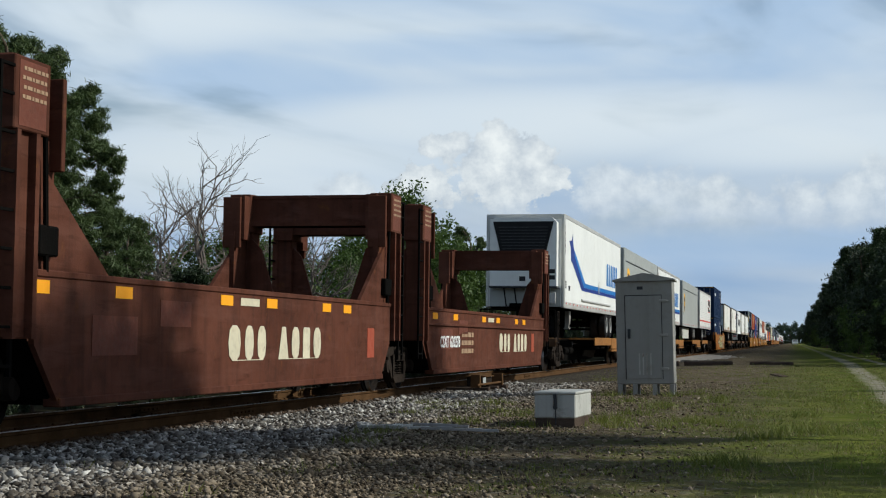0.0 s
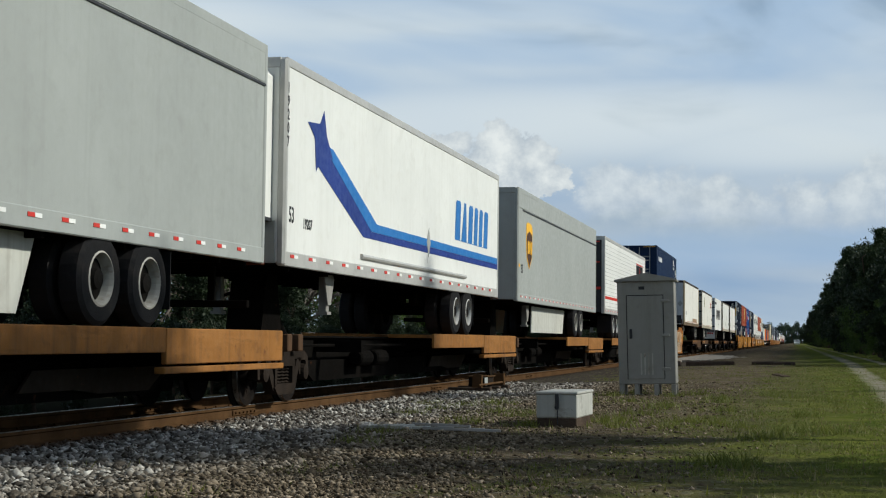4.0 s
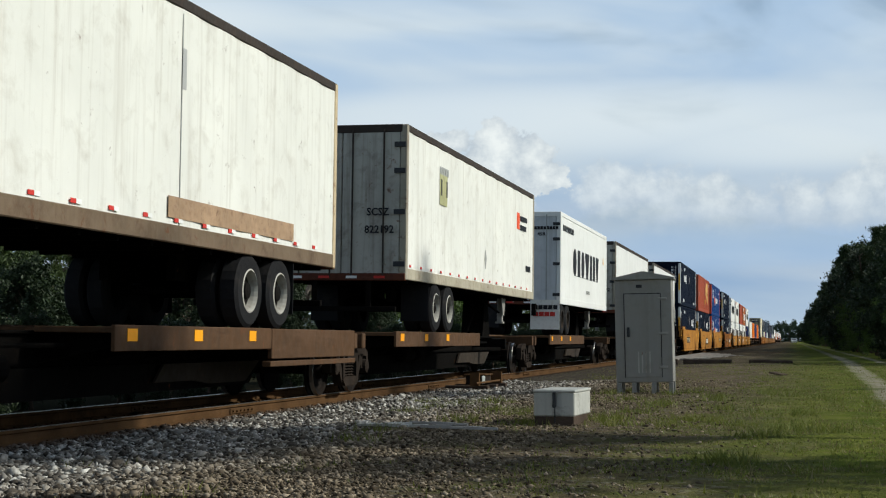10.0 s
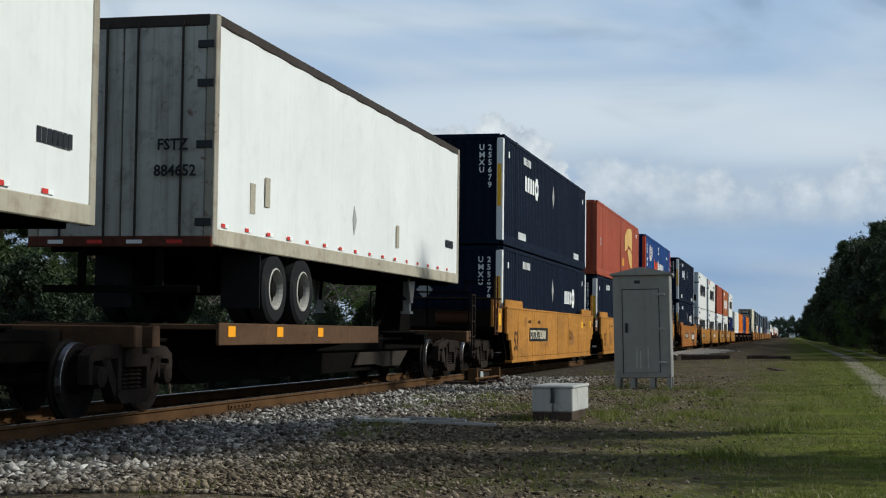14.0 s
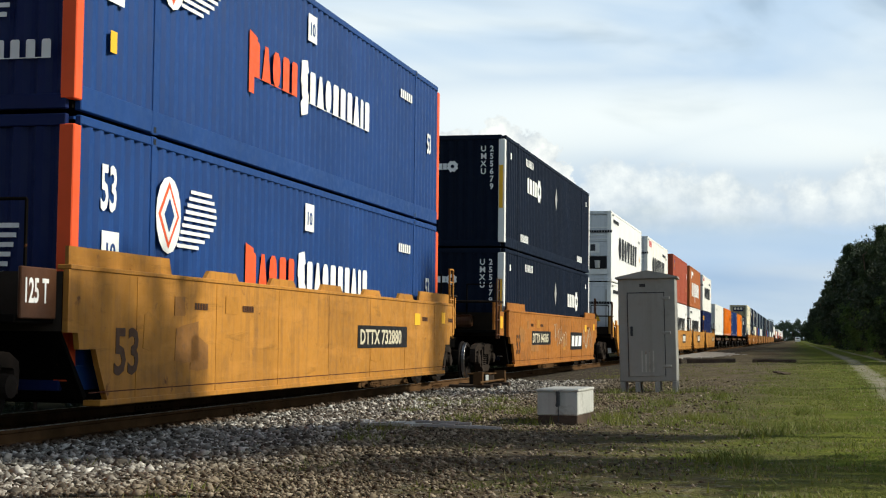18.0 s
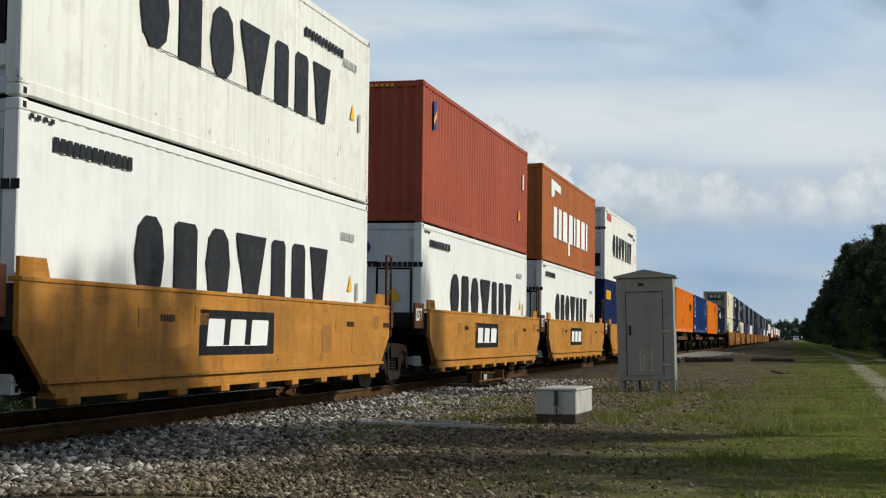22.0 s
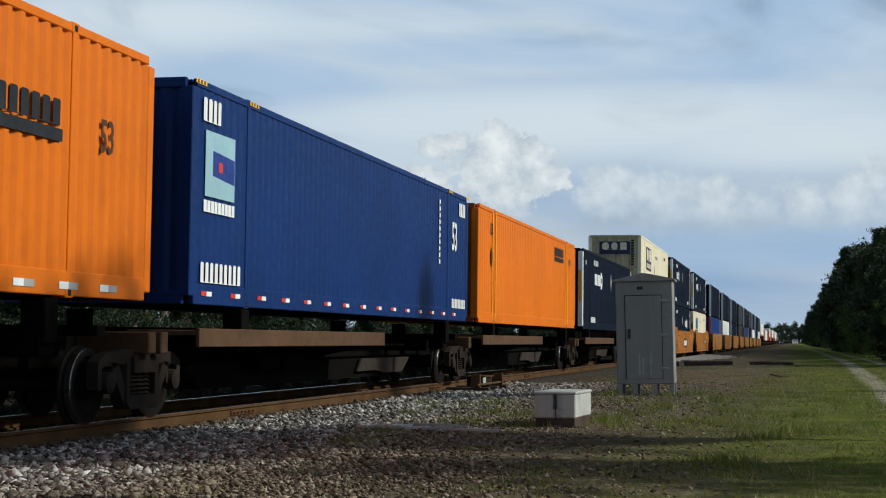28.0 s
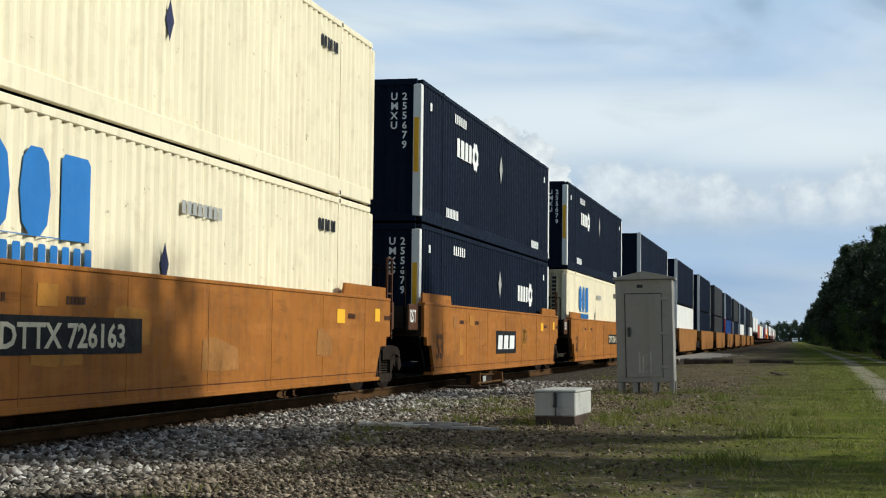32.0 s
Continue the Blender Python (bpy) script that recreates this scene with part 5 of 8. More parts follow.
def chassis_reefer(label):
    """Forty-foot reefer box locked on a road chassis, doors at the near end."""
    c = trailer(label, 12.19, "white", 3.98, 1.0, -4.9, corner="white", rail="white", rim="dusty_steel", ribs=0.3, end_mat="reefer_grey")
    x = 1.298
    bars([0.86, 0.82, 0.88, 1.1, 0.68, 0.70, 0.84], 0.92, 0.16, "ink", c, (x, -3.22, 2.04), label="row of large black block letters", forms="oioviiv")
    bars([0.14] * 13, 0.2, 0.05, "ink", c, (x, -5.5, 3.4), name="small_lettering")
    for k in range(7):
        plate(rect(0.18, 0.16), "mark_navy", c, (-1.05, -6.12, 3.5 - 0.22 * k), FRONT, "wordmark")
    write("45R1", 0.12, "ink", c, (0.55, -6.12, 3.2), FRONT, "size_code")
    bars([0.08] * 10, 0.1, 0.02, "ink", c, (0.25, -6.12, 3.4), FRONT, "serial_number")
    plate(rect(0.26, 0.3), "mark_yellow", c, (0.12, -6.12, 2.2), FRONT, "warning_label")
    plate(rect(0.95, 0.95), "old_white", c, (0.35, -6.17, 0.18), FRONT, "mud_flap_sign", 0.012, "white mud flap with printed lettering")
    bars([0.14] * 5, 0.14, 0.02, "ink", c, (0.45, -6.186, 0.82), FRONT, "wordmark")
    bars([0.16] * 4, 0.14, 0.02, "mark_red", c, (0.45, -6.186, 0.6), FRONT, "wordmark")
    plate([(0, 0), (0.24, 0), (0.12, 0.28)], "mark_yellow", c, (x, 4.9, 2.8), name="warning_triangle")
    bars([0.08] * 8, 0.12, 0.04, "paint_grey", c, (x, 0.2, 1.5), name="serial_number")
    return c


# ---- rail cars ----
WHEEL_R = 0.42


def add_truck(car, y):
    """Two-axle truck with side frames, bolster, springs, bearings and wheelsets."""
    tr = part("truck", Shape().box(-0.95, 0.95, -0.18, 0.18, 0.42, 0.66, 0.02), "truck_steel", car, "cast steel truck", at=(0, y, 0))
    for s in (1, -1):
        x0, x1 = sorted((s * 0.93, s * 1.07))
        f = Shape()
        # cast frame: arched top, jaws over the bearings, slanting members down to the spring seat
        f.prism([(-1.14, 0.58), (-0.98, 0.64), (-0.5, 0.66), (0.5, 0.66), (0.98, 0.64), (1.14, 0.58), (1.12, 0.70), (0.94, 0.79), (0.45, 0.83), (-0.45, 0.83), (-0.94, 0.79), (-1.12, 0.70)], "x", x0, x1)
        for d in (-1, 1):
            f.prism([(d * 0.82, 0.68), (d * 0.62, 0.68), (d * 0.30, 0.20), (d * 0.46, 0.20)][::d], "x", x0, x1)
            f.prism([(d * 0.34, 0.68), (d * 0.44, 0.68), (d * 0.44, 0.24), (d * 0.34, 0.24)][::d], "x", x0 - 0.02, x1 + 0.02)
            f.prism([(d * 1.14, 0.62), (d * 1.03, 0.62), (d * 1.03, 0.38), (d * 1.12, 0.38)][::d], "x", x0, x1)
            f.prism([(d * 0.77, 0.66), (d * 0.68, 0.66), (d * 0.72, 0.42), (d * 0.77, 0.42)][::d], "x", x0, x1)
        f.prism([(-0.46, 0.24), (-0.34, 0.14), (0.34, 0.14), (0.46, 0.24), (0.40, 0.30), (-0.40, 0.30)], "x", x0 - 0.03, x1 + 0.03)
        part("side_frame", f, "truck_steel", tr)
        part("bolster_end", Shape().prism([(-0.30, 0.56), (0.30, 0.56), (0.30, 0.74), (0.2, 0.80), (-0.2, 0.80), (-0.30, 0.74)], "x", *sorted((s * 0.90, s * 1.12))), "truck_steel", tr)
        for q in (-0.9, 0.9):
            part("bearing_cap", Shape().lathe([(s * 0.0, 0.13), (s * 0.12, 0.12), (s * 0.14, 0.06)], "x", 12, (s * 1.0, q, 0.46)), "truck_steel", tr)
        sp = Shape().box(*sorted((s * 0.96, s * 1.03)), -0.28, 0.28, 0.285, 0.305)
        for q in (-0.19, 0.0, 0.19):
            sp.lathe([(0.29, 0.05)] + [(0.29 + 0.0245 * k, 0.088 if k % 2 else 0.055) for k in range(1, 11)] + [(0.56, 0.05)], "z", 10, (s * 1.0, q, 0))
        part("spring_nest", sp, "truck_steel", tr)
    for k in (-0.9, 0.9):
        w = Shape()
        w.tube((-0.95, 0, 0), (0.95, 0, 0), 0.075, n=10)
        for s in (1, -1):
            w.lathe([(s * 0.68, 0.46), (s * 0.71, 0.46), (s * 0.725, WHEEL_R + 0.005), (s * 0.83, WHEEL_R), (s * 0.83, 0.34), (s * 0.79, 0.32), (s * 0.77, 0.16), (s * 0.86, 0.13), (s * 0.86, 0.08)], "x", 28)
            w.box(*sorted((s * 0.765, s * 0.792)), -0.03, 0.03, 0.2, 0.31)
        ws = part("wheelset", w, "wheel_steel", tr, at=(0, k, WHEEL_R))
        for s in (1, -1):
            part("tread_band", Shape().lathe([(s * 0.755, WHEEL_R - 0.002), (s * 0.76, WHEEL_R + 0.005), (s * 0.825, WHEEL_R + 0.003), (s * 0.8325, WHEEL_R - 0.003)], "x", 28, caps=False), "tread", ws, "bright worn wheel tread")
    part("brake_beam", Shape().box(-0.75, 0.75, -0.42, -0.36, 0.34, 0.42).box(-0.75, 0.75, 0.36, 0.42, 0.34, 0.42), "truck_steel", tr)
    return tr


def ladder(car, x, y, z0, z1, mat, wide=0.4):
    """Two stiles with rungs and a top bar, cut as one piece."""
    r, t = 0.02, 0.014
    pts = [(y - r, z0), (y + r, z0)]
    for i in range(int((z1 - z0) / 0.36) + 1):
        z = z0 + 0.1 + i * 0.36
        if z < z1 - 0.12:
            pts += [(y + r, z - t), (y + wide - r - 0.002, z - t), (y + wide - r - 0.002, z + t), (y + r, z + t)]
    pts += [(y + r, z1 - 2 * t), (y + wide - r, z1 - 2 * t), (y + wide - r, z0), (y + wide + r, z0), (y + wide + r, z1), (y - r, z1)]
    return part("ladder", Shape().prism(pts, "x", x - 0.018, x + 0.018), mat, car)


def well_car(label, inner, body="well_yellow", far_truck=False, near_joint=1.25, far_joint=1.25, number="", group="well cars of the train", guides=True, gussets=False, tag=0, number_y=-5.15, sign_y=None, scribble=False, flaps=False):
    """One platform of a well car. inner: length of the container well. Origin at rail level, middle of the well."""
    c = thing("well_car", label, "rail car", group)
    h = inner / 2 + 0.45
    zt, zb, xo = 1.62, 0.28, 1.52
    if gussets:
        zt, zb = 1.46, 0.38
    for s in (1, -1):
        side = Shape()
        # side plate, its ends cut back at the bottom for the trucks
        out = [(-h, zt), (-h, 0.95), (-h + 0.55, zb + 0.1), (-h + 0.7, zb), (h - 0.7, zb), (h - 0.55, zb + 0.1), (h, 0.95), (h, zt)]
        if not gussets:
            cut = [(0.0, zt), (0.0, 0.99), (0.22, 0.99), (0.26, 0.82), (0.62, 0.82), (0.70, 0.66), (0.92, zb)]
            out = [(-h + a, b) for a, b in cut] + [(h - a, b) for a, b in cut[::-1]]
        side.prism(out, "x", *sorted((s * (xo - 0.06), s * xo)))
        part("side_plate", side, body, c)
        part("top_chord", Shape().box(*sorted((s * (xo - 0.14), s * (xo + 0.015))), -h + 0.02, h - 0.02, zt, zt + 0.05, 0.008), body, c)
        part("bottom_chord", Shape().box(*sorted((s * (xo - 0.18), s * (xo + 0.02))), -h + 0.72, h - 0.72, zb - 0.05, zb + 0.012, 0.006), body, c)
        if gussets:
            n = 9
            for k in range(n):
                y = -h + 1.1 + k * (2 * h - 2.2) / (n - 1)
                part("foot", Shape().box(*sorted((s * (xo - 0.1), s * (xo + 0.03))), y - 0.14, y + 0.14, zb - 0.12, zb - 0.03, 0.01), body, c)
            part("side_rib", Shape().box(*sorted((s * (xo - 0.01), s * (xo + 0.045))), -h + 0.5, h - 0.5, zb + 0.1, zb + 0.15, 0.006), body, c)
        else:
            for k in range(7):
                y = -h + 1.6 + k * (2 * h - 3.2) / 6
                part("seam", Shape().box(*sorted((s * (xo - 0.01), s * (xo + 0.005))), y - 0.012, y + 0.012, zb + 0.02, zt - 0.02), body, c)
        if guides:
            for sy in (-1, 1):
                a, b = sorted((sy * (h - 0.1), sy * (h - (2.65 if not gussets else 0.7))))
                g = Shape().prism([(a, zt + 0.05), (b, zt + 0.05), (b - (0.0 if sy > 0 else 0.08), zt + 0.24), (a + (0.08 if sy > 0 else 0.0), zt + 0.24)], "x", *sorted((s * (xo - 0.10), s * (xo - 0.06))))
                part("container_guide", g, body, c, "raised steel guide flap")
    for sy in (-1, 1):
        y0, y1 = sorted((sy * (h - 0.9), sy * (h - 0.06)))
        e = Shape().prism([(-1.44, zt - 0.02), (1.44, zt - 0.02), (1.44, 1.0), (-1.44, 1.0)], "y", *sorted((sy * (h - 0.1), sy * (h - 0.02))))
        part("end_plate", e, "dusty_steel", c)
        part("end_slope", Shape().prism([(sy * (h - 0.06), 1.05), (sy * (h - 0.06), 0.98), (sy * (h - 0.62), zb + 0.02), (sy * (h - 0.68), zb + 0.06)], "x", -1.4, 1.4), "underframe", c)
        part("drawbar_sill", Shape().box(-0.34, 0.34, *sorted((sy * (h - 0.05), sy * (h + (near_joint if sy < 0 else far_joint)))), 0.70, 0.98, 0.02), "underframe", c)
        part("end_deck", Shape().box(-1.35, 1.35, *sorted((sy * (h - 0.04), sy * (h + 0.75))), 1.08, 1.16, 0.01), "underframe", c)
        coupled = (near_joint if sy < 0 else far_joint) > 2.5
        part("end_sign", Shape().box(1.36, 1.40, *sorted((sy * (h + 0.02), sy * (h + 0.72))), 1.02 if coupled else 1.12, 1.62, 0.01), body if coupled else "mark_brown", c)
        if coupled:
            part("walkway", Shape().box(-1.3, 1.4, *sorted((sy * (h + 0.1), sy * (h + 1.0))), 1.84, 1.88, 0.008), "truck_steel", c, "grated steel end walkway")
            for q in (0.2, 0.55, 0.95):
                part("walkway_post", Shape().box(1.30, 1.36, *sorted((sy * (h + q), sy * (h + q + 0.06))), 1.16, 1.84), body, c)
            plate(rect(0.3, 0.3), "well_fresh" if gussets else "mark_yellow", c, (1.404, sy * (h + 0.36) - 0.15, 1.2), name="reflector")
        for sx in (1, -1):
            if sy > 0 or near_joint > 2.5:
                ladder(c, sx * 1.42, h + 0.12 if sy > 0 else -h - 1.08, 0.95, 2.42 if sx > 0 else 2.0, body if sy > 0 and body == "well_yellow" and not gussets else "mark_brown", 0.32)
            part("handrail", Shape().tube((sx * 1.2, sy * (h + 0.3), 1.16), (sx * 1.2, sy * (h + 0.3), 2.3), 0.02, n=6).tube((sx * 1.2, sy * (h + 0.3), 2.3), (sx * 0.5, sy * (h + 0.3), 2.3), 0.02, n=6).tube((sx * 0.5, sy * (h + 0.3), 2.3), (sx * 0.5, sy * (h + 0.3), 1.16), 0.02, n=6), "underframe", c)
        part("brake_equipment", Shape().lathe([(-0.45, 0.14), (-0.4, 0.17), (0.4, 0.17), (0.45, 0.14)], "x", 12, (0.2, sy * (h + 0.35), 1.38)), "mark_brown", c)
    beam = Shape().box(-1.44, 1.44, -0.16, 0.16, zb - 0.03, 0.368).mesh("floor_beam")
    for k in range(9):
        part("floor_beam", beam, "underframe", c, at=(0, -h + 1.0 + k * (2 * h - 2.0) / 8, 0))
    if near_joint > 2.5:
        add_truck(c, -h - 0.75)
    else:
        add_truck(c, -h - near_joint)
    if far_truck:
        add_truck(c, h + (0.75 if far_joint > 2.5 else far_joint))
    for sy, joint in ((-1, near_joint), (1, far_joint)):
        if joint > 2.5:
            part("coupler", Shape().box(-0.13, 0.13, *sorted((sy * (h + joint - 0.4), sy * (h + joint))), 0.72, 1.0, 0.03).box(-0.2, 0.2, *sorted((sy * (h + joint - 0.05), sy * (h + joint + 0.12))), 0.68, 1.02, 0.05), "underframe", c)
            part("air_hose", Shape().tube((0.35, sy * (h + joint - 0.3), 0.8), (0.42, sy * (h + joint), 0.42), 0.025, n=6), "rubber", c)
    # markings on the near side
    x = xo + 0.004
    if flaps:
        for k in range(5):
            y = -h + 3.6 + k * (2 * h - 7.0) / 4.4
            part("top_flap", Shape().prism([(y, zt + 0.04), (y + 1.15, zt + 0.04), (y + 1.02, zt + 0.15), (y + 0.13, zt + 0.15)], "x", xo - 0.08, xo - 0.03), body, c, "small raised steel flap")
    rng = random.Random(len(label) + int(inner * 10) + int(near_joint * 10) + tag)
    for k in range(4 if not gussets else 2):
        yy, wide, zz = rng.uniform(-h + 1.2, h - 2.0), rng.uniform(0.4, 1.5), rng.uniform(zb + 0.25, zt - 0.75)
        plate([(0, 0.03), (wide * 0.4, 0), (wide, 0.02), (wide * 0.97, rng.uniform(0.22, 0.5)), (wide * 0.3, 0.44), (0.03, 0.4)], ("well_fresh", "well_faded")[k % 2], c, (x - 0.003, yy, zz), name="repaint_patch")
    if not gussets:
        write("53", 0.5, "mark_brown", c, (x, -7.5, 0.56), name="size_mark", wide=0.95)
    if near_joint < 2.5:
        write("125 T", 0.24, "paint_white", c, (1.402, -h - 0.68, 1.28), name="load_mark", wide=0.62)
    if number:
        plate(rect(3.2, 0.38), "black", c, (x, number_y, 0.78), name="number_panel")
        write(number, 0.25, "cream_paint", c, (x + 0.006, number_y + 0.12, 0.85), name="car_number", wide=1.3)
    if not number:
        sign_y = -1.25 if not gussets else -2.19
    if sign_y is not None:
        yy = sign_y
        plate(rect(2.65, 0.56), "black", c, (x, yy, 0.60 if not gussets else 0.72), name="sign_panel")
        bars([0.68, 0.68, 0.8], 0.34, 0.07, "paint_white", c, (x + 0.006, yy + 0.14, 0.71 if not gussets else 0.83), slant=0.06)
    for k, yy in enumerate((-h + 2.6, -h + 4.2, h - 3.2, h - 1.0)):
        plate(rect(0.42 if k % 3 else 0.3, 0.22), ("well_faded", "well_fresh", "well_fresh" if gussets else "mark_yellow", "well_faded" if gussets else "mark_yellow")[k], c, (x, yy, zt - 0.42 + 0.05 * (k % 2)), name="stencil_patch")
        bars([0.06] * 5, 0.08, 0.025, "mark_brown", c, (x, yy + 0.6, zt - 0.34), name="stencil")
    if tag:
        scrawl(c, x, tag)
    if scribble:
        rng = random.Random(8)
        for k in range(14):
            a, b = (-1.3 + 0.36 * k, 1.36 - 0.03 * k) if k < 7 else (4.85 + 0.36 * (k - 7), 0.92 + 0.04 * (k % 3))
            pts = []
            for i in range(11):
                f = i / 10
                pts.append((a + 0.28 * f + 0.10 * math.sin(5.5 * f + k), b - 0.5 * f + 0.09 * math.sin(9 * f + k * 2) if k < 7 else b + 0.30 * math.sin(4.2 * f + 1.7 * k)))
            brush(c, pts, 0.020, x + 0.008 + 0.0004 * (k % 5), "tag_light")
    for s in (1, -1):
        part("weld_line", Shape().box(*sorted((s * (xo - 0.01), s * (xo + 0.004))), -h + 0.5, h - 0.5, zb + 0.09, zb + 0.102), "oxide", c)
    return c


def brush(c, pts, wide, x, mat):
    """One spray-paint stroke that swells in the middle."""
    left, right = [], []
    for i, (a, b) in enumerate(pts):
        p, q = pts[max(0, i - 1)], pts[min(len(pts) - 1, i + 1)]
        d = math.hypot(q[0] - p[0], q[1] - p[1]) or 1
        w = wide * (0.5 + 0.5 * math.sin(math.pi * (i + 0.5) / len(pts)))
        left.append((a - (q[1] - p[1]) / d * w, b + (q[0] - p[0]) / d * w))
        right.append((a + (q[1] - p[1]) / d * w, b - (q[0] - p[0]) / d * w))
    plate(left + right[::-1], mat, c, (x, 0, 0), name="graffiti_line")


def scrawl(c, x, seed):
    """Overlapping blobs of old spray paint with dark contours and strokes; no words."""
    rng = random.Random(seed)

    def blob(cy, cz, ry, rz, grow, bumps):
        pts = []
        for i in range(28):
            a = 2 * math.pi * i / 28
            r = 1 + sum(h * math.sin(f * a + p) for f, h, p in bumps)
            ca, sa = math.cos(a), math.sin(a)
            u = math.copysign(abs(ca) ** 0.6, ca) * (ry * r + grow)
            v = math.copysign(abs(sa) ** 0.6, sa) * (rz * (1 + 0.3 * (r - 1)) + grow)
            pts.append((cy + u + 0.14 * v, min(1.60, max(0.31, cz + v))))
        return pts

    for k in range(9):
        pale = k < 5
        cy = -1.5 + k * (1.12 if pale else 1.06)
        bumps = [(f, rng.uniform(0.03, 0.11), rng.uniform(0, 6)) for f in (2, 3, 5, 7)]
        ry, rz, cz = rng.uniform(0.56, 0.7), rng.uniform(0.50, 0.6), rng.uniform(0.92, 0.98)
        d = 0.0008 * (k % 2)
        plate(blob(cy, cz, ry, rz, 0.05, bumps), "ink" if pale else "tag_light", c, (x + 0.001 + d, 0, 0), name="graffiti_outline")
        plate(blob(cy, cz, ry, rz, 0.0, bumps), "tag_pale" if pale else "tag_pink", c, (x + 0.004 + d, 0, 0), name="graffiti_patch")
        for j in range(6):
            a, b = cy + rng.uniform(-0.5, 0.5), rng.uniform(0.4, 1.1)
            t0, bend, run = rng.uniform(1.0, 2.3), rng.uniform(-1.6, 1.6), rng.uniform(0.25, 0.55)
            pts = [(a, b)]
            for i in range(8):
                pts.append((pts[-1][0] + run / 7 * math.cos(t0 + bend * i / 7), min(1.5, pts[-1][1] + run / 7 * math.sin(t0 + bend * i / 7))))
            brush(c, pts, 0.035 if j % 3 else 0.06, x + 0.009 + 0.0006 * j, ("ink", "tag_dark", "tag_light")[j % 3] if pale else ("tag_light", "tag_dark", "well_orange")[j % 3])
    for k in range(5):
        plate(rect(0.34, 0.14), "mark_amber", c, (x + 0.012, -2.4 + k * 2.3, 1.0 - 0.05 * (k % 2)), name="reflector")


def bulkhead_car(label, h, word, number):
    """Well car with a high bulkhead frame at each end, empty."""
    c = thing("bulkhead_well_car", label, "rail car", "bulkhead well cars of the train")
    zt, zb, xo = 1.55, 0.34, 1.5
    for s in (1, -1):
        part("side_plate", Shape().prism([(-h + 0.5, zt), (-h + 0.5, 0.9), (-h + 1.0, zb), (h - 1.0, zb), (h - 0.5, 0.9), (h - 0.5, zt)], "x", *sorted((s * (xo - 0.06), s * xo))), "oxide", c)
        part("top_chord", Shape().box(*sorted((s * (xo - 0.16), s * (xo + 0.02))), -h + 0.5, h - 0.5, zt, zt + 0.07, 0.01), "oxide", c)
        part("bottom_chord", Shape().box(*sorted((s * (xo - 0.16), s * (xo + 0.03))), -h + 1.0, h - 1.0, zb - 0.06, zb + 0.03, 0.01), "oxide", c)
        for sy in (-1, 1):
            a = lambda d: sy * (h - d)
            part("bulkhead_post", Shape().box(*sorted((s * (xo - 0.32), s * (xo - 0.02))), *sorted((a(0.0), a(0.36))), 0.95, 3.62, 0.015), "oxide", c)
            part("post_flange", Shape().box(*sorted((s * (xo - 0.04), s * (xo + 0.06))), *sorted((a(0.34), a(0.42))), 0.95, 2.9).box(*sorted((s * (xo - 0.04), s * (xo + 0.06))), *sorted((a(-0.02), a(0.05))), 0.95, 2.9), "oxide", c)
            part("side_gusset", Shape().prism([(a(0.36), 2.9), (a(0.75), 2.6), (a(2.3), zt), (a(0.36), zt)], "x", *sorted((s * (xo - 0.12), s * (xo - 0.06)))), "oxide", c)
            part("crown_plate", Shape().box(*sorted((s * (xo - 0.36), s * (xo + 0.04))), *sorted((a(-0.06), a(0.62))), 2.9, 3.60, 0.012), "oxide", c)
            part("crown_flange", Shape().box(*sorted((s * (xo - 0.36), s * (xo - 0.16))), *sorted((a(0.62), a(0.92))), 2.75, 3.55).box(*sorted((s * (xo - 0.30), s * (xo + 0.03))), *sorted((a(0.90), a(0.98))), 2.6, 3.52, 0.008), "oxide", c)
            if s > 0:
                yp = min(a(-0.06), a(0.62)) + 0.08
                plate(rect(0.52, 0.62), "faded_red", c, (xo + 0.041, yp, 2.94), name="stencil_panel")
                for k in range(4):
                    bars([0.05, 0.09, 0.04, 0.07, 0.06, 0.05], 0.035, 0.02, "tag_pink", c, (xo + 0.046, yp + 0.05 + 0.02 * (k % 2), 3.2 + 0.09 * k), name="stencil")
            ladder(c, s * (xo + 0.02), sy * (h + 0.14) - 0.15, 0.6, 3.5, "underframe", 0.3)
            part("frame_web", Shape().box(*sorted((s * (xo - 0.2), s * (xo - 0.1))), *sorted((a(0.36), a(1.0))), zt, 2.9), "oxide", c)
            part("latch_gear", Shape().box(*sorted((s * (xo - 0.1), s * (xo + 0.03))), *sorted((a(0.5), a(0.9))), 1.75, 2.05, 0.02).tube((s * xo, a(0.7), 1.6), (s * xo, a(0.62), 2.9), 0.03, n=6), "underframe", c)
    for sy in (-1, 1):
        y0, y1 = sorted((sy * h, sy * (h - 0.5)))
        part("cross_beam", Shape().box(-1.2, 1.2, y0, y1, 3.02, 3.58, 0.02), "oxide", c)
        part("beam_rib", Shape().box(-1.2, 1.2, y0 - 0.03, y1 + 0.03, 3.02, 3.08).box(-1.2, 1.2, y0 - 0.03, y1 + 0.03, 3.52, 3.58), "oxide", c)
        part("end_plate", Shape().box(-1.2, 1.2, *sorted((sy * (h - 0.1), sy * (h - 0.02))), 0.95, 1.62), "oxide", c)
        for sx in (-1, 1):
            part("knee_plate", Shape().prism([(sx * 1.2, 1.62), (sx * 0.7, 1.62), (sx * 1.0, 2.6), (sx * 1.2, 2.8)], "y", y0 + 0.1, y0 + 0.16), "oxide", c)
        part("drawbar_sill", Shape().box(-0.34, 0.34, *sorted((sy * (h - 0.1), sy * (h + 0.55))), 0.7, 0.98, 0.02), "underframe", c)
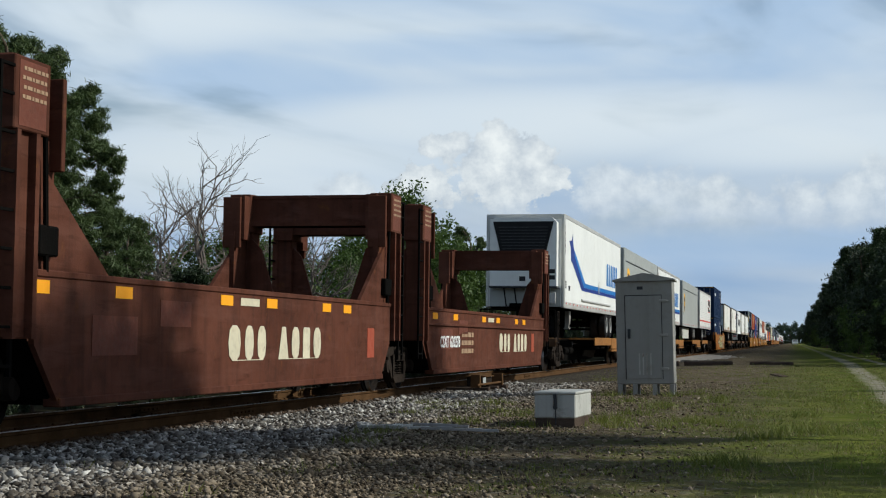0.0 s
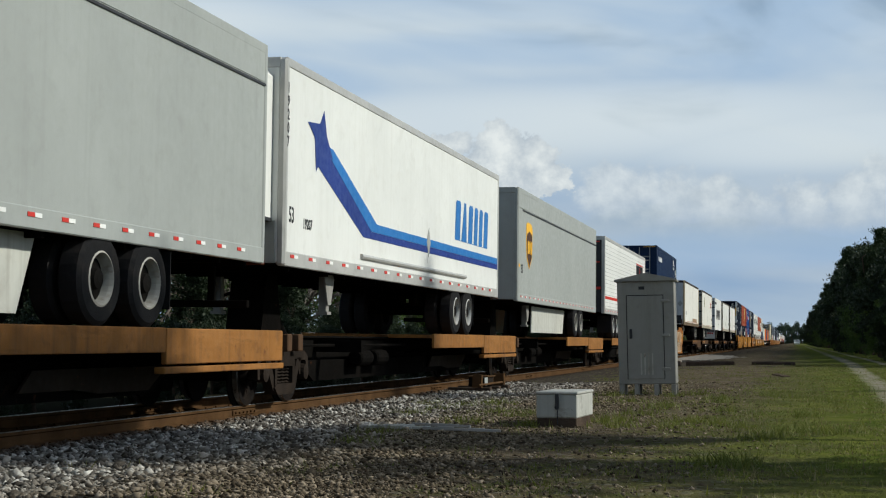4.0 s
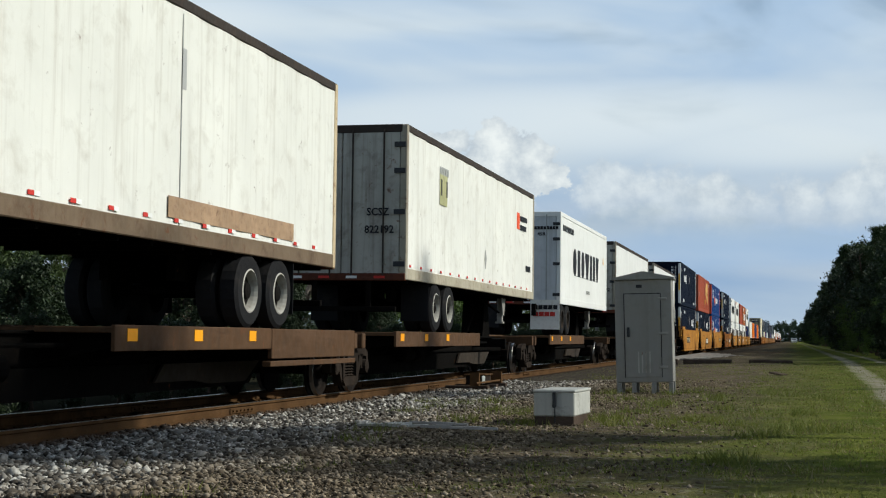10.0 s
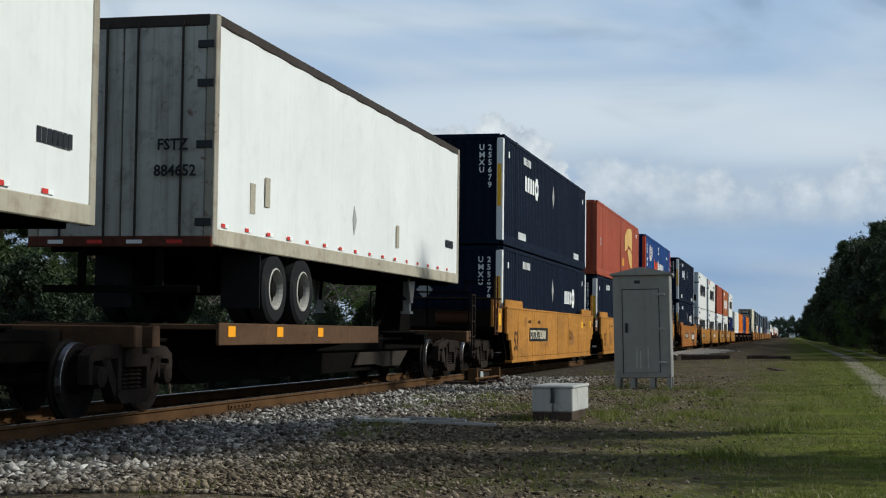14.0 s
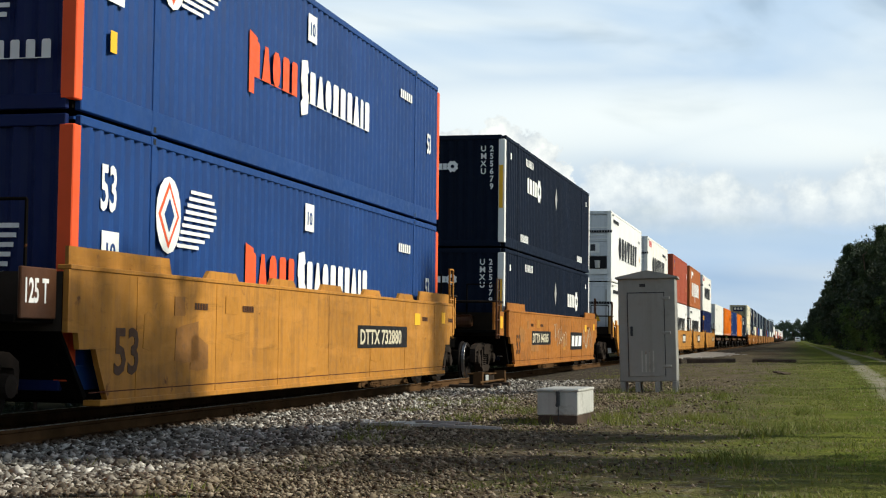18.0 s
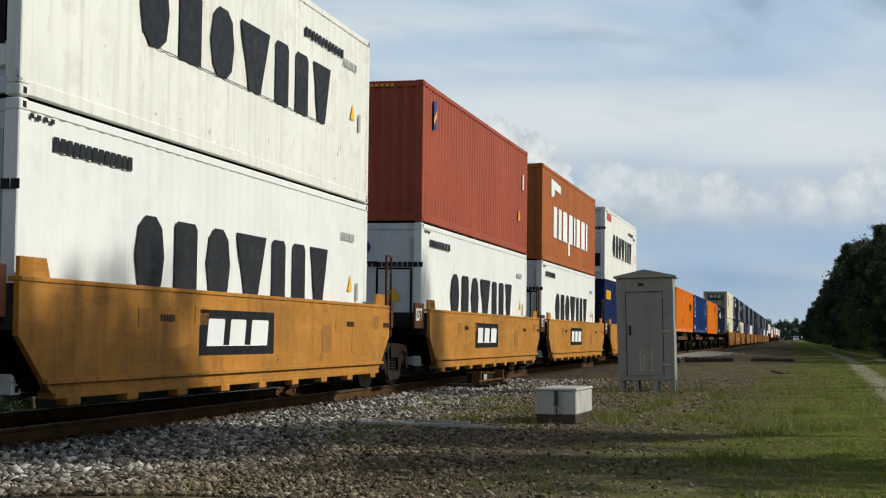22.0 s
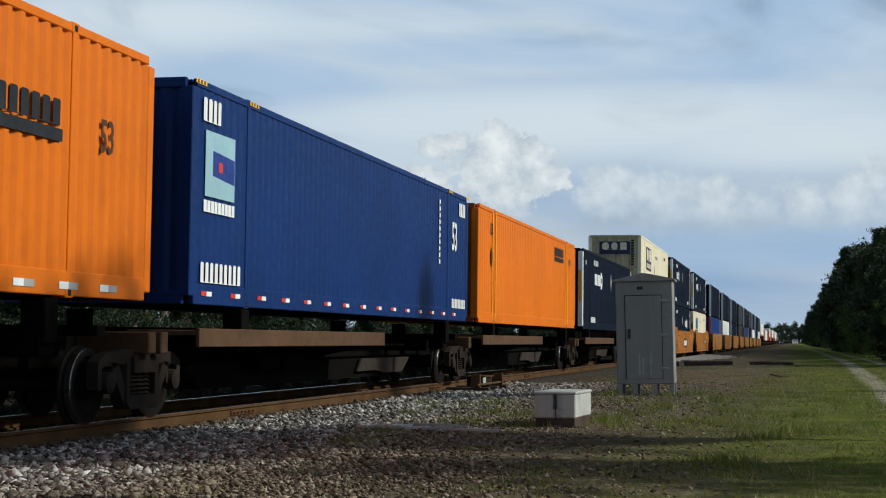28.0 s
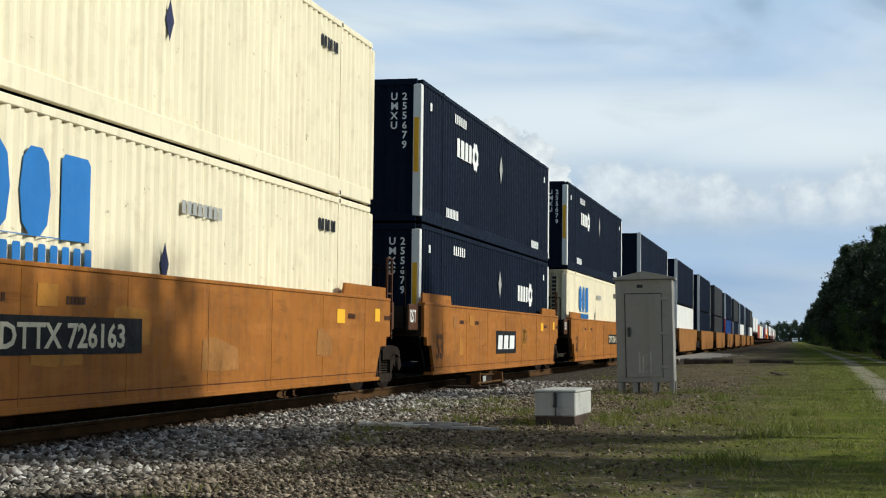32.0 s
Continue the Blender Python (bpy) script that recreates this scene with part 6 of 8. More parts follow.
        part("end_slope", Shape().prism([(sy * (h - 0.5), 1.0), (sy * (h - 0.5), 0.93), (sy * (h - 1.0), zb + 0.02), (sy * (h - 1.08), zb + 0.05)], "x", -1.4, 1.4), "underframe", c)
    beam = Shape().box(-1.44, 1.44, -0.15, 0.15, zb - 0.05, zb + 0.08).mesh("floor_beam")
    for k in range(8):
        part("floor_beam", beam, "underframe", c, at=(0, -h + 1.3 + k * (2 * h - 2.6) / 7, 0))
    add_truck(c, -h - 0.05)
    x = xo + 0.004
    bars([0.5, 0.38, 0.38], 0.46, 0.1, "cream_paint", c, (x, word, 0.68), label="row of cream blocks", forms="ooo")
    bars([0.44, 0.40, 0.40, 0.42], 0.46, 0.1, "cream_paint", c, (x, word + 1.95, 0.68), forms="aoio")
    plate(rect(1.1, 0.42), "faded_red", c, (x, -h + 1.7, 0.78), name="paint_patch")
    plate(rect(0.9, 0.3), "faded_red", c, (x, -h + 3.4, 1.1), name="paint_patch")
    if number:
        write("CSXT 620278", 0.24, "paint_white", c, (x + 0.006, -5.95, 0.82), name="car_number", wide=0.98)
        part("side_ledge", Shape().box(1.49, 1.545, -h + 0.5, h - 0.5, 1.26, 1.31, 0.006), "oxide", c)
        for zz in (0.68, 0.86, 1.04):
            bars([0.2, 0.34, 0.3, 0.2], 0.1, 0.06, "tag_pink", c, (x, -3.9, zz), name="stencil")
    for yy in (-6.6, -4.72, -1.7, 0.0, 2.5, 3.6):
        plate(rect(0.42, 0.13), "mark_amber", c, (x, yy, 1.39), name="reflector", label="yellow reflective patch")
    plate(rect(0.7, 0.10), "cream_paint", c, (x, -1.0, 1.40), name="stencil_patch")
    plate(rect(0.42, 0.5), "rust_red", c, (x, 5.0, 0.66), name="paint_patch")
    part("floor_clutter", Shape().box(-0.9, 0.9, -0.2, 0.5, 0.33, 0.5), "underframe", c)
    return c


def spine_car(label, unit, tandem=None, hitch=None, far_truck=False, near_end=False, far_end=False, body="spine_orange", group="spine cars of the train"):
    """One unit of a spine car: centre sill, wheel platforms, hitch, trucks at the joints. unit: pitch from joint to joint."""
    c = thing("spine_car", label, "rail car", group)
    h = unit / 2
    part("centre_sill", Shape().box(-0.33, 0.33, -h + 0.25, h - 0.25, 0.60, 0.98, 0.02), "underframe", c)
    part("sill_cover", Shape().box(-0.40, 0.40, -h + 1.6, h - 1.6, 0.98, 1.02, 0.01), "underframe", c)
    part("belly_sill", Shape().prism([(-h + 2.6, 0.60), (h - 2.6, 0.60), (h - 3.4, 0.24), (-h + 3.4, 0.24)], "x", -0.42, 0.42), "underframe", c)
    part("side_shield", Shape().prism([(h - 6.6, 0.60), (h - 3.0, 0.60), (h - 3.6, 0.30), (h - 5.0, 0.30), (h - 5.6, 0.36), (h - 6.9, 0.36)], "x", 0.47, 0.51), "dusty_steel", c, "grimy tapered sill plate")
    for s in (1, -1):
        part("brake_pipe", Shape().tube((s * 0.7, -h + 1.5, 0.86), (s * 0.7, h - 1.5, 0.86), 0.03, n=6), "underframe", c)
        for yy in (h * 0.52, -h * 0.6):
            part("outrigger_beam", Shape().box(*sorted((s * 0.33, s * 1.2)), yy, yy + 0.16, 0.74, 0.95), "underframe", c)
    spots = [tandem] if tandem is not None else [-0.2]
    for y in spots:
        for s in (1, -1):
            a, b, e = (-8.0, 0.6, 0.6) if tandem is None else ((-1.0, 4.0, 8.05) if y > 0 else (-7.2, 0.4, 0.4))
            pl = part("wheel_platform", Shape().box(*sorted((s * 0.45, s * 1.40)), a, e, 1.0, 1.07, 0.01), body, c, "orange steel wheel platform")
            part("platform_lip", Shape().box(*sorted((s * 1.37, s * 1.42)), a, b, 0.86 if tandem is None else 0.80, 1.09, 0.008), body, pl)
            if e > b:
                part("end_apron", Shape().box(*sorted((s * 1.36, s * 1.43)), b, e, 0.66, 1.085, 0.01), body, pl)
                part("apron_step", Shape().box(*sorted((s * 1.32, s * 1.45)), b - 0.1, e, 0.55, 0.63, 0.01), body, pl)
            for k in range(4):
                yy = a + 0.4 + k * (b - a - 0.8) / 3
                part("platform_bracket", Shape().prism([(s * 0.33, 0.66), (s * 0.33, 0.96), (s * 1.38, 0.96), (s * 1.38, 0.88)], "y", yy - 0.03, yy + 0.03), "underframe", c)
            for k in range(3):
                plate(rect(0.26, 0.14), "mark_amber", pl, (1.424, a + 0.3 + k * 1.9, 0.91), name="reflector") if s > 0 and tandem is not None and body == "spine_orange" else None
    if hitch is not None:
        part("hitch_stand", Shape().prism([(hitch - 0.5, 1.0), (hitch + 0.5, 1.0), (hitch + 0.22, 2.05), (hitch - 0.22, 2.05)], "x", -0.3, 0.3).box(-0.5, 0.5, hitch - 0.45, hitch + 0.45, 2.05, 2.18, 0.02), "underframe", c)
        part("hitch_strut", Shape().tube((0, hitch + math.copysign(1.5, -hitch), 1.0), (0, hitch, 1.95), 0.07), "underframe", c)
    if tandem is None:
        for sy in (-1, 1):
            for s in (1, -1):
                part("pedestal", Shape().box(*sorted((s * 1.02, s * 1.3)), sy * 6.096 - 0.14, sy * 6.096 + 0.14, 0.9, 1.36, 0.015), "underframe", c)
            part("pedestal_beam", Shape().box(-1.25, 1.25, sy * 6.096 - 0.16, sy * 6.096 + 0.16, 0.78, 1.0, 0.015), "underframe", c)
            part("load_stop", Shape().box(-1.2, 1.2, sy * (h - 1.5) - 0.1, sy * (h - 1.5) + 0.1, 0.98, 1.1), "underframe", c)
    for sy, is_end in ((-1, near_end), (1, far_end)):
        part("end_sill", Shape().box(-1.25, 1.25, *sorted((sy * (h - 0.35), sy * (h - 0.15 + 0.3 * is_end))), 0.78, 1.04, 0.015), "spine_orange", c)
        if is_end:
            ladder(c, 1.3, sy * (h + 0.1) - 0.15, 0.45, 1.9, "truck_steel", 0.3)
            part("coupler", Shape().box(-0.13, 0.13, *sorted((sy * h, sy * (h + 0.95))), 0.72, 1.0, 0.03), "underframe", c)
            part("end_rail", Shape().tube((-1.2, sy * (h + 0.1), 1.95), (1.2, sy * (h + 0.1), 1.95), 0.022, n=6).tube((-1.2, sy * (h + 0.1), 1.0), (-1.2, sy * (h + 0.1), 1.95), 0.022, n=6).tube((1.2, sy * (h + 0.1), 1.0), (1.2, sy * (h + 0.1), 1.95), 0.022, n=6), "underframe", c)
    add_truck(c, -h + (1.3 if near_end else 0.0))
    if far_truck or far_end:
        add_truck(c, h - (1.3 if far_end else 0.0))
    for k in range(3):
        part("brake_reservoir", Shape().lathe([(-0.4, 0.12), (-0.36, 0.15), (0.36, 0.15), (0.4, 0.12)], "y", 12, (0.62, -2.6 + 1.1 * k - h * 0.1, 0.62)), "underframe", c) if k < 2 else None
    return c

# ---- far, plainer cars and boxes ----
def far_box(label, body, length=16.154, post=""):
    c = thing("container", label, "shipping container", "containers on the far train")
    h, w = length / 2, 1.3
    for s in (1, -1):
        part("side_panel", Shape().sheet([(y, s * d) for y, d in folds(-h + 0.15, h - 0.15, 0.5, 0.04, w - 0.01)], 0.1, 2.8, "x" if s > 0 else "-x"), body, c)
        part("end_wall", Shape().box(-w + 0.1, w - 0.1, *sorted((s * (h - 0.1), s * (h - 0.02))), 0.05, 2.85), body, c)
        for sy in (-1, 1):
            part("corner_post", Shape().box(*sorted((s * (w - 0.17), s * w)), *sorted((sy * (h - 0.17), sy * h)), 0.0, 2.9), post or body, c)
    part("roof", Shape().box(-w + 0.02, w - 0.02, -h + 0.02, h - 0.02, 2.78, 2.87), body, c)
    part("floor", Shape().box(-w + 0.02, w - 0.02, -h + 0.02, h - 0.02, 0.0, 0.12), "underframe", c)
    return c


def far_trailer(label, body):
    c = thing("road_trailer", label, "trailer", "trailers on the far train")
    h, w = 7.8, 1.3
    part("box_body", Shape().box(-w, w, -h, h, 1.25, 3.95, 0.03), body, c)
    part("bottom_rail", Shape().box(-w - 0.02, w + 0.02, -h, h, 1.2, 1.4, 0.01), "aluminium", c)
    for y in (4.4, 5.6):
        part("wheels", Shape().lathe([(-1.28, 0.5), (-0.7, 0.5)], "x", 14, (0, y, 0.5)).lathe([(0.7, 0.5), (1.28, 0.5)], "x", 14, (0, y, 0.5)).tube((-1, y, 0.5), (1, y, 0.5), 0.07), "rubber", c)
    part("landing_leg", Shape().box(0.8, 0.95, -5.0, -4.85, 0.0, 1.3).box(-0.95, -0.8, -5.0, -4.85, 0.0, 1.3), "pale_grey", c)
    return c


def far_truck_part(c, y):
    t = part("truck", Shape().box(-1.05, -0.9, -1.1, 1.1, 0.4, 0.78).box(0.9, 1.05, -1.1, 1.1, 0.4, 0.78).box(-0.9, 0.9, -0.2, 0.2, 0.4, 0.7), "truck_steel", c, at=(0, y, 0))
    for k in (-0.9, 0.9):
        part("wheelset", Shape().tube((-0.8, 0, 0), (0.8, 0, 0), 0.08).lathe([(0.7, 0.42), (0.83, 0.42)], "x", 16).lathe([(-0.83, 0.42), (-0.7, 0.42)], "x", 16), "wheel_steel", t, at=(0, k, 0.42))


def far_well(label, body):
    c = thing("well_car", label, "rail car", "far well cars of the train")
    for s in (1, -1):
        part("side_plate", Shape().prism([(-8.9, 1.72), (-8.9, 0.95), (-8.3, 0.22), (8.3, 0.22), (8.9, 0.95), (8.9, 1.72)], "x", *sorted((s * 1.44, s * 1.52))), body, c)
        part("end_plate", Shape().box(-1.44, 1.44, *sorted((s * 8.8, s * 8.88)), 0.9, 1.7), body, c)
        part("drawbar_sill", Shape().box(-0.34, 0.34, *sorted((s * 8.8, s * 11.7)), 0.7, 0.98), "underframe", c)
        part("end_deck", Shape().box(-1.35, 1.35, *sorted((s * 8.85, s * 9.7)), 1.05, 1.15), "underframe", c)
        far_truck_part(c, s * 9.6)
    part("floor_beams", Shape().box(-1.44, 1.44, -8.2, 8.2, 0.2, 0.368), "underframe", c)
    return c


def far_spine(label):
    c = thing("spine_car", label, "rail car", "far spine cars of the train")
    part("centre_sill", Shape().box(-0.33, 0.33, -9.0, 9.0, 0.62, 1.0), "underframe", c)
    for s in (1, -1):
        part("wheel_platform", Shape().box(*sorted((s * 0.4, s * 1.4)), 2.5, 7.0, 0.75, 1.08), "spine_orange", c)
        part("end_sill", Shape().box(-1.25, 1.25, *sorted((s * 8.6, s * 8.9)), 0.78, 1.04), "spine_orange", c)
    for y in (-6.1, 6.1):
        part("pedestal_beam", Shape().box(-1.25, 1.25, y - 0.15, y + 0.15, 1.0, 1.368), "underframe", c)
    far_truck_part(c, -9.0)
    return c


# ---- the train ----
# the lean of train and track is set to fit the camera's view
TRACK_X, VIEW_LEAN = -8.56, math.degrees(math.atan(0.012))
# metres travelled by the train, by the second
TRAVEL = ((0, 0.0), (4, 62.23), (8, 124.46), (12, 186.96), (16, 249.87), (20, 312.92), (24, 376.11), (28, 439.97), (32, 504.08))
BUILT, MOVERS = {}, []


def place(kind, make, y, z=0.0, x=0.0):
    """Puts a thing of that kind on the track at y (at 0 s); the first is built, the others are copies."""
    m = pose(TRACK_X, y, 0, 0, VIEW_LEAN, 0) @ Matrix.Translation((x, 0, z))
    if kind not in BUILT:
        BUILT[kind] = ob = make()
        ob.matrix_basis = m
    else:
        ob = copy_thing(BUILT[kind], m)
    MOVERS.append((ob, y, z, x))
    return ob


def motions():
    """The train rolls past; its wheels turn."""
    for ob, y, z, x in MOVERS:
        walk(ob, [(t, pose(TRACK_X, y - d, 0, 0, VIEW_LEAN, 0) @ Matrix.Translation((x, 0, z))) for t, d in TRAVEL])
    # one turning for the leading and one for the trailing wheelsets of the trucks
    times, way = [t for t, d in TRAVEL], [d for t, d in TRAVEL]
    lead = {}
    for ob in [o for o in scene.objects if o.name.startswith("wheelset")]:
        key = tuple(round(q, 3) for q in ob.matrix_basis.translation)
        if key not in lead:
            lead[key] = ob
            walk(ob, [(f / FPS, Matrix.Translation(key) @ Matrix.Rotation(float(np.interp(f / FPS, times, way)) / WHEEL_R, 4, "X")) for f in range(32 * FPS + 1)])
        else:
            keys = ob.animation_data_create()
            ob.rotation_mode = "QUATERNION"
            keys.action = lead[key].animation_data.action
            keys.action_slot = lead[key].animation_data.action_slot


def build_train():
    deck, well, spine = 1.09, 0.37, 1.37
    place("bulk", lambda: bulkhead_car("empty dark-red bulkhead well car with high end frames", 6.95, -1.45, False), 3.0)
    place("bulk", None, 19.45)
    place("bulk_end", lambda: bulkhead_car("empty dark-red bulkhead well car with painted number", 7.58, 0.37, True), 35.78)
    # spine cars with trailers
    for k, y in enumerate((56.15, 74.45, 92.75, 111.05, 129.35)):
        end = {0: (True, False), 4: (False, True)}.get(k, (False, False))
        place(("spine_a", end), lambda: spine_car("rusty orange spine car carrying a road trailer", 18.3, 4.1 if k < 4 else -4.6, -7.6 if k < 4 else 6.9, near_end=end[0], far_end=end[1], body="spine_bright"), y)
    place("sash_reefer", lambda: reefer_trailer("white refrigerated trailer with a blue sash"), 56.3, deck)
    place("parcel_grey", lambda: parcel_trailer("grey parcel trailer with a brown shield emblem"), 73.95, deck)
    place("sash_reefer", None, 90.9, deck)
    place("parcel_grey", None, 109.8, deck)
    place("striped", lambda: stripe_trailer("white ribbed trailer with a red stripe and black sign"), 128.6, deck)
    place("well_a", lambda: well_car("orange well car with graffiti on its side", 17.0, "well_orange", True, 2.9, 2.9, "DTTX 646893", tag=3), 150.64)
    place("blue_box", lambda: blue_box("dark blue forty-five foot steel container"), 150.64, well)
    place("blue_box", None, 150.64, well + 2.92)
    for k, y in enumerate((171.6, 189.6, 207.6, 225.6, 243.6)):
        end = {0: (True, False), 4: (False, True)}.get(k, (False, False))
        place(("spine_b", k == 0, end), lambda: spine_car("grimy spine car carrying a road trailer", 18.0, 4.2 if k == 0 else -4.4, -7.4 if k == 0 else 6.6, near_end=end[0], far_end=end[1]), y)
    place("fs1", lambda: old_trailer("old white trailer with rust-stained corners and side door", "FSTZ 884230", 14.8, 4.2), 171.5, deck)
    place("scs", lambda: old_trailer("weathered white ribbed trailer with grey rear doors", "SCSZ 822192", 14.6, -4.0), 190.75, deck)
    place("flx", lambda: chassis_reefer("white reefer box on a road chassis, black block letters"), 209.25, deck)
    place("fs2", lambda: old_trailer("clean white trailer with grey rear doors", "FSTZ 882222", 14.5, -4.15, "clean"), 225.8, deck)
    place("fs3", lambda: old_trailer("white trailer with streaked sides and grey rear doors", "FSTZ 884652", 14.6, -4.15, "plain"), 243.7, deck)
    # three-unit well car
    wy = "yellow well car with double-stacked containers"
    place("w53_first", lambda: well_car(wy, 16.154, near_joint=2.9, number="DTTX 732880"), 264.34)
    place("w53_mid", lambda: well_car(wy, 16.154), 283.75)
    place("w53_last", lambda: well_car(wy, 16.154, far_truck=True, far_joint=2.9, number="DTTX 732880", number_y=1.55, flaps=True), 303.5)
    um = "dark navy container with white corner posts"
    place("navy_box", lambda: navy_box(um), 264.34, well + 2.92)
    place("navy_box_low", lambda: navy_box(um, style=1), 264.34, well)
    place("navy_box_low", None, 283.7, well)
    place("red53", lambda: red53("red container with a yellow emblem"), 283.7, well + 2.92)
    place("bright_box", lambda: bright_box("bright blue container with orange corner posts"), 303.5, well)
    place("bright_box", None, 303.5, well + 2.92)
    place("w53_solo", lambda: well_car("weathered orange well car with scrawled graffiti", 16.154, "well_orange", True, 2.9, 2.9, "DTTX 646365", tag=0, sign_y=2.05, scribble=True), 326.9)
    place("navy_box_low", None, 326.9, well)
    place("navy_box", None, 326.9, well + 2.92)
    # five-unit well car
    w40 = "yellow forty-foot well car with a row of feet"
    place("w40_first", lambda: well_car(w40, 12.192, near_joint=2.9, far_joint=1.12, number="DTTX 750613", gussets=True), 348.3)
    for y in (363.65, 379.8, 394.6):
        place("w40_mid", lambda: well_car(w40, 12.192, near_joint=1.12, far_joint=1.12, gussets=True), y)
    place("w40_last", lambda: well_car(w40, 12.192, near_joint=1.12, far_joint=2.9, far_truck=True, number="DTTX 750613", gussets=True, number_y=2.1), 409.8)
    cw = "white refrigerated container with large black letters"
    place("reefer_low", lambda: reefer_box(cw, unit="panel"), 348.3, well)
    place("reefer_box", lambda: reefer_box(cw), 348.3, well + 2.92)
    place("reefer_low", None, 363.65, well)
    place("reefer_box_old", lambda: reefer_box("cream-white refrigerated container, black letters", "old_white", 1.06, True, site=False), 363.65, well + 2.92)
    place("reefer_low", None, 379.8, well)
    place("red40", lambda: box40("rust-red forty-foot steel container", "rust_red"), 379.8, well + 2.92)
    place("reefer_low", None, 394.6, well)
    place("tall_bars", lambda: box40("brown-orange container with tall white letters", "brown_orange", "wall", "tall_bars"), 394.6, well + 2.92)
    place("short_bars", lambda: box40("deep blue container with a yellow wordmark", "deep_blue", "wall", "short_bars"), 409.8, well)
    place("reefer_box_old", None, 409.8, well + 2.92)
    # spine cars with single containers
    for k, y in enumerate((429.2, 447.6, 465.25, 482.6, 500.5)):
        end = {0: (True, False), 4: (False, True)}.get(k, (False, False))
        place(("spine_c", end), lambda: spine_car("rusty spine car carrying one container", 17.8, None, None, near_end=end[0], far_end=end[1]), y)
    place("parcel53", lambda: plain53("off-white ribbed container with dirty grey end", "old_white", "", "parcel"), 429.3, spine)
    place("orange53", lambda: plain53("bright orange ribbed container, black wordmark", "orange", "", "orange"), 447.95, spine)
    place("blue53", lambda: plain53("royal blue container with pale square emblem", "royal_blue", "", "blue_rail"), 465.25, spine)
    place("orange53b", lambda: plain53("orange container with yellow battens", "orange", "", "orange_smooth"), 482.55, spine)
    place("navy_box", None, 500.6, spine)
    wo = "grimy orange well car with double-stacked containers"
    place("w53_first_b", lambda: well_car(wo, 16.154, "well_orange", near_joint=2.9, number="DTTX 726163"), 521.4)
    place("w53_mid_b", lambda: well_car(wo, 16.154, "well_orange"), 541.0)
    place("w53_last_b", lambda: well_car(wo, 16.154, "well_orange", far_truck=True, far_joint=2.9, number="DTTX 726163", number_y=1.55), 560.9)
    place("cream_box_low", lambda: cream_box("cream container with blue block letters", "plain"), 521.4, well)
    place("cream_box_top", lambda: cream_box("cream container with boxed dark sign", "boxed"), 521.4, well + 2.92)
    place("navy_box_low", None, 541.0, well)
    place("navy_box", None, 541.0, well + 2.92)
    place("cream_box_low", None, 560.9, well)
    place("navy_box", None, 560.9, well + 2.92)
    # the far half of the train
    rng = random.Random(7)
    stack = {"n": ("navy", "white"), "w": ("white", "white"), "b": ("bright_blue", "mark_orange"), "d": ("charcoal", ""), "r": ("rust_red", ""), "g": ("deep_blue", ""), "o": ("orange", ""), "c": ("cream", "")}
    words = {"n": "dark navy container with white posts", "w": "plain white steel container", "b": "bright blue steel container", "d": "very dark grey container", "r": "rust-red steel freight container", "g": "deep blue steel container", "o": "bright orange steel container", "c": "cream coloured steel container"}
    y = 585.2
    for low, top in ("bn", "wn", "nn", "dd", "bn", "nd", "wn", "nn", "wd"):
        place("far_well", lambda: far_well("brown-orange well car of the far train", "spine_bright"), y)
        for z, k in ((well, low), (well + 2.92, top)):
            place(("far", k), lambda: far_box(words[k], stack[k][0], 16.154, stack[k][1]), y, z)
        y += 23.5
    for k in "wwrcwgrwonwwrwbwcrwn":
        place("far_spine", lambda: far_spine("rusty spine car of the far train"), y)
        if k == "w" and rng.random() < 0.6:
            place("far_trailer", lambda: far_trailer("white road trailer of the far train", "white"), y, 1.37)
        else:
            place(("far", k), lambda: far_box(words[k], stack[k][0], 16.154, stack[k][1]), y, spine)
        y += 18.6


build_train()

# ---- ground ----
def ground_height(x, y):
    """Height of the ground sheet below the rail heads."""
    d = abs(x - TRACK_X)
    n = noise.noise((x * 0.35, y * 0.35, 0.0)) * 0.05 + noise.noise((x * 1.3, y * 1.3, 4.0)) * 0.015
    if d < 1.05:
        return -0.20
    if x > TRACK_X:
        z = -0.17 - 0.02 * min(1, max(0, d - 1.3))
        z += 0.09 * min(1, max(0, (d - 2.2) / 2.5))
    else:
        z = -0.18 - 0.35 * min(1, max(0, (d - 1.6) / 2.0))
    return z + n * min(1, max(0.15, (d - 1.4) / 2))


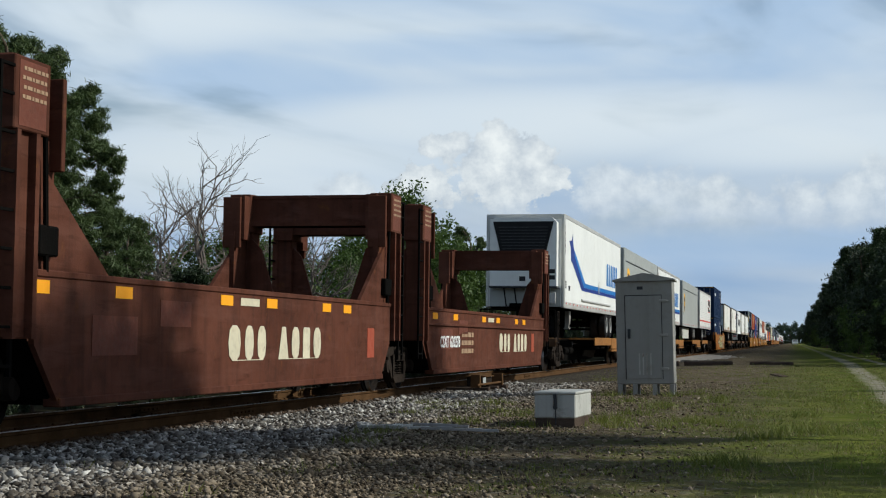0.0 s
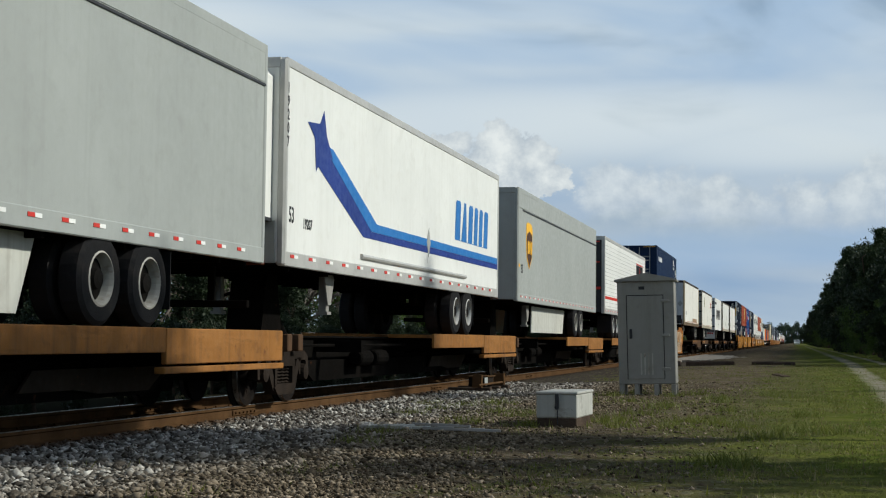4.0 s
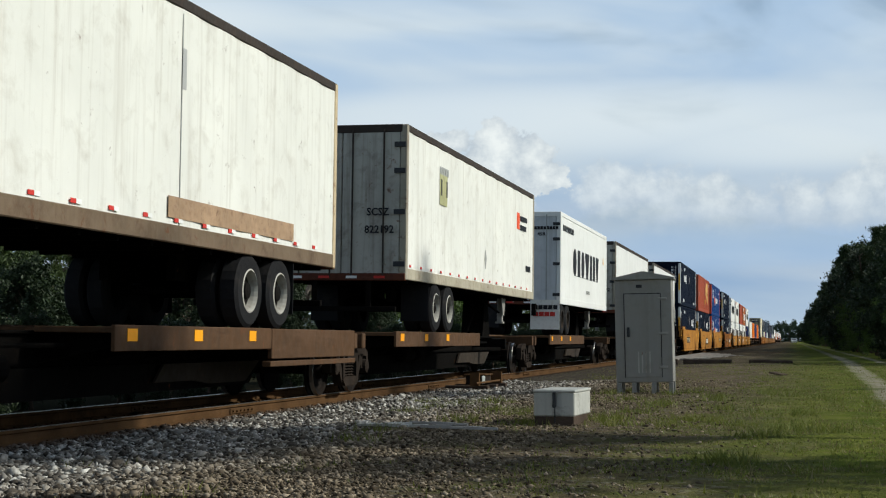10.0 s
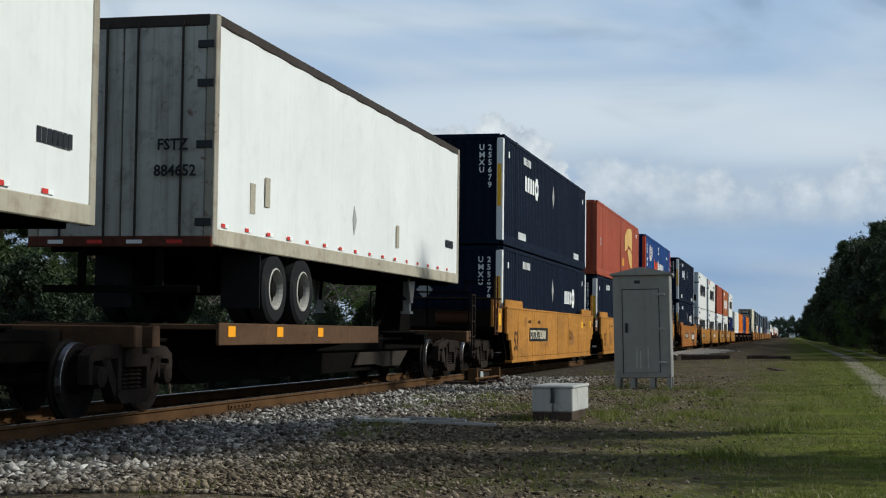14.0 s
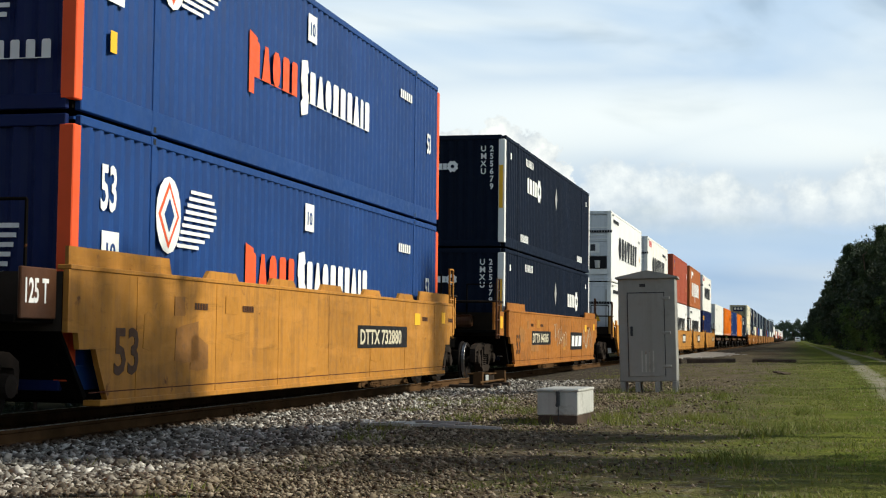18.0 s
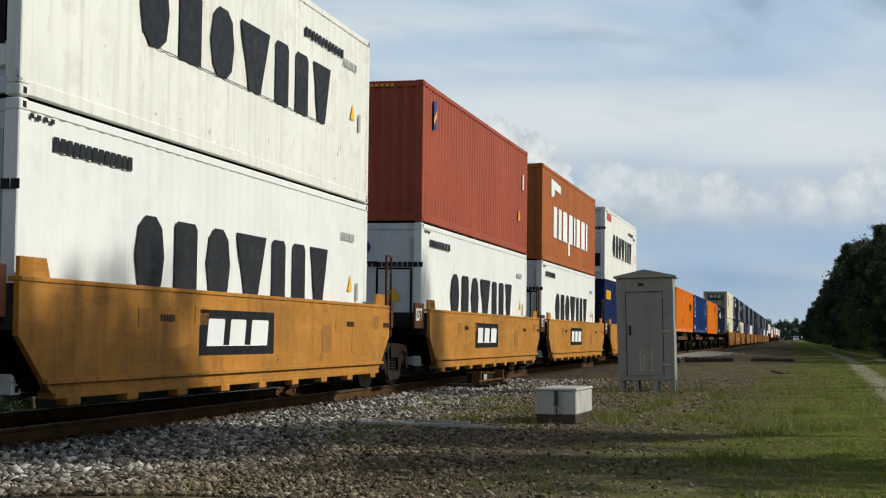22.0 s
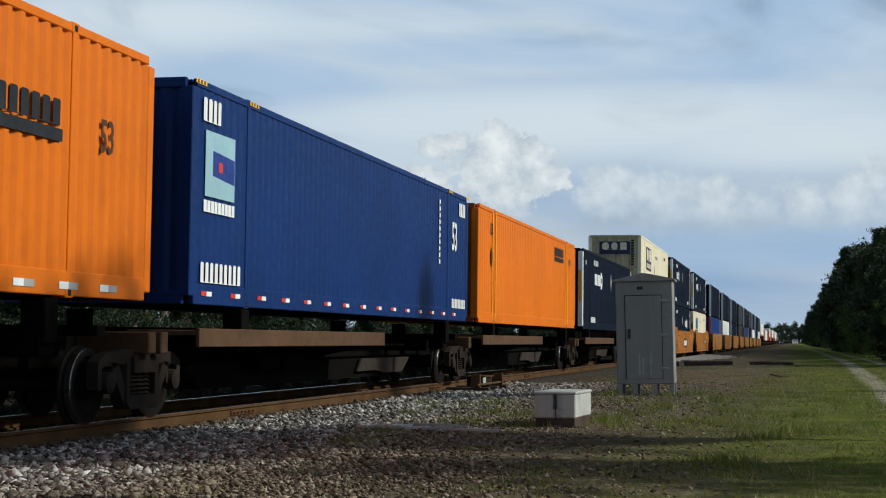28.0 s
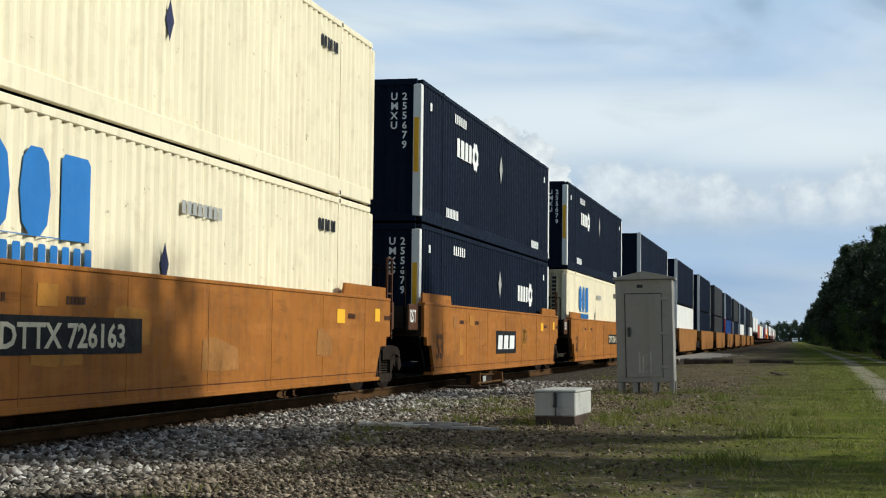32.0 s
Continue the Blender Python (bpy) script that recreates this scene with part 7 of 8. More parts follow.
def ground_material():
    m = bpy.data.materials.new("ground_cover")
    m.use_nodes = True
    g = Graph(m.node_tree)
    at = g.node("ShaderNodeTexCoord").outputs["Object"]
    xyz = g.node("ShaderNodeSeparateXYZ", {0: at})
    x, y = xyz.outputs[0], xyz.outputs[1]
    stone = g.node("ShaderNodeTexVoronoi", {"Vector": at, "Scale": 17.0})
    tone = g.node("ShaderNodeSeparateColor", {0: stone.outputs["Color"]}).outputs[0]
    gravel = g.mix(tone, (0.022, 0.018, 0.014, 1), (0.13, 0.112, 0.088, 1))
    gravel = g.mix(g.ramp(stone.outputs["Distance"], 0.25, 0.6, 0.0, 0.4), gravel, (0.026, 0.022, 0.018, 1))
    dirt = g.mix(g.ramp(g.noise(at, 1.7, 9.0, 0.74), 0.32, 0.66), (0.036, 0.027, 0.018, 1), (0.185, 0.143, 0.090, 1))
    dirt = g.mix(g.ramp(tone, 0.72, 0.95, 0.0, 0.55), dirt, (0.24, 0.22, 0.19, 1))
    patchy = g.noise(at, 0.9, 8.0, 0.68)
    turf = g.mix(g.ramp(patchy, 0.36, 0.64), (0.050, 0.082, 0.011, 1), (0.180, 0.185, 0.038, 1))
    turf = g.mix(g.ramp(g.noise(at, 2.6, 7.0, 0.7), 0.52, 0.70, 0.0, 0.75), turf, (0.165, 0.135, 0.070, 1))
    turf = g.mix(g.ramp(g.noise(at, 55.0, 4.0, 0.7), 0.35, 0.7, 0.0, 0.6), turf, (0.085, 0.105, 0.030, 1))
    edge = g.math("MULTIPLY_ADD", g.math("SUBTRACT", g.noise(at, 0.5, 6.0, 0.65), 0.5), 4.2, x)
    edge = g.math("ADD", edge, g.math("MULTIPLY", g.math("SUBTRACT", g.noise(at, 4.0, 8.0, 0.78), 0.5), 3.6))
    # stone by the track, thin soil, then turf; the turf keeps further off beyond the cabinet
    soil = g.ramp(edge, -5.2, -3.0, 0.0, 1.0, True)
    grass = g.ramp(g.math("SUBTRACT", edge, g.ramp(y, 22.0, 40.0, 0.0, 0.8)), -2.3, 1.0, 0.0, 1.0, True)
    col = g.mix(g.math("MULTIPLY", soil, 0.75), gravel, dirt)
    col = g.mix(grass, col, turf)
    weeds = g.math("MULTIPLY", g.ramp(g.noise(at, 0.8, 7.0, 0.7, 0.4), 0.50, 0.64, 0.0, 0.65, True), soil)
    col = g.mix(weeds, col, (0.085, 0.090, 0.030, 1))
    # far ground coloured darker for the shade behind the train
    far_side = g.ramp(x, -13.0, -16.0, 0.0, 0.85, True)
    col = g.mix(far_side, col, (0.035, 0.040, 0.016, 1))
    # oil and brake dust between and beside the rails, with the train's shade painted in
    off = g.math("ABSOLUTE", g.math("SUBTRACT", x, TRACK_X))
    oil_and_shade = g.ramp(g.math("MULTIPLY_ADD", g.math("SUBTRACT", g.noise(at, 4.0, 4.0), 0.5), 0.35, off), 0.95, 1.25, 0.92, 0.0, True)
    col = g.mix(oil_and_shade, col, (0.020, 0.015, 0.011, 1))
    # beyond the far rail the train's shadow is put into the colour
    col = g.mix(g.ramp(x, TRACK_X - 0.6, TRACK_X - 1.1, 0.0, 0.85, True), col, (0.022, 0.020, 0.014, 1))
    # wheel track along the grass
    ruts = None
    bend = g.math("MULTIPLY_ADD", g.ramp(y, 20.0, 75.0), -0.95, x)
    for c, wide in ((1.62, 0.27), (3.1, 0.2)):
        r = g.ramp(g.math("ABSOLUTE", g.math("SUBTRACT", g.math("ADD", bend, g.math("MULTIPLY", g.math("SUBTRACT", g.noise(at, 0.5, 6.0, 0.7), 0.5), 0.8)), c)), wide * 0.3, wide * 1.6, 1.0, 0.0, True)
        ruts = r if ruts is None else g.math("MAXIMUM", ruts, r)
    ruts = g.math("MULTIPLY", g.math("MULTIPLY", ruts, g.ramp(g.noise(at, 1.4, 6.0, 0.7), 0.30, 0.54, 0.1, 1.0)), g.math("MULTIPLY", g.ramp(y, 14.0, 24.0, 0.25, 1.0), g.ramp(y, 90.0, 140.0, 1.0, 0.5)))
    col = g.mix(g.math("MULTIPLY", ruts, 0.9), col, (0.27, 0.24, 0.19, 1))
    h = g.math("MULTIPLY_ADD", g.noise(at, 30.0, 5.0, 0.7), 0.6, g.math("MULTIPLY", stone.outputs["Distance"], -0.8))
    b = g.node("ShaderNodeBump", {"Height": h, "Strength": 0.6, "Distance": 0.05}).outputs[0]
    s = g.node("ShaderNodeBsdfPrincipled", {"Base Color": col, "Roughness": 1.0, "Normal": b, "Specular IOR Level": 0.0})
    g.node("ShaderNodeOutputMaterial", {0: s.outputs[0]})
    return m


def axis_steps(spans):
    out = []
    for a, b, step in spans:
        n = max(1, round((b - a) / step))
        out += [a + (b - a) * i / n for i in range(n)]
    return out + [spans[-1][1]]


def build_ground():
    xs = axis_steps(((-2600, -200, 400), (-200, -40, 20), (-40, -12, 2), (-12, 4, 0.25), (4, 12, 1), (12, 60, 8), (60, 200, 35), (200, 2600, 400)))
    ys = axis_steps(((-400, -20, 60), (-20, 6, 2), (6, 40, 0.3), (40, 100, 1.0), (100, 300, 5), (300, 1500, 50), (1500, 4200, 300)))
    verts = [(x, y, ground_height(x, y)) for y in ys for x in xs]
    nx = len(xs)
    faces = [(j * nx + i, j * nx + i + 1, (j + 1) * nx + i + 1, (j + 1) * nx + i) for j in range(len(ys) - 1) for i in range(nx - 1)]
    me = bpy.data.meshes.new("ground")
    me.from_pydata(verts, [], faces)
    for p in me.polygons:
        p.use_smooth = True
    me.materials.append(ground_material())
    tagged(new("ground", me), "gravel by the track giving way to patchy grass", "ground", kind="structure")


build_ground()


# ---- track ----
def build_track():
    turn = pose(TRACK_X, 0, 0, 0, VIEW_LEAN, 0)
    for s in (1, -1):
        xc = s * 0.755
        r = tagged(new("rail"), "rusty steel rail with a bright worn head", "rail", "rails of the track", "structure")
        r.matrix_basis = turn
        out = [(-0.075, -0.172), (0.075, -0.172), (0.075, -0.16), (0.014, -0.14), (0.012, -0.05), (0.036, -0.035), (0.036, -0.004), (-0.036, -0.004), (-0.036, -0.035), (-0.012, -0.05), (-0.014, -0.14), (-0.075, -0.16)]
        part("rail_body", Shape().prism([(xc + a, b) for a, b in out], "y", -60, 1400), "rail_side", r)
        part("rail_head", Shape().box(xc - 0.03, xc + 0.03, -60, 1400, -0.006, 0.0), "rail_head", r)
        for y in (20.5, 32.4, 44.3, 56.0):
            part("joint_bar", Shape().box(xc + 0.014, xc + 0.034, y - 0.45, y + 0.45, -0.135, -0.055, 0.008), "rail_side", r)
            for k in range(6):
                part("bolt", Shape().lathe([(0.0, 0.016), (0.025, 0.016)], "x", 6, (xc + 0.034, y - 0.38 + 0.152 * k, -0.095)), "rail_side", r)
    tie_me = Shape().box(-1.3, 1.3, -0.115, 0.115, -0.35, -0.176, 0.012).mesh("tie")
    tie_me.materials.append(MAT["tie_wood"])
    plate_me = Shape().box(-0.17, 0.17, -0.09, 0.09, -0.176, -0.166, 0.003).box(-0.13, -0.1, -0.06, -0.03, -0.166, -0.14).box(0.1, 0.13, 0.03, 0.06, -0.166, -0.14).mesh("tie_plate")
    plate_me.materials.append(MAT["rail_side"])
    rng = random.Random(4)
    track = tagged(new("track_ties"), "dark creosoted wooden ties under the rails", "railway tie", kind="structure")
    track.matrix_basis = turn
    for i in range(300):
        y = 4 + i * 0.5
        t = part("tie", tie_me, "tie_wood", track, at=pose(rng.uniform(-0.04, 0.04), y, rng.uniform(-0.008, 0.0), 0, 0, rng.uniform(-1.0, 1.0)))
        if y < 42:
            for s in (1, -1):
                part("tie_plate", plate_me, "rail_side", t, at=(s * 0.755, 0, 0))


build_track()


def scatter_stones():
    """Loose ballast: many small angular stones beside the near rail."""
    rng = np.random.default_rng(5)
    # rough eight-sided chips
    ico = np.array([(1, 0, 0), (-1, 0, 0), (0, 1, 0), (0, -1, 0), (0, 0, 1), (0, 0, -1)], dtype=float)
    tri = np.array([(0, 2, 4), (2, 1, 4), (1, 3, 4), (3, 0, 4), (2, 0, 5), (1, 2, 5), (3, 1, 5), (0, 3, 5)])
    spots = []
    while len(spots) < 105000:
        y = 8.8 + 30 * rng.random() ** 1.8
        x = rng.uniform(-7.75, -0.2) if rng.random() < 0.95 else rng.uniform(-10.5, -7.9)
        dens = 1.0 if x < -4.2 else max(0.16, 1 - (x + 4.2) / 2.2 + 0.5 * noise.noise((x * 0.9, y * 0.9, 7.0))) * min(1.0, max(0.0, (-0.1 - x + 0.9 * noise.noise((x * 0.7, y * 0.7, 3.0))) / 2.6))
        if rng.random() < dens:
            spots.append((x, y))
    spots = np.array(spots)
    n = len(spots)
    z = np.array([ground_height(x, y) for x, y in spots])
    size = (0.013 + 0.030 * rng.random(n) ** 1.7) * (1 + 0.45 * (rng.random(n) < 0.06)) * np.interp(spots[:, 0], (-5.6, -3.4), (1.0, 0.58))
    stretch = rng.uniform(0.55, 1.5, (n, 1, 3)) * np.array([1, 1, 0.68])
    jit = 1 + rng.uniform(-0.35, 0.35, (n, 6, 3))
    a, b = rng.uniform(0, 6.283, (2, n))
    v = (ico[None] * jit + rng.uniform(-0.3, 0.3, (n, 6, 3))) * stretch * size[:, None, None]
    ca, sa, cb, sb = np.cos(a)[:, None], np.sin(a)[:, None], np.cos(b)[:, None], np.sin(b)[:, None]
    x1, y1, z1 = v[..., 0] * ca - v[..., 1] * sa, v[..., 0] * sa + v[..., 1] * ca, v[..., 2]
    y2, z2 = y1 * (0.75 + 0.25 * cb) - z1 * sb * 0.5, z1 * (0.75 + 0.25 * cb) + y1 * sb * 0.5
    pts = np.stack([x1 + spots[:, :1], y2 + spots[:, 1:], z2 + (z + size * rng.uniform(0.1, 0.7, n))[:, None]], -1).reshape(-1, 3)
    faces = (tri[None] + 6 * np.arange(n)[:, None, None]).reshape(-1, 3)
    me = bpy.data.meshes.new("ballast_stones")
    me.vertices.add(len(pts)), me.loops.add(faces.size), me.polygons.add(len(faces))
    me.vertices.foreach_set("co", pts.ravel())
    me.loops.foreach_set("vertex_index", faces.ravel().astype(np.int32))
    me.polygons.foreach_set("loop_start", np.arange(0, faces.size, 3, dtype=np.int32))
    me.update(calc_edges=True)
    m = bpy.data.materials.new("ballast_rock")
    m.use_nodes = True
    g = Graph(m.node_tree)
    at = g.node("ShaderNodeTexCoord").outputs["Object"]
    r = g.node("ShaderNodeNewGeometry").outputs["Random Per Island"]
    ramp = g.node("ShaderNodeValToRGB", {0: r})
    for pos, c in ((0.0, (0.030, 0.026, 0.022, 1)), (0.35, (0.105, 0.096, 0.084, 1)), (0.7, (0.23, 0.215, 0.19, 1)), (1.0, (0.58, 0.56, 0.51, 1))):
        e = ramp.color_ramp.elements.new(pos) if 0 < pos < 1 else ramp.color_ramp.elements[0 if pos == 0 else -1]
        e.color = c
    tint = g.mix(g.ramp(g.noise(at, 45.0, 3.0), 0.45, 0.75, 0.0, 0.6), ramp.outputs[0], (0.15, 0.12, 0.09, 1))
    px = g.node("ShaderNodeSeparateXYZ", {0: at}).outputs[0]
    wob = g.math("MULTIPLY_ADD", g.math("SUBTRACT", g.noise(at, 0.7, 5.0, 0.7), 0.5), 3.0, px)
    # soil-stained away from the track, rust-stained beside the rail; oil and painted shade between the rails
    tint = g.mix(g.ramp(wob, -5.9, -3.6, 0.0, 0.85, True), tint, g.mix(r, (0.032, 0.023, 0.014, 1), (0.27, 0.208, 0.136, 1)))
    tint = g.mix(g.ramp(px, -7.05, -7.4, 0.0, 0.7, True), tint, (0.075, 0.042, 0.022, 1))
    tint = g.mix(g.ramp(px, -7.65, -7.85, 0.0, 0.9), tint, (0.022, 0.016, 0.012, 1))
    s = g.node("ShaderNodeBsdfPrincipled", {"Base Color": tint, "Roughness": 0.95, "Specular IOR Level": 0.05})
    g.node("ShaderNodeOutputMaterial", {0: s.outputs[0]})
    me.materials.append(m)
    tagged(new("ballast_stones", me), "grey crushed stone ballast beside the rails", "gravel", kind="stuff")


scatter_stones()


def leaf_material(name, dark, light, through_light=0.35):
    m = bpy.data.materials.new(name)
    m.use_nodes = True
    g = Graph(m.node_tree)
    r = g.node("ShaderNodeNewGeometry").outputs["Random Per Island"]
    at = g.node("ShaderNodeTexCoord").outputs["Object"]
    col = g.mix(g.math("MULTIPLY_ADD", g.noise(at, 0.7, 4.0), 0.7, g.math("MULTIPLY", r, 0.4)), (*dark, 1), (*light, 1))
    a = g.node("ShaderNodeBsdfPrincipled", {"Base Color": col, "Roughness": 0.6, "Specular IOR Level": 0.3})
    b = g.node("ShaderNodeBsdfTranslucent", {0: col})
    x = g.node("ShaderNodeMixShader", {0: through_light, 1: a.outputs[0], 2: b.outputs[0]})
    g.node("ShaderNodeOutputMaterial", {0: x.outputs[0]})
    return m


MAT["pine_needles"] = leaf_material("pine_needles", (0.013, 0.027, 0.009), (0.044, 0.070, 0.019), 0.15)
# pine needles again, lightened to carry the sun on the trees beyond the track
MAT["sunlit_needles"] = leaf_material("sunlit_needles", (0.032, 0.056, 0.018), (0.095, 0.130, 0.042), 0.3)
MAT["broad_leaves"] = leaf_material("broad_leaves", (0.028, 0.055, 0.012), (0.095, 0.15, 0.030), 0.35)
# leaf tone lowered so that the wood's shade is in the colour
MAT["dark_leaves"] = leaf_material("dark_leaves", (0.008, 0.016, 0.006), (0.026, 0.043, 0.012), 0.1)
# muted, bluer green: distance haze is put into the leaf colour
MAT["far_leaves"] = leaf_material("far_leaves", (0.030, 0.050, 0.030), (0.055, 0.085, 0.050), 0.25)
MAT["grass_blades"] = leaf_material("grass_blades", (0.060, 0.098, 0.014), (0.20, 0.20, 0.042), 0.4)
MAT["dry_blades"] = leaf_material("dry_blades", (0.12, 0.11, 0.045), (0.26, 0.22, 0.10), 0.3)


def tri_mesh(name, pts, faces, material):
    me = bpy.data.meshes.new(name)
    faces = np.asarray(faces, dtype=np.int32)
    me.vertices.add(len(pts)), me.loops.add(faces.size), me.polygons.add(len(faces))
    me.vertices.foreach_set("co", np.asarray(pts, dtype=np.float32).ravel())
    me.loops.foreach_set("vertex_index", faces.ravel())
    me.polygons.foreach_set("loop_start", np.arange(0, faces.size, faces.shape[1], dtype=np.int32))
    me.update(calc_edges=True)
    me.materials.append(MAT[material])
    return me


def leaf_cloud(name, centres, size, count, rng, material, spread, droop=0.0, long=1.0, thin=0.45):
    """Small four-cornered leaves scattered in clumps about the centres."""
    c = np.asarray(centres)
    pick = rng.integers(0, len(c), count)
    p = c[pick] + rng.normal(0, 1, (count, 3)) * np.asarray(spread)
    d = rng.normal(0, 1, (count, 3))
    d[:, 2] -= droop
    d /= np.linalg.norm(d, axis=1, keepdims=True)
    e = np.cross(d, rng.normal(0, 1, (count, 3)))
    e /= np.linalg.norm(e, axis=1, keepdims=True)
    s = size * rng.uniform(0.6, 1.4, (count, 1))
    q = np.stack([p - d * s * long, p + e * s * thin, p + d * s * long, p - e * s * thin], 1)
    return tri_mesh(name, q.reshape(-1, 3), np.arange(count * 4).reshape(-1, 4), material)


def limb(shape, a, b, r0, r1, rng, bends=3, n=6):
    a, b = Vector(a), Vector(b)
    last, pts = a, [a]
    for i in range(1, bends + 1):
        f = i / bends
        p = a.lerp(b, f) + Vector(rng.normal(0, 1, 3)) * (b - a).length * 0.05 * (i < bends)
        shape.tube(last, p, r0 + (r1 - r0) * (i - 1) / bends, r0 + (r1 - r0) * f, n, False)
        last = p
        pts.append(p)
    return pts


def pine(label, height, seed, group="pines", bare=0.45, wide=0.2, leaves=9000, needles="pine_needles"):
    rng = np.random.default_rng(seed)
    t = thing("pine_tree", label, "tree", group)
    s = Shape()
    limb(s, (0, 0, -0.3), (rng.normal() * 0.25, rng.normal() * 0.25, height * 0.97), height * 0.014 + 0.06, 0.03, rng, 6, 8)
    part("trunk", s, "bark", t)
    s, tips = Shape(), []
    for i in range(56):
        f = bare + (1 - bare) * (i / 55) ** 0.85
        z = height * f * 0.98
        reach = height * wide * (1 - 0.82 * (f - bare) / (1 - bare)) * rng.uniform(0.45, 1.25)
        a = rng.uniform(0, 6.283)
        tip = (math.cos(a) * reach, math.sin(a) * reach, z + reach * rng.uniform(0.0, 0.35))
        pts = limb(s, (0, 0, z - 0.2), tip, 0.05, 0.015, rng, 2, 5)
        tips += [tuple(pts[1].lerp(pts[2], q) + Vector(rng.normal(0, 0.16, 3))) for q in (0.1, 0.35, 0.55, 0.8, 1.0, 1.1)]
    part("branchwork", s, "bark", t)
    part("crown", leaf_cloud("crown", tips, 0.16, leaves * 2, rng, needles, (0.19, 0.19, 0.12), -0.5, 1.3, 0.17), needles, t)
    return t


def broadleaf(label, height, seed, material="broad_leaves", group="broadleaf trees", low=0.15, wide=0.32, leaves=9000, size=0.15, name="broadleaf_tree"):
    rng = np.random.default_rng(seed)
    t = thing(name, label, "tree", group)
    s = Shape()
    limb(s, (0, 0, -0.3), (0, 0, height * 0.5), height * 0.02 + 0.05, height * 0.012, rng, 3, 8)
    part("trunk", s, "bark", t)
    s, tips = Shape(), []
    for i in range(26):
        f = low + (1 - low) * rng.random() ** 0.8
        a = rng.uniform(0, 6.283)
        reach = height * wide * math.sin(math.pi * min(0.95, 0.18 + 0.8 * (f - low) / (1 - low))) * rng.uniform(0.6, 1.15)
        z0 = height * min(0.5, f * 0.6)
        tip = (math.cos(a) * reach, math.sin(a) * reach, height * f)
        pts = limb(s, (0, 0, z0), tip, 0.07, 0.02, rng, 3, 5)
        for k in range(7):
            q = Vector(tip) + Vector(rng.normal(0, 1, 3)) * height * 0.055
            tips.append(tuple(q))
        tips.append(tuple(pts[2]))
    part("branchwork", s, "bark", t)
    part("crown", leaf_cloud("crown", tips, size, leaves, rng, material, (height * 0.03,) * 3), material, t)
    return t


def bare_tree(label, height, seed):
    rng = np.random.default_rng(seed)
    t = thing("bare_tree", label, "tree", "bare trees")
    s = Shape()
    trunk = limb(s, (0, 0, -0.3), (0.2, 0.1, height * 0.30), 0.26, 0.18, rng, 3, 8)
    part("trunk", s, "dead_wood", t)
    s = Shape()

    def grow(p, way, length, r, depth):
        q = p + way * length
        pts = limb(s, p, q, r, r * 0.62, rng, 3 if depth < 3 else 2, 6 if depth < 2 else 3)
        if depth >= 6:
            return
        for k in range(3 if depth in (1, 2) else 2):
            turn = Vector(rng.normal(0, 1, 3)) * 0.48
            w = (way + turn + Vector((0, 0, 0.04))).normalized()
            grow(pts[-1] if k != 1 else pts[-2], w, length * rng.uniform(0.62, 0.86), r * 0.64, depth + 1)

    for k in range(7):
        a = k * 0.898 + 0.4
        grow(trunk[-1 if k % 2 else -2], Vector((math.cos(a) * 0.95, math.sin(a) * 0.95, 0.5 + 0.3 * (k % 3))).normalized(), height * 0.22, 0.17, 0)
    part("branchwork", s, "dead_wood", t)
    return t


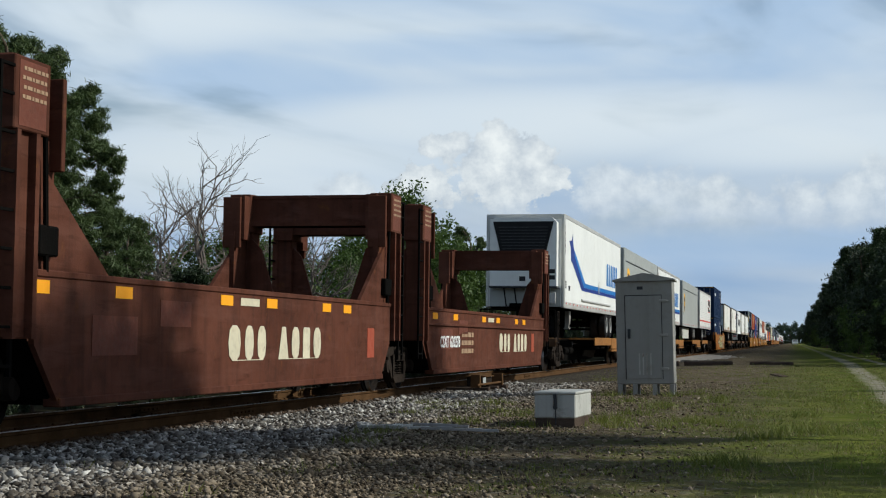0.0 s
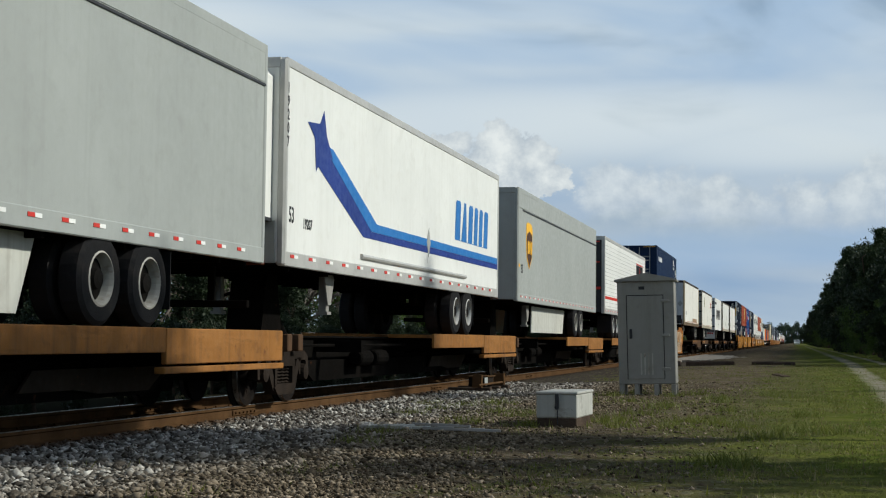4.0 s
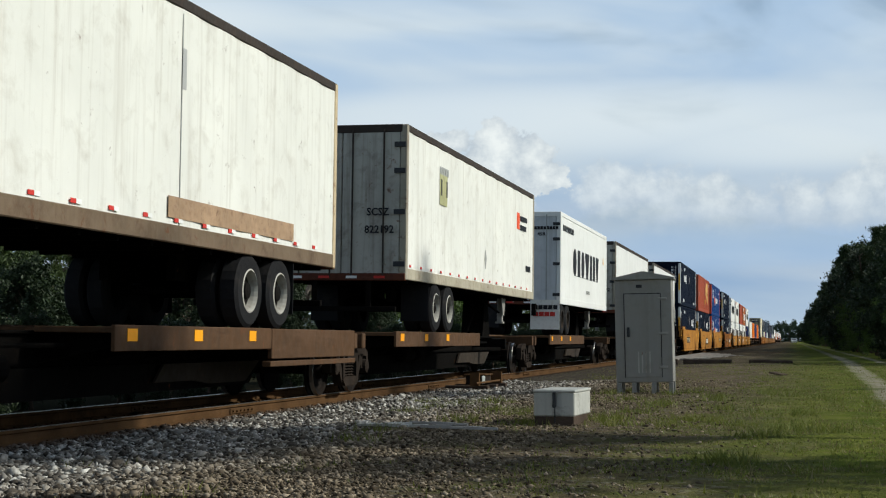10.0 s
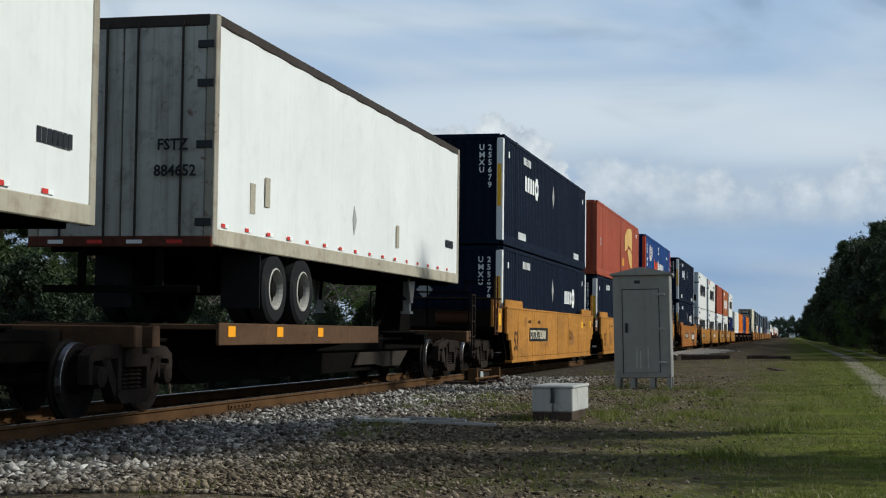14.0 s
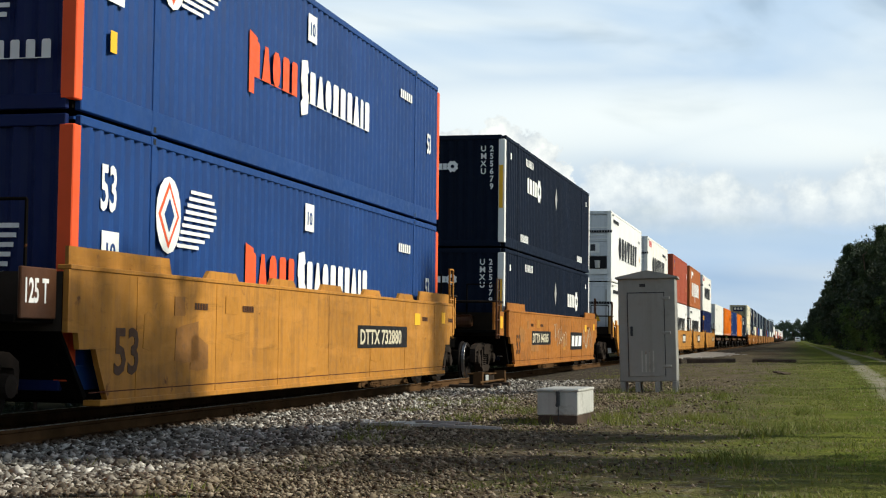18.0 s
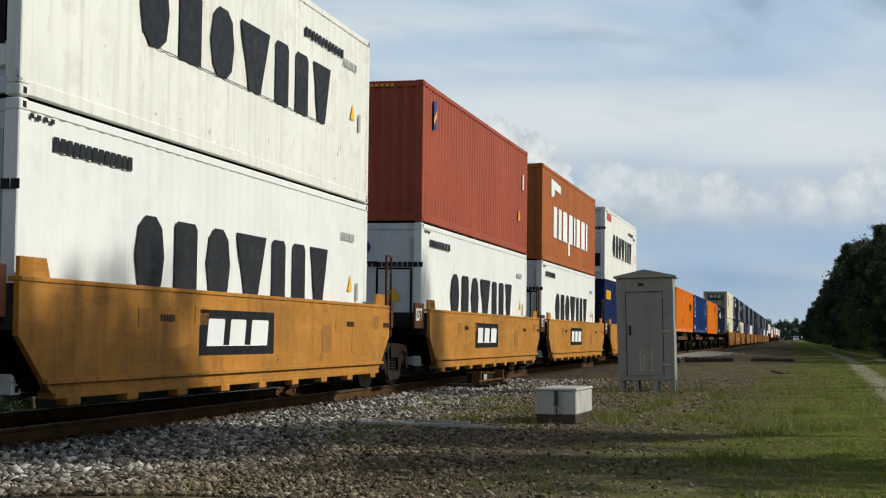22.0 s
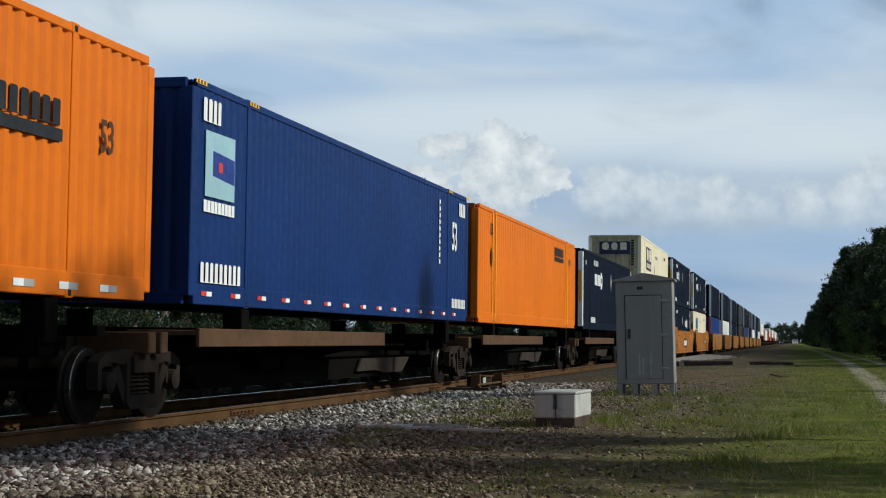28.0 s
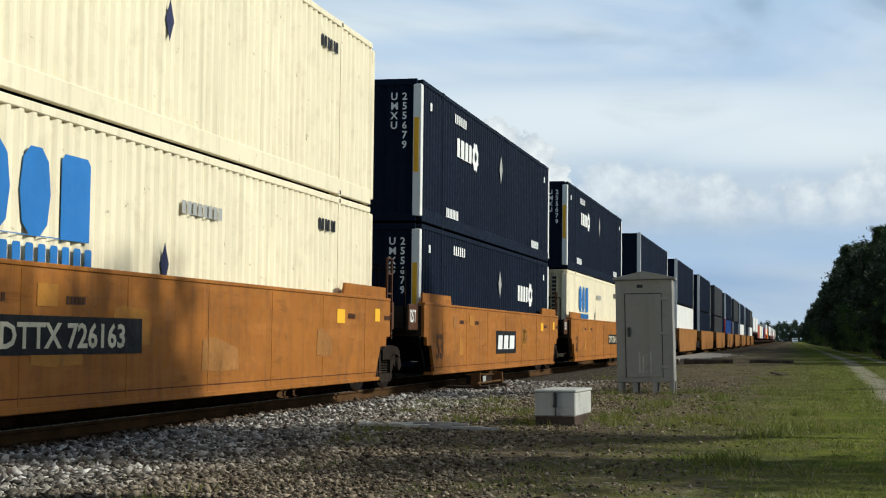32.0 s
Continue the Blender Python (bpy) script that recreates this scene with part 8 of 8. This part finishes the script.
def build_trees():
    made = {}

    def put(kind, make, x, y, scale=1.0, turn=0.0, tall=1.0):
        m = pose(x, y, ground_height(x, y), 0, 0, turn)
        if kind not in made:
            made[kind] = make()
            made[kind].matrix_basis = m @ Matrix.Diagonal((scale, scale, scale * tall, 1))
            return made[kind]
        ob = copy_thing(made[kind], m)
        ob.matrix_basis = m @ Matrix.Diagonal((scale, scale, scale * tall, 1))
        return ob

    rng = random.Random(11)
    pines = [("pine_%d" % k, (lambda k=k: pine("tall pine with a ragged dark green crown", 12.0, 20 + k, "pines by the grass track", 0.22, 0.22))) for k in range(3)]
    leafy = [("leaf_%d" % k, (lambda k=k: broadleaf("leafy green tree at the edge of the woods", 10.0, 40 + k, "broad_leaves", "broadleaf trees", 0.1, 0.34))) for k in range(3)]
    dark = [("dark_%d" % k, (lambda k=k: broadleaf("dark green tree, deep shade put into its leaf colour", 10.0, 50 + k, "dark_leaves", "dark trees of the wood", 0.03, 0.34, 15000, 0.17))) for k in range(2)]
    # wood along the grass track on the sunny side
    # the first trees stand out of view, added to shade the grass
    y = 64.0
    while y < 620:
        step = 3.2 + y * 0.012
        for row, x0 in ((0, 6.4), (1, 9.6), (2, 13.5)):
            if row == 2 and y > 300:
                continue
            kind, make = rng.choice(pines if (rng.random() < 0.8 or row == 1) else dark)
            put(kind, make, x0 + rng.uniform(-0.8, 0.8), y + rng.uniform(-1, 1), (rng.uniform(0.78, 0.95) if kind.startswith("pine") else rng.uniform(0.75, 0.98)) * min(1.0, 0.68 + max(0, y - 78) * 0.005), rng.uniform(0, 360))
        if rng.random() < 0.8:
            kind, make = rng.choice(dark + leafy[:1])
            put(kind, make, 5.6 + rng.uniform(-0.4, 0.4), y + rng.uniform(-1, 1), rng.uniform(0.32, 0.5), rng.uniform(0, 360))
        y += step
    # out of view beside the camera: added trees shaped to shade track and ground
    put("roadside", lambda: broadleaf("leafy tree with a high rounded crown", 9.5, 61, "dark_leaves", "roadside trees", 0.84, 0.22, 7500, 0.17), 7.2, 16.8)
    put("roadside_low", lambda: broadleaf("small unseen leafy tree added for its shade", 6.8, 64, "dark_leaves", "roadside trees", 0.58, 0.18, 1300, 0.17), 7.0, 13.2)
    put("roadside_pine", lambda: pine("slender thin-crowned pine at the roadside", 12.0, 23, "roadside trees", 0.5, 0.16, 650), 7.0, 31.8, 1.0, 280)
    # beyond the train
    big = [("big_pine_%d" % k, (lambda k=k: pine("tall pine beyond the track", 17.0, 70 + k, "pines beyond the track", 0.12, 0.24, 15000, "sunlit_needles"))) for k in range(2)]
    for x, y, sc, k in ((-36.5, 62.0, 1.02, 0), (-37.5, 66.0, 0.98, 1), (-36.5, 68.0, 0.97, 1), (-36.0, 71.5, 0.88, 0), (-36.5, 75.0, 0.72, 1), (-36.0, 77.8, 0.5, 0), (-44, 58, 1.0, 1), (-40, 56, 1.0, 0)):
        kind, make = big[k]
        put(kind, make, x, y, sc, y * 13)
    put("bare", lambda: bare_tree("leafless grey tree with spreading branches", 12.5, 3), -38.2, 91.0, 1.15, 20)
    put("bare", None, -37.0, 80.0, 0.85, 75)
    put("bare", None, -37.0, 109.0, 0.98, 140)
    for x, y, sc in ((-38.5, 97, 0.80), (-40, 80, 0.66), (-42, 86, 0.74), (-42, 92, 0.84), (-41, 99, 0.86), (-40, 106, 0.92), (-40, 114, 0.98), (-38, 122, 0.9), (-38, 130, 1.1), (-36, 138, 1.5), (-37, 144, 1.5), (-36.5, 151, 1.35), (-36.5, 158, 1.25), (-40, 166, 1.1)):
        kind, make = rng.choice(leafy)
        put(kind, make, x, y, sc, rng.uniform(0, 360))
    y = 172.0
    while y < 900:
        kind, make = rng.choice(leafy + big[:1])
        put(kind, make, -38 + rng.uniform(-4, 4), y, rng.uniform(0.9, 1.3) if kind.startswith("leaf") else rng.uniform(0.75, 1.0), rng.uniform(0, 360))
        y += 9 + y * 0.02
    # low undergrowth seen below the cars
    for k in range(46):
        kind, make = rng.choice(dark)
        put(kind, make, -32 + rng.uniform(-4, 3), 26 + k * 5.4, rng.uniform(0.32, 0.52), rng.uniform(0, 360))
    # scaled-down copies close behind the track, added to darken the gaps under the cars
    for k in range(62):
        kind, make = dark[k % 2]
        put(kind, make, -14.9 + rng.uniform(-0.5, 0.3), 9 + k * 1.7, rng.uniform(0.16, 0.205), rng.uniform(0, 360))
    # woods closing the line far off
    for k in range(40):
        kind, make = ("far_%d" % (k % 2), (lambda k=k: broadleaf("hazy green tree in far woods", 12.0, 90 + k, "far_leaves", "far woods", 0.05, 0.36, 5000, 0.3)))
        put(kind, make, -60 + k * 3.4, 1180 + rng.uniform(-40, 60), rng.uniform(0.95, 1.35), rng.uniform(0, 360))


build_trees()


def build_grass():
    rng = np.random.default_rng(8)
    for name, mat, n, lab in (("grass", "grass_blades", 64000, "short green grass and weeds"), ("dry_grass", "dry_blades", 26000, "sparse dry grass")):
        pts = []
        while len(pts) < n:
            y = 8.5 + 60 * rng.random(2000) ** 1.6
            x = rng.uniform(-7.2, 5.5, 2000)
            clump = np.array([noise.noise((a * 0.8, b * 0.8, 2.0)) for a, b in zip(x, y)])
            fine = np.array([noise.noise((a * 2.6, b * 2.6, 5.0)) for a, b in zip(x, y)])
            weed = np.array([noise.noise((a * 0.9, b * 0.9, 9.0)) for a, b in zip(x, y)])
            edge = x + clump * 2.6 - np.clip((y - 22) / 18, 0, 1) * 0.8
            keep = rng.random(2000) < np.clip((edge + 2.5) / 3.4, 0, 1) ** 1.5 * np.clip(0.42 + fine * 2.0 + clump * 0.6, 0.03, 1) * (0.9 if name == "grass" else 0.6) + np.where((weed > 0.28) & (x > -6.4), 0.30, 0.012)
            keep &= ~((np.abs(x - 1.62 - 0.95 * np.clip((y - 20) / 55, 0, 1)) < 0.3) & (y > 16) & (rng.random(2000) < 0.85))
            pts += list(zip(x[keep], y[keep]))
        p = np.array(pts[:n])
        z = np.array([ground_height(a, b) for a, b in p])
        hgt = rng.uniform(0.012, 0.042, n) * (1 + 1.8 * (rng.random(n) < 0.05))
        a = rng.uniform(0, 6.283, n)
        w = rng.uniform(0.004, 0.008, n) * (1 + p[:, 1] * 0.02)
        lean = rng.normal(0, 0.4, (n, 2)) * hgt[:, None]
        base = np.column_stack([p, z - 0.005])
        side = np.column_stack([np.cos(a) * w, np.sin(a) * w, np.zeros(n)])
        tip = base + np.column_stack([lean, hgt])
        q = np.stack([base - side, base + side, tip], 1).reshape(-1, 3)
        tagged(new(name, tri_mesh(name, q, np.arange(n * 3).reshape(-1, 3), mat)), lab, "grass", kind="stuff")


    # taller weeds in tufts
    spots = [(-2.3, 18.3), (-2.05, 17.7), (-3.1, 17.5), (-2.2, 27.9), (-3.3, 27.9), (-1.8, 28.9), (-5.4, 22.8), (-5.2, 23.6), (-5.6, 21.6), (-4.9, 24.6), (-6.2, 25.2)]
    spots += [(rng.uniform(-4.6, 0.5), rng.uniform(12, 30)) for k in range(34)]
    pick = rng.integers(0, len(spots), 5200)
    p = np.array(spots)[pick] + rng.normal(0, 0.16, (5200, 2))
    n = len(p)
    z = np.array([ground_height(a, b) for a, b in p])
    hgt, a, w = rng.uniform(0.04, 0.15, n), rng.uniform(0, 6.283, n), rng.uniform(0.004, 0.009, n)
    base = np.column_stack([p, z - 0.005])
    side = np.column_stack([np.cos(a) * w, np.sin(a) * w, np.zeros(n)])
    tip = base + np.column_stack([rng.normal(0, 0.5, (n, 2)) * hgt[:, None], hgt])
    q = np.stack([base - side, base + side, tip], 1).reshape(-1, 3)
    tagged(new("weeds", tri_mesh("weeds", q, np.arange(n * 3).reshape(-1, 3), "grass_blades")), "tufts of green weeds on gravelly soil", "weeds", kind="stuff")


build_grass()


# ---- wayside things ----
def signal_cabinet():
    c = thing("signal_cabinet", "tall grey steel signal cabinet beside the track", "cabinet")
    w, d, h = 0.535, 0.45, 2.10
    z0 = 0.16
    part("body", Shape().box(-w, w, -d, d, z0, h, 0.015), "cabinet_grey", c)
    part("roof", Shape().prism([(-w - 0.05, h), (w + 0.05, h), (w + 0.05, h + 0.03), (0.03, h + 0.15), (-0.03, h + 0.15), (-w - 0.05, h + 0.03)], "y", -d - 0.06, d + 0.06), "cabinet_grey", c)
    door = part("door", Shape().box(-w + 0.18, w - 0.22, -d - 0.022, -d - 0.002, z0 + 0.10, h - 0.28, 0.006), "cabinet_grey", c)
    part("handle", Shape().box(-w + 0.22, -w + 0.27, -d - 0.06, -d - 0.02, 1.02, 1.2, 0.008), "charcoal", door)
    for z in (0.42, 1.05, 1.70):
        part("hinge", Shape().box(w - 0.26, w - 0.1, -d - 0.034, -d - 0.004, z, z + 0.05, 0.006), "cabinet_grey", door)
    for k in range(4):
        part("vent_slot", Shape().box(-0.12 + 0.07 * k, -0.095 + 0.07 * k, -d - 0.028, -d - 0.02, 0.34, 0.74), "door_grey", door)
    part("name_plate", Shape().box(-0.13, -0.02, -d - 0.012, -d - 0.001, 1.94, 2.0), "charcoal", c)
    part("door_gap", Shape().box(-w + 0.165, -w + 0.178, -d - 0.006, -d - 0.001, z0 + 0.09, h - 0.27).box(-w + 0.165, w - 0.205, -d - 0.006, -d - 0.001, h - 0.275, h - 0.262).box(w - 0.218, w - 0.205, -d - 0.006, -d - 0.001, z0 + 0.09, h - 0.27), "black", c)
    for sx in (-1, -0.42, 0.34, 1):
        for sy in (-1, 1):
            part("leg", Shape().box(sx * (w - 0.05) - 0.045, sx * (w - 0.05) + 0.045, sy * (d - 0.06) - 0.05, sy * (d - 0.06) + 0.05, -0.08, z0, 0.008), "cabinet_grey", c)
    c.matrix_basis = pose(-2.72, 28.75, ground_height(-2.72, 28.7) + 0.06, 0, -0.9, 2)
    return c


MAT["crossing_gravel"] = surface("crossing_gravel", (0.22, 0.20, 0.175), 0.95, 0, (0.09, 0.075, 0.055), 0.8, 0.8, 0.5, 0.0, 0.0, 12.0, 0.25)


def battery_box():
    c = thing("battery_box", "small weathered white metal box on the gravel", "equipment box")
    part("body", Shape().box(-0.255, 0.235, -0.5, 0.5, 0.075, 0.35, 0.012), "box_white", c)
    # base added for the dark lower edge of the box
    part("base", Shape().box(-0.245, 0.225, -0.49, 0.48, -0.04, 0.08, 0.008), "tie_wood", c, "dark inset base under the box")
    lid = part("lid", Shape().box(-0.265, 0.245, -0.51, 0.51, 0.35, 0.385, 0.010), "box_white", c, "overhanging lid")
    part("latch", Shape().box(-0.02, 0.02, -0.54, -0.5, 0.2, 0.36, 0.006).lathe([(0.0, 0.026), (0.03, 0.026)], "y", 8, (0.0, -0.55, 0.2)), "charcoal", lid)
    part("seam", Shape().box(-0.006, 0.006, -0.506, -0.499, 0.0, 0.34), "charcoal", c)
    c.matrix_basis = pose(-2.70, 17.95, ground_height(-2.7, 18.2) + 0.01, 0, 0, -3)
    return c


signal_cabinet()
battery_box()


def build_crossing():
    """Gravel road across the track with timber edges."""
    c = tagged(new("road_crossing"), "pale gravel crossing with dark timber edge beside the track", "crossing", kind="structure")
    pad = Shape()
    rng = random.Random(3)
    for i in range(26):
        x0 = -7.2 + i * 0.2
        pad.box(x0, x0 + 0.2, 80 + 0.4 * i + rng.uniform(0, 3.0), 128 - rng.uniform(0, 6) - i * 0.9, -0.3, -0.075 - 0.01 * (i % 3) - 0.002 * i)
    part("road_slab", pad, "crossing_gravel", c)
    for k, (a, b, y) in enumerate(((-7.0, -4.9, 66.2), (-4.7, -2.6, 66.6), (-1.9, -0.9, 68.0), (-1.0, 0.0, 67.4))):
        part("timber", Shape().box(a, b, y, y + 0.5, -0.25, 0.09 - 0.02 * k, 0.03), "tie_wood", c)
    for k in range(2):
        part("crossing_plank", Shape().box(-9.2 + k * 0.6, -8.7 + k * 0.6, 80, 124, -0.3, -0.02, 0.02), "tie_wood", c)


build_crossing()


def track_box():
    """Rusty joint box with clamps and a cable beside the near rail."""
    c = thing("rail_junction_box", "rusty track connection box on timbers by the rail", "track equipment")
    for y in (-1.0, 0.0, 1.1):
        part("timber", Shape().box(-0.5, 0.45, y - 0.11, y + 0.11, -0.02, 0.1, 0.015), "tie_wood", c)
    part("housing", Shape().box(-0.2, 0.22, -0.35, 0.4, 0.1, 0.3, 0.02), "truck_steel", c)
    part("cover", Shape().box(-0.24, 0.26, -0.4, 0.45, 0.3, 0.33, 0.01), "rail_side", c)
    part("bracket", Shape().prism([(-1.35, 0.1), (-1.2, 0.1), (-1.2, 0.38), (-1.3, 0.38)], "x", 0.1, 0.3), "rail_side", c)
    part("bracket", Shape().prism([(1.0, 0.1), (1.18, 0.1), (1.12, 0.36), (1.0, 0.36)], "x", 0.1, 0.34), "rail_side", c)
    part("rod", Shape().tube((0.3, -1.6, 0.16), (0.3, 1.3, 0.16), 0.025), "rail_side", c)
    part("pale_plate", Shape().box(0.23, 0.25, -0.7, -0.4, 0.12, 0.3, 0.006), "pale_grey", c)
    c.matrix_basis = pose(-6.9, 33.0, ground_height(-6.9, 33.0), 0, 0, 0)


track_box()


def debris():
    rng = random.Random(9)
    for x, y, l, w, turn, mat, lab in ((-4.65, 16.9, 0.75, 0.16, 62, "box_white", "broken pale board lying on the gravel"), (-4.3, 16.6, 0.5, 0.1, 80, "box_white", "broken pale board lying on the gravel"), (-5.1, 17.6, 0.35, 0.12, 30, "concrete", "flat pale stone on the gravel"),
                                     (-4.0, 16.9, 0.8, 0.03, 70, "concrete", "dry pale stick on the gravel"), (-3.6, 16.2, 0.9, 0.025, 84, "concrete", "dry pale stick on the gravel"), (-0.4, 44.0, 0.9, 0.2, 20, "bark", "dark clod of earth on grass")):
        s = Shape()
        n = 5
        for k in range(n):
            a, b = -l / 2 + l * k / n, -l / 2 + l * (k + 1) / n
            j = rng.uniform(-0.2, 0.2) * w
            s.box(-w / 2 + j, w / 2 + j, a, b + 0.004, -0.01, 0.02 + rng.uniform(0, 0.012), 0.004)
        ob = tagged(new("stick" if "stick" in lab else ("stone" if "stone" in lab or "clod" in lab else "board"), s.mesh("debris")), lab, "debris")
        ob.data.materials.append(MAT[mat])
        ob.matrix_basis = pose(x, y, ground_height(x, y) + 0.03, rng.uniform(-3, 3), rng.uniform(-3, 3), turn)


debris()


def utility_pole(x, y, h):
    c = thing("utility_pole", "weathered wooden utility pole beyond the trees", "utility pole", "utility poles")
    part("pole", Shape().tube((0, 0, -0.3), (0, 0, h), 0.15, 0.1, 8), "bark", c)
    part("crossarm", Shape().box(-1.1, 1.1, -0.05, 0.05, h - 0.7, h - 0.58, 0.01), "bark", c)
    for k in (-0.95, -0.4, 0.4, 0.95):
        part("insulator", Shape().lathe([(0, 0.04), (0.08, 0.05), (0.14, 0.03)], "z", 8, (k, 0, h - 0.58)), "reefer_grey", c)
    c.matrix_basis = pose(x, y, ground_height(x, y), 0, 0, 20)


utility_pole(-43, 93, 6.6)
utility_pole(-43, 103, 6.6)


def parked_van(x, y, turn):
    c = thing("parked_van", "white parked van beyond the track", "van", "parked vans")
    part("body", Shape().prism([(-2.4, 0.35), (2.4, 0.35), (2.4, 0.95), (1.7, 1.1), (1.1, 1.9), (-2.3, 1.95), (-2.4, 0.9)], "x", -0.95, 0.95), "white", c)
    for s in (1, -1):
        part("side_window", Shape().prism([(0.3, 1.15), (1.4, 1.15), (1.0, 1.75), (0.3, 1.75)], "x", *sorted((s * 0.95, s * 0.957))), "black", c)
        for yy in (-1.5, 1.5):
            part("tyre", Shape().lathe([(s * 0.72, 0.33), (s * 0.95, 0.33)], "x", 16, (0, yy, 0.33)), "rubber", c)
    part("windscreen", Shape().prism([(-0.8, 1.15), (0.8, 1.15), (0.75, 1.7), (-0.75, 1.7)], "y", 1.43, 1.46), "black", c)
    c.matrix_basis = pose(x, y, ground_height(x, y), 0, 0, turn)


parked_van(-25.0, 58.0, 70)
parked_van(-27.0, 78.0, 110)
parked_van(0.6, 560.0, 180)


motions()
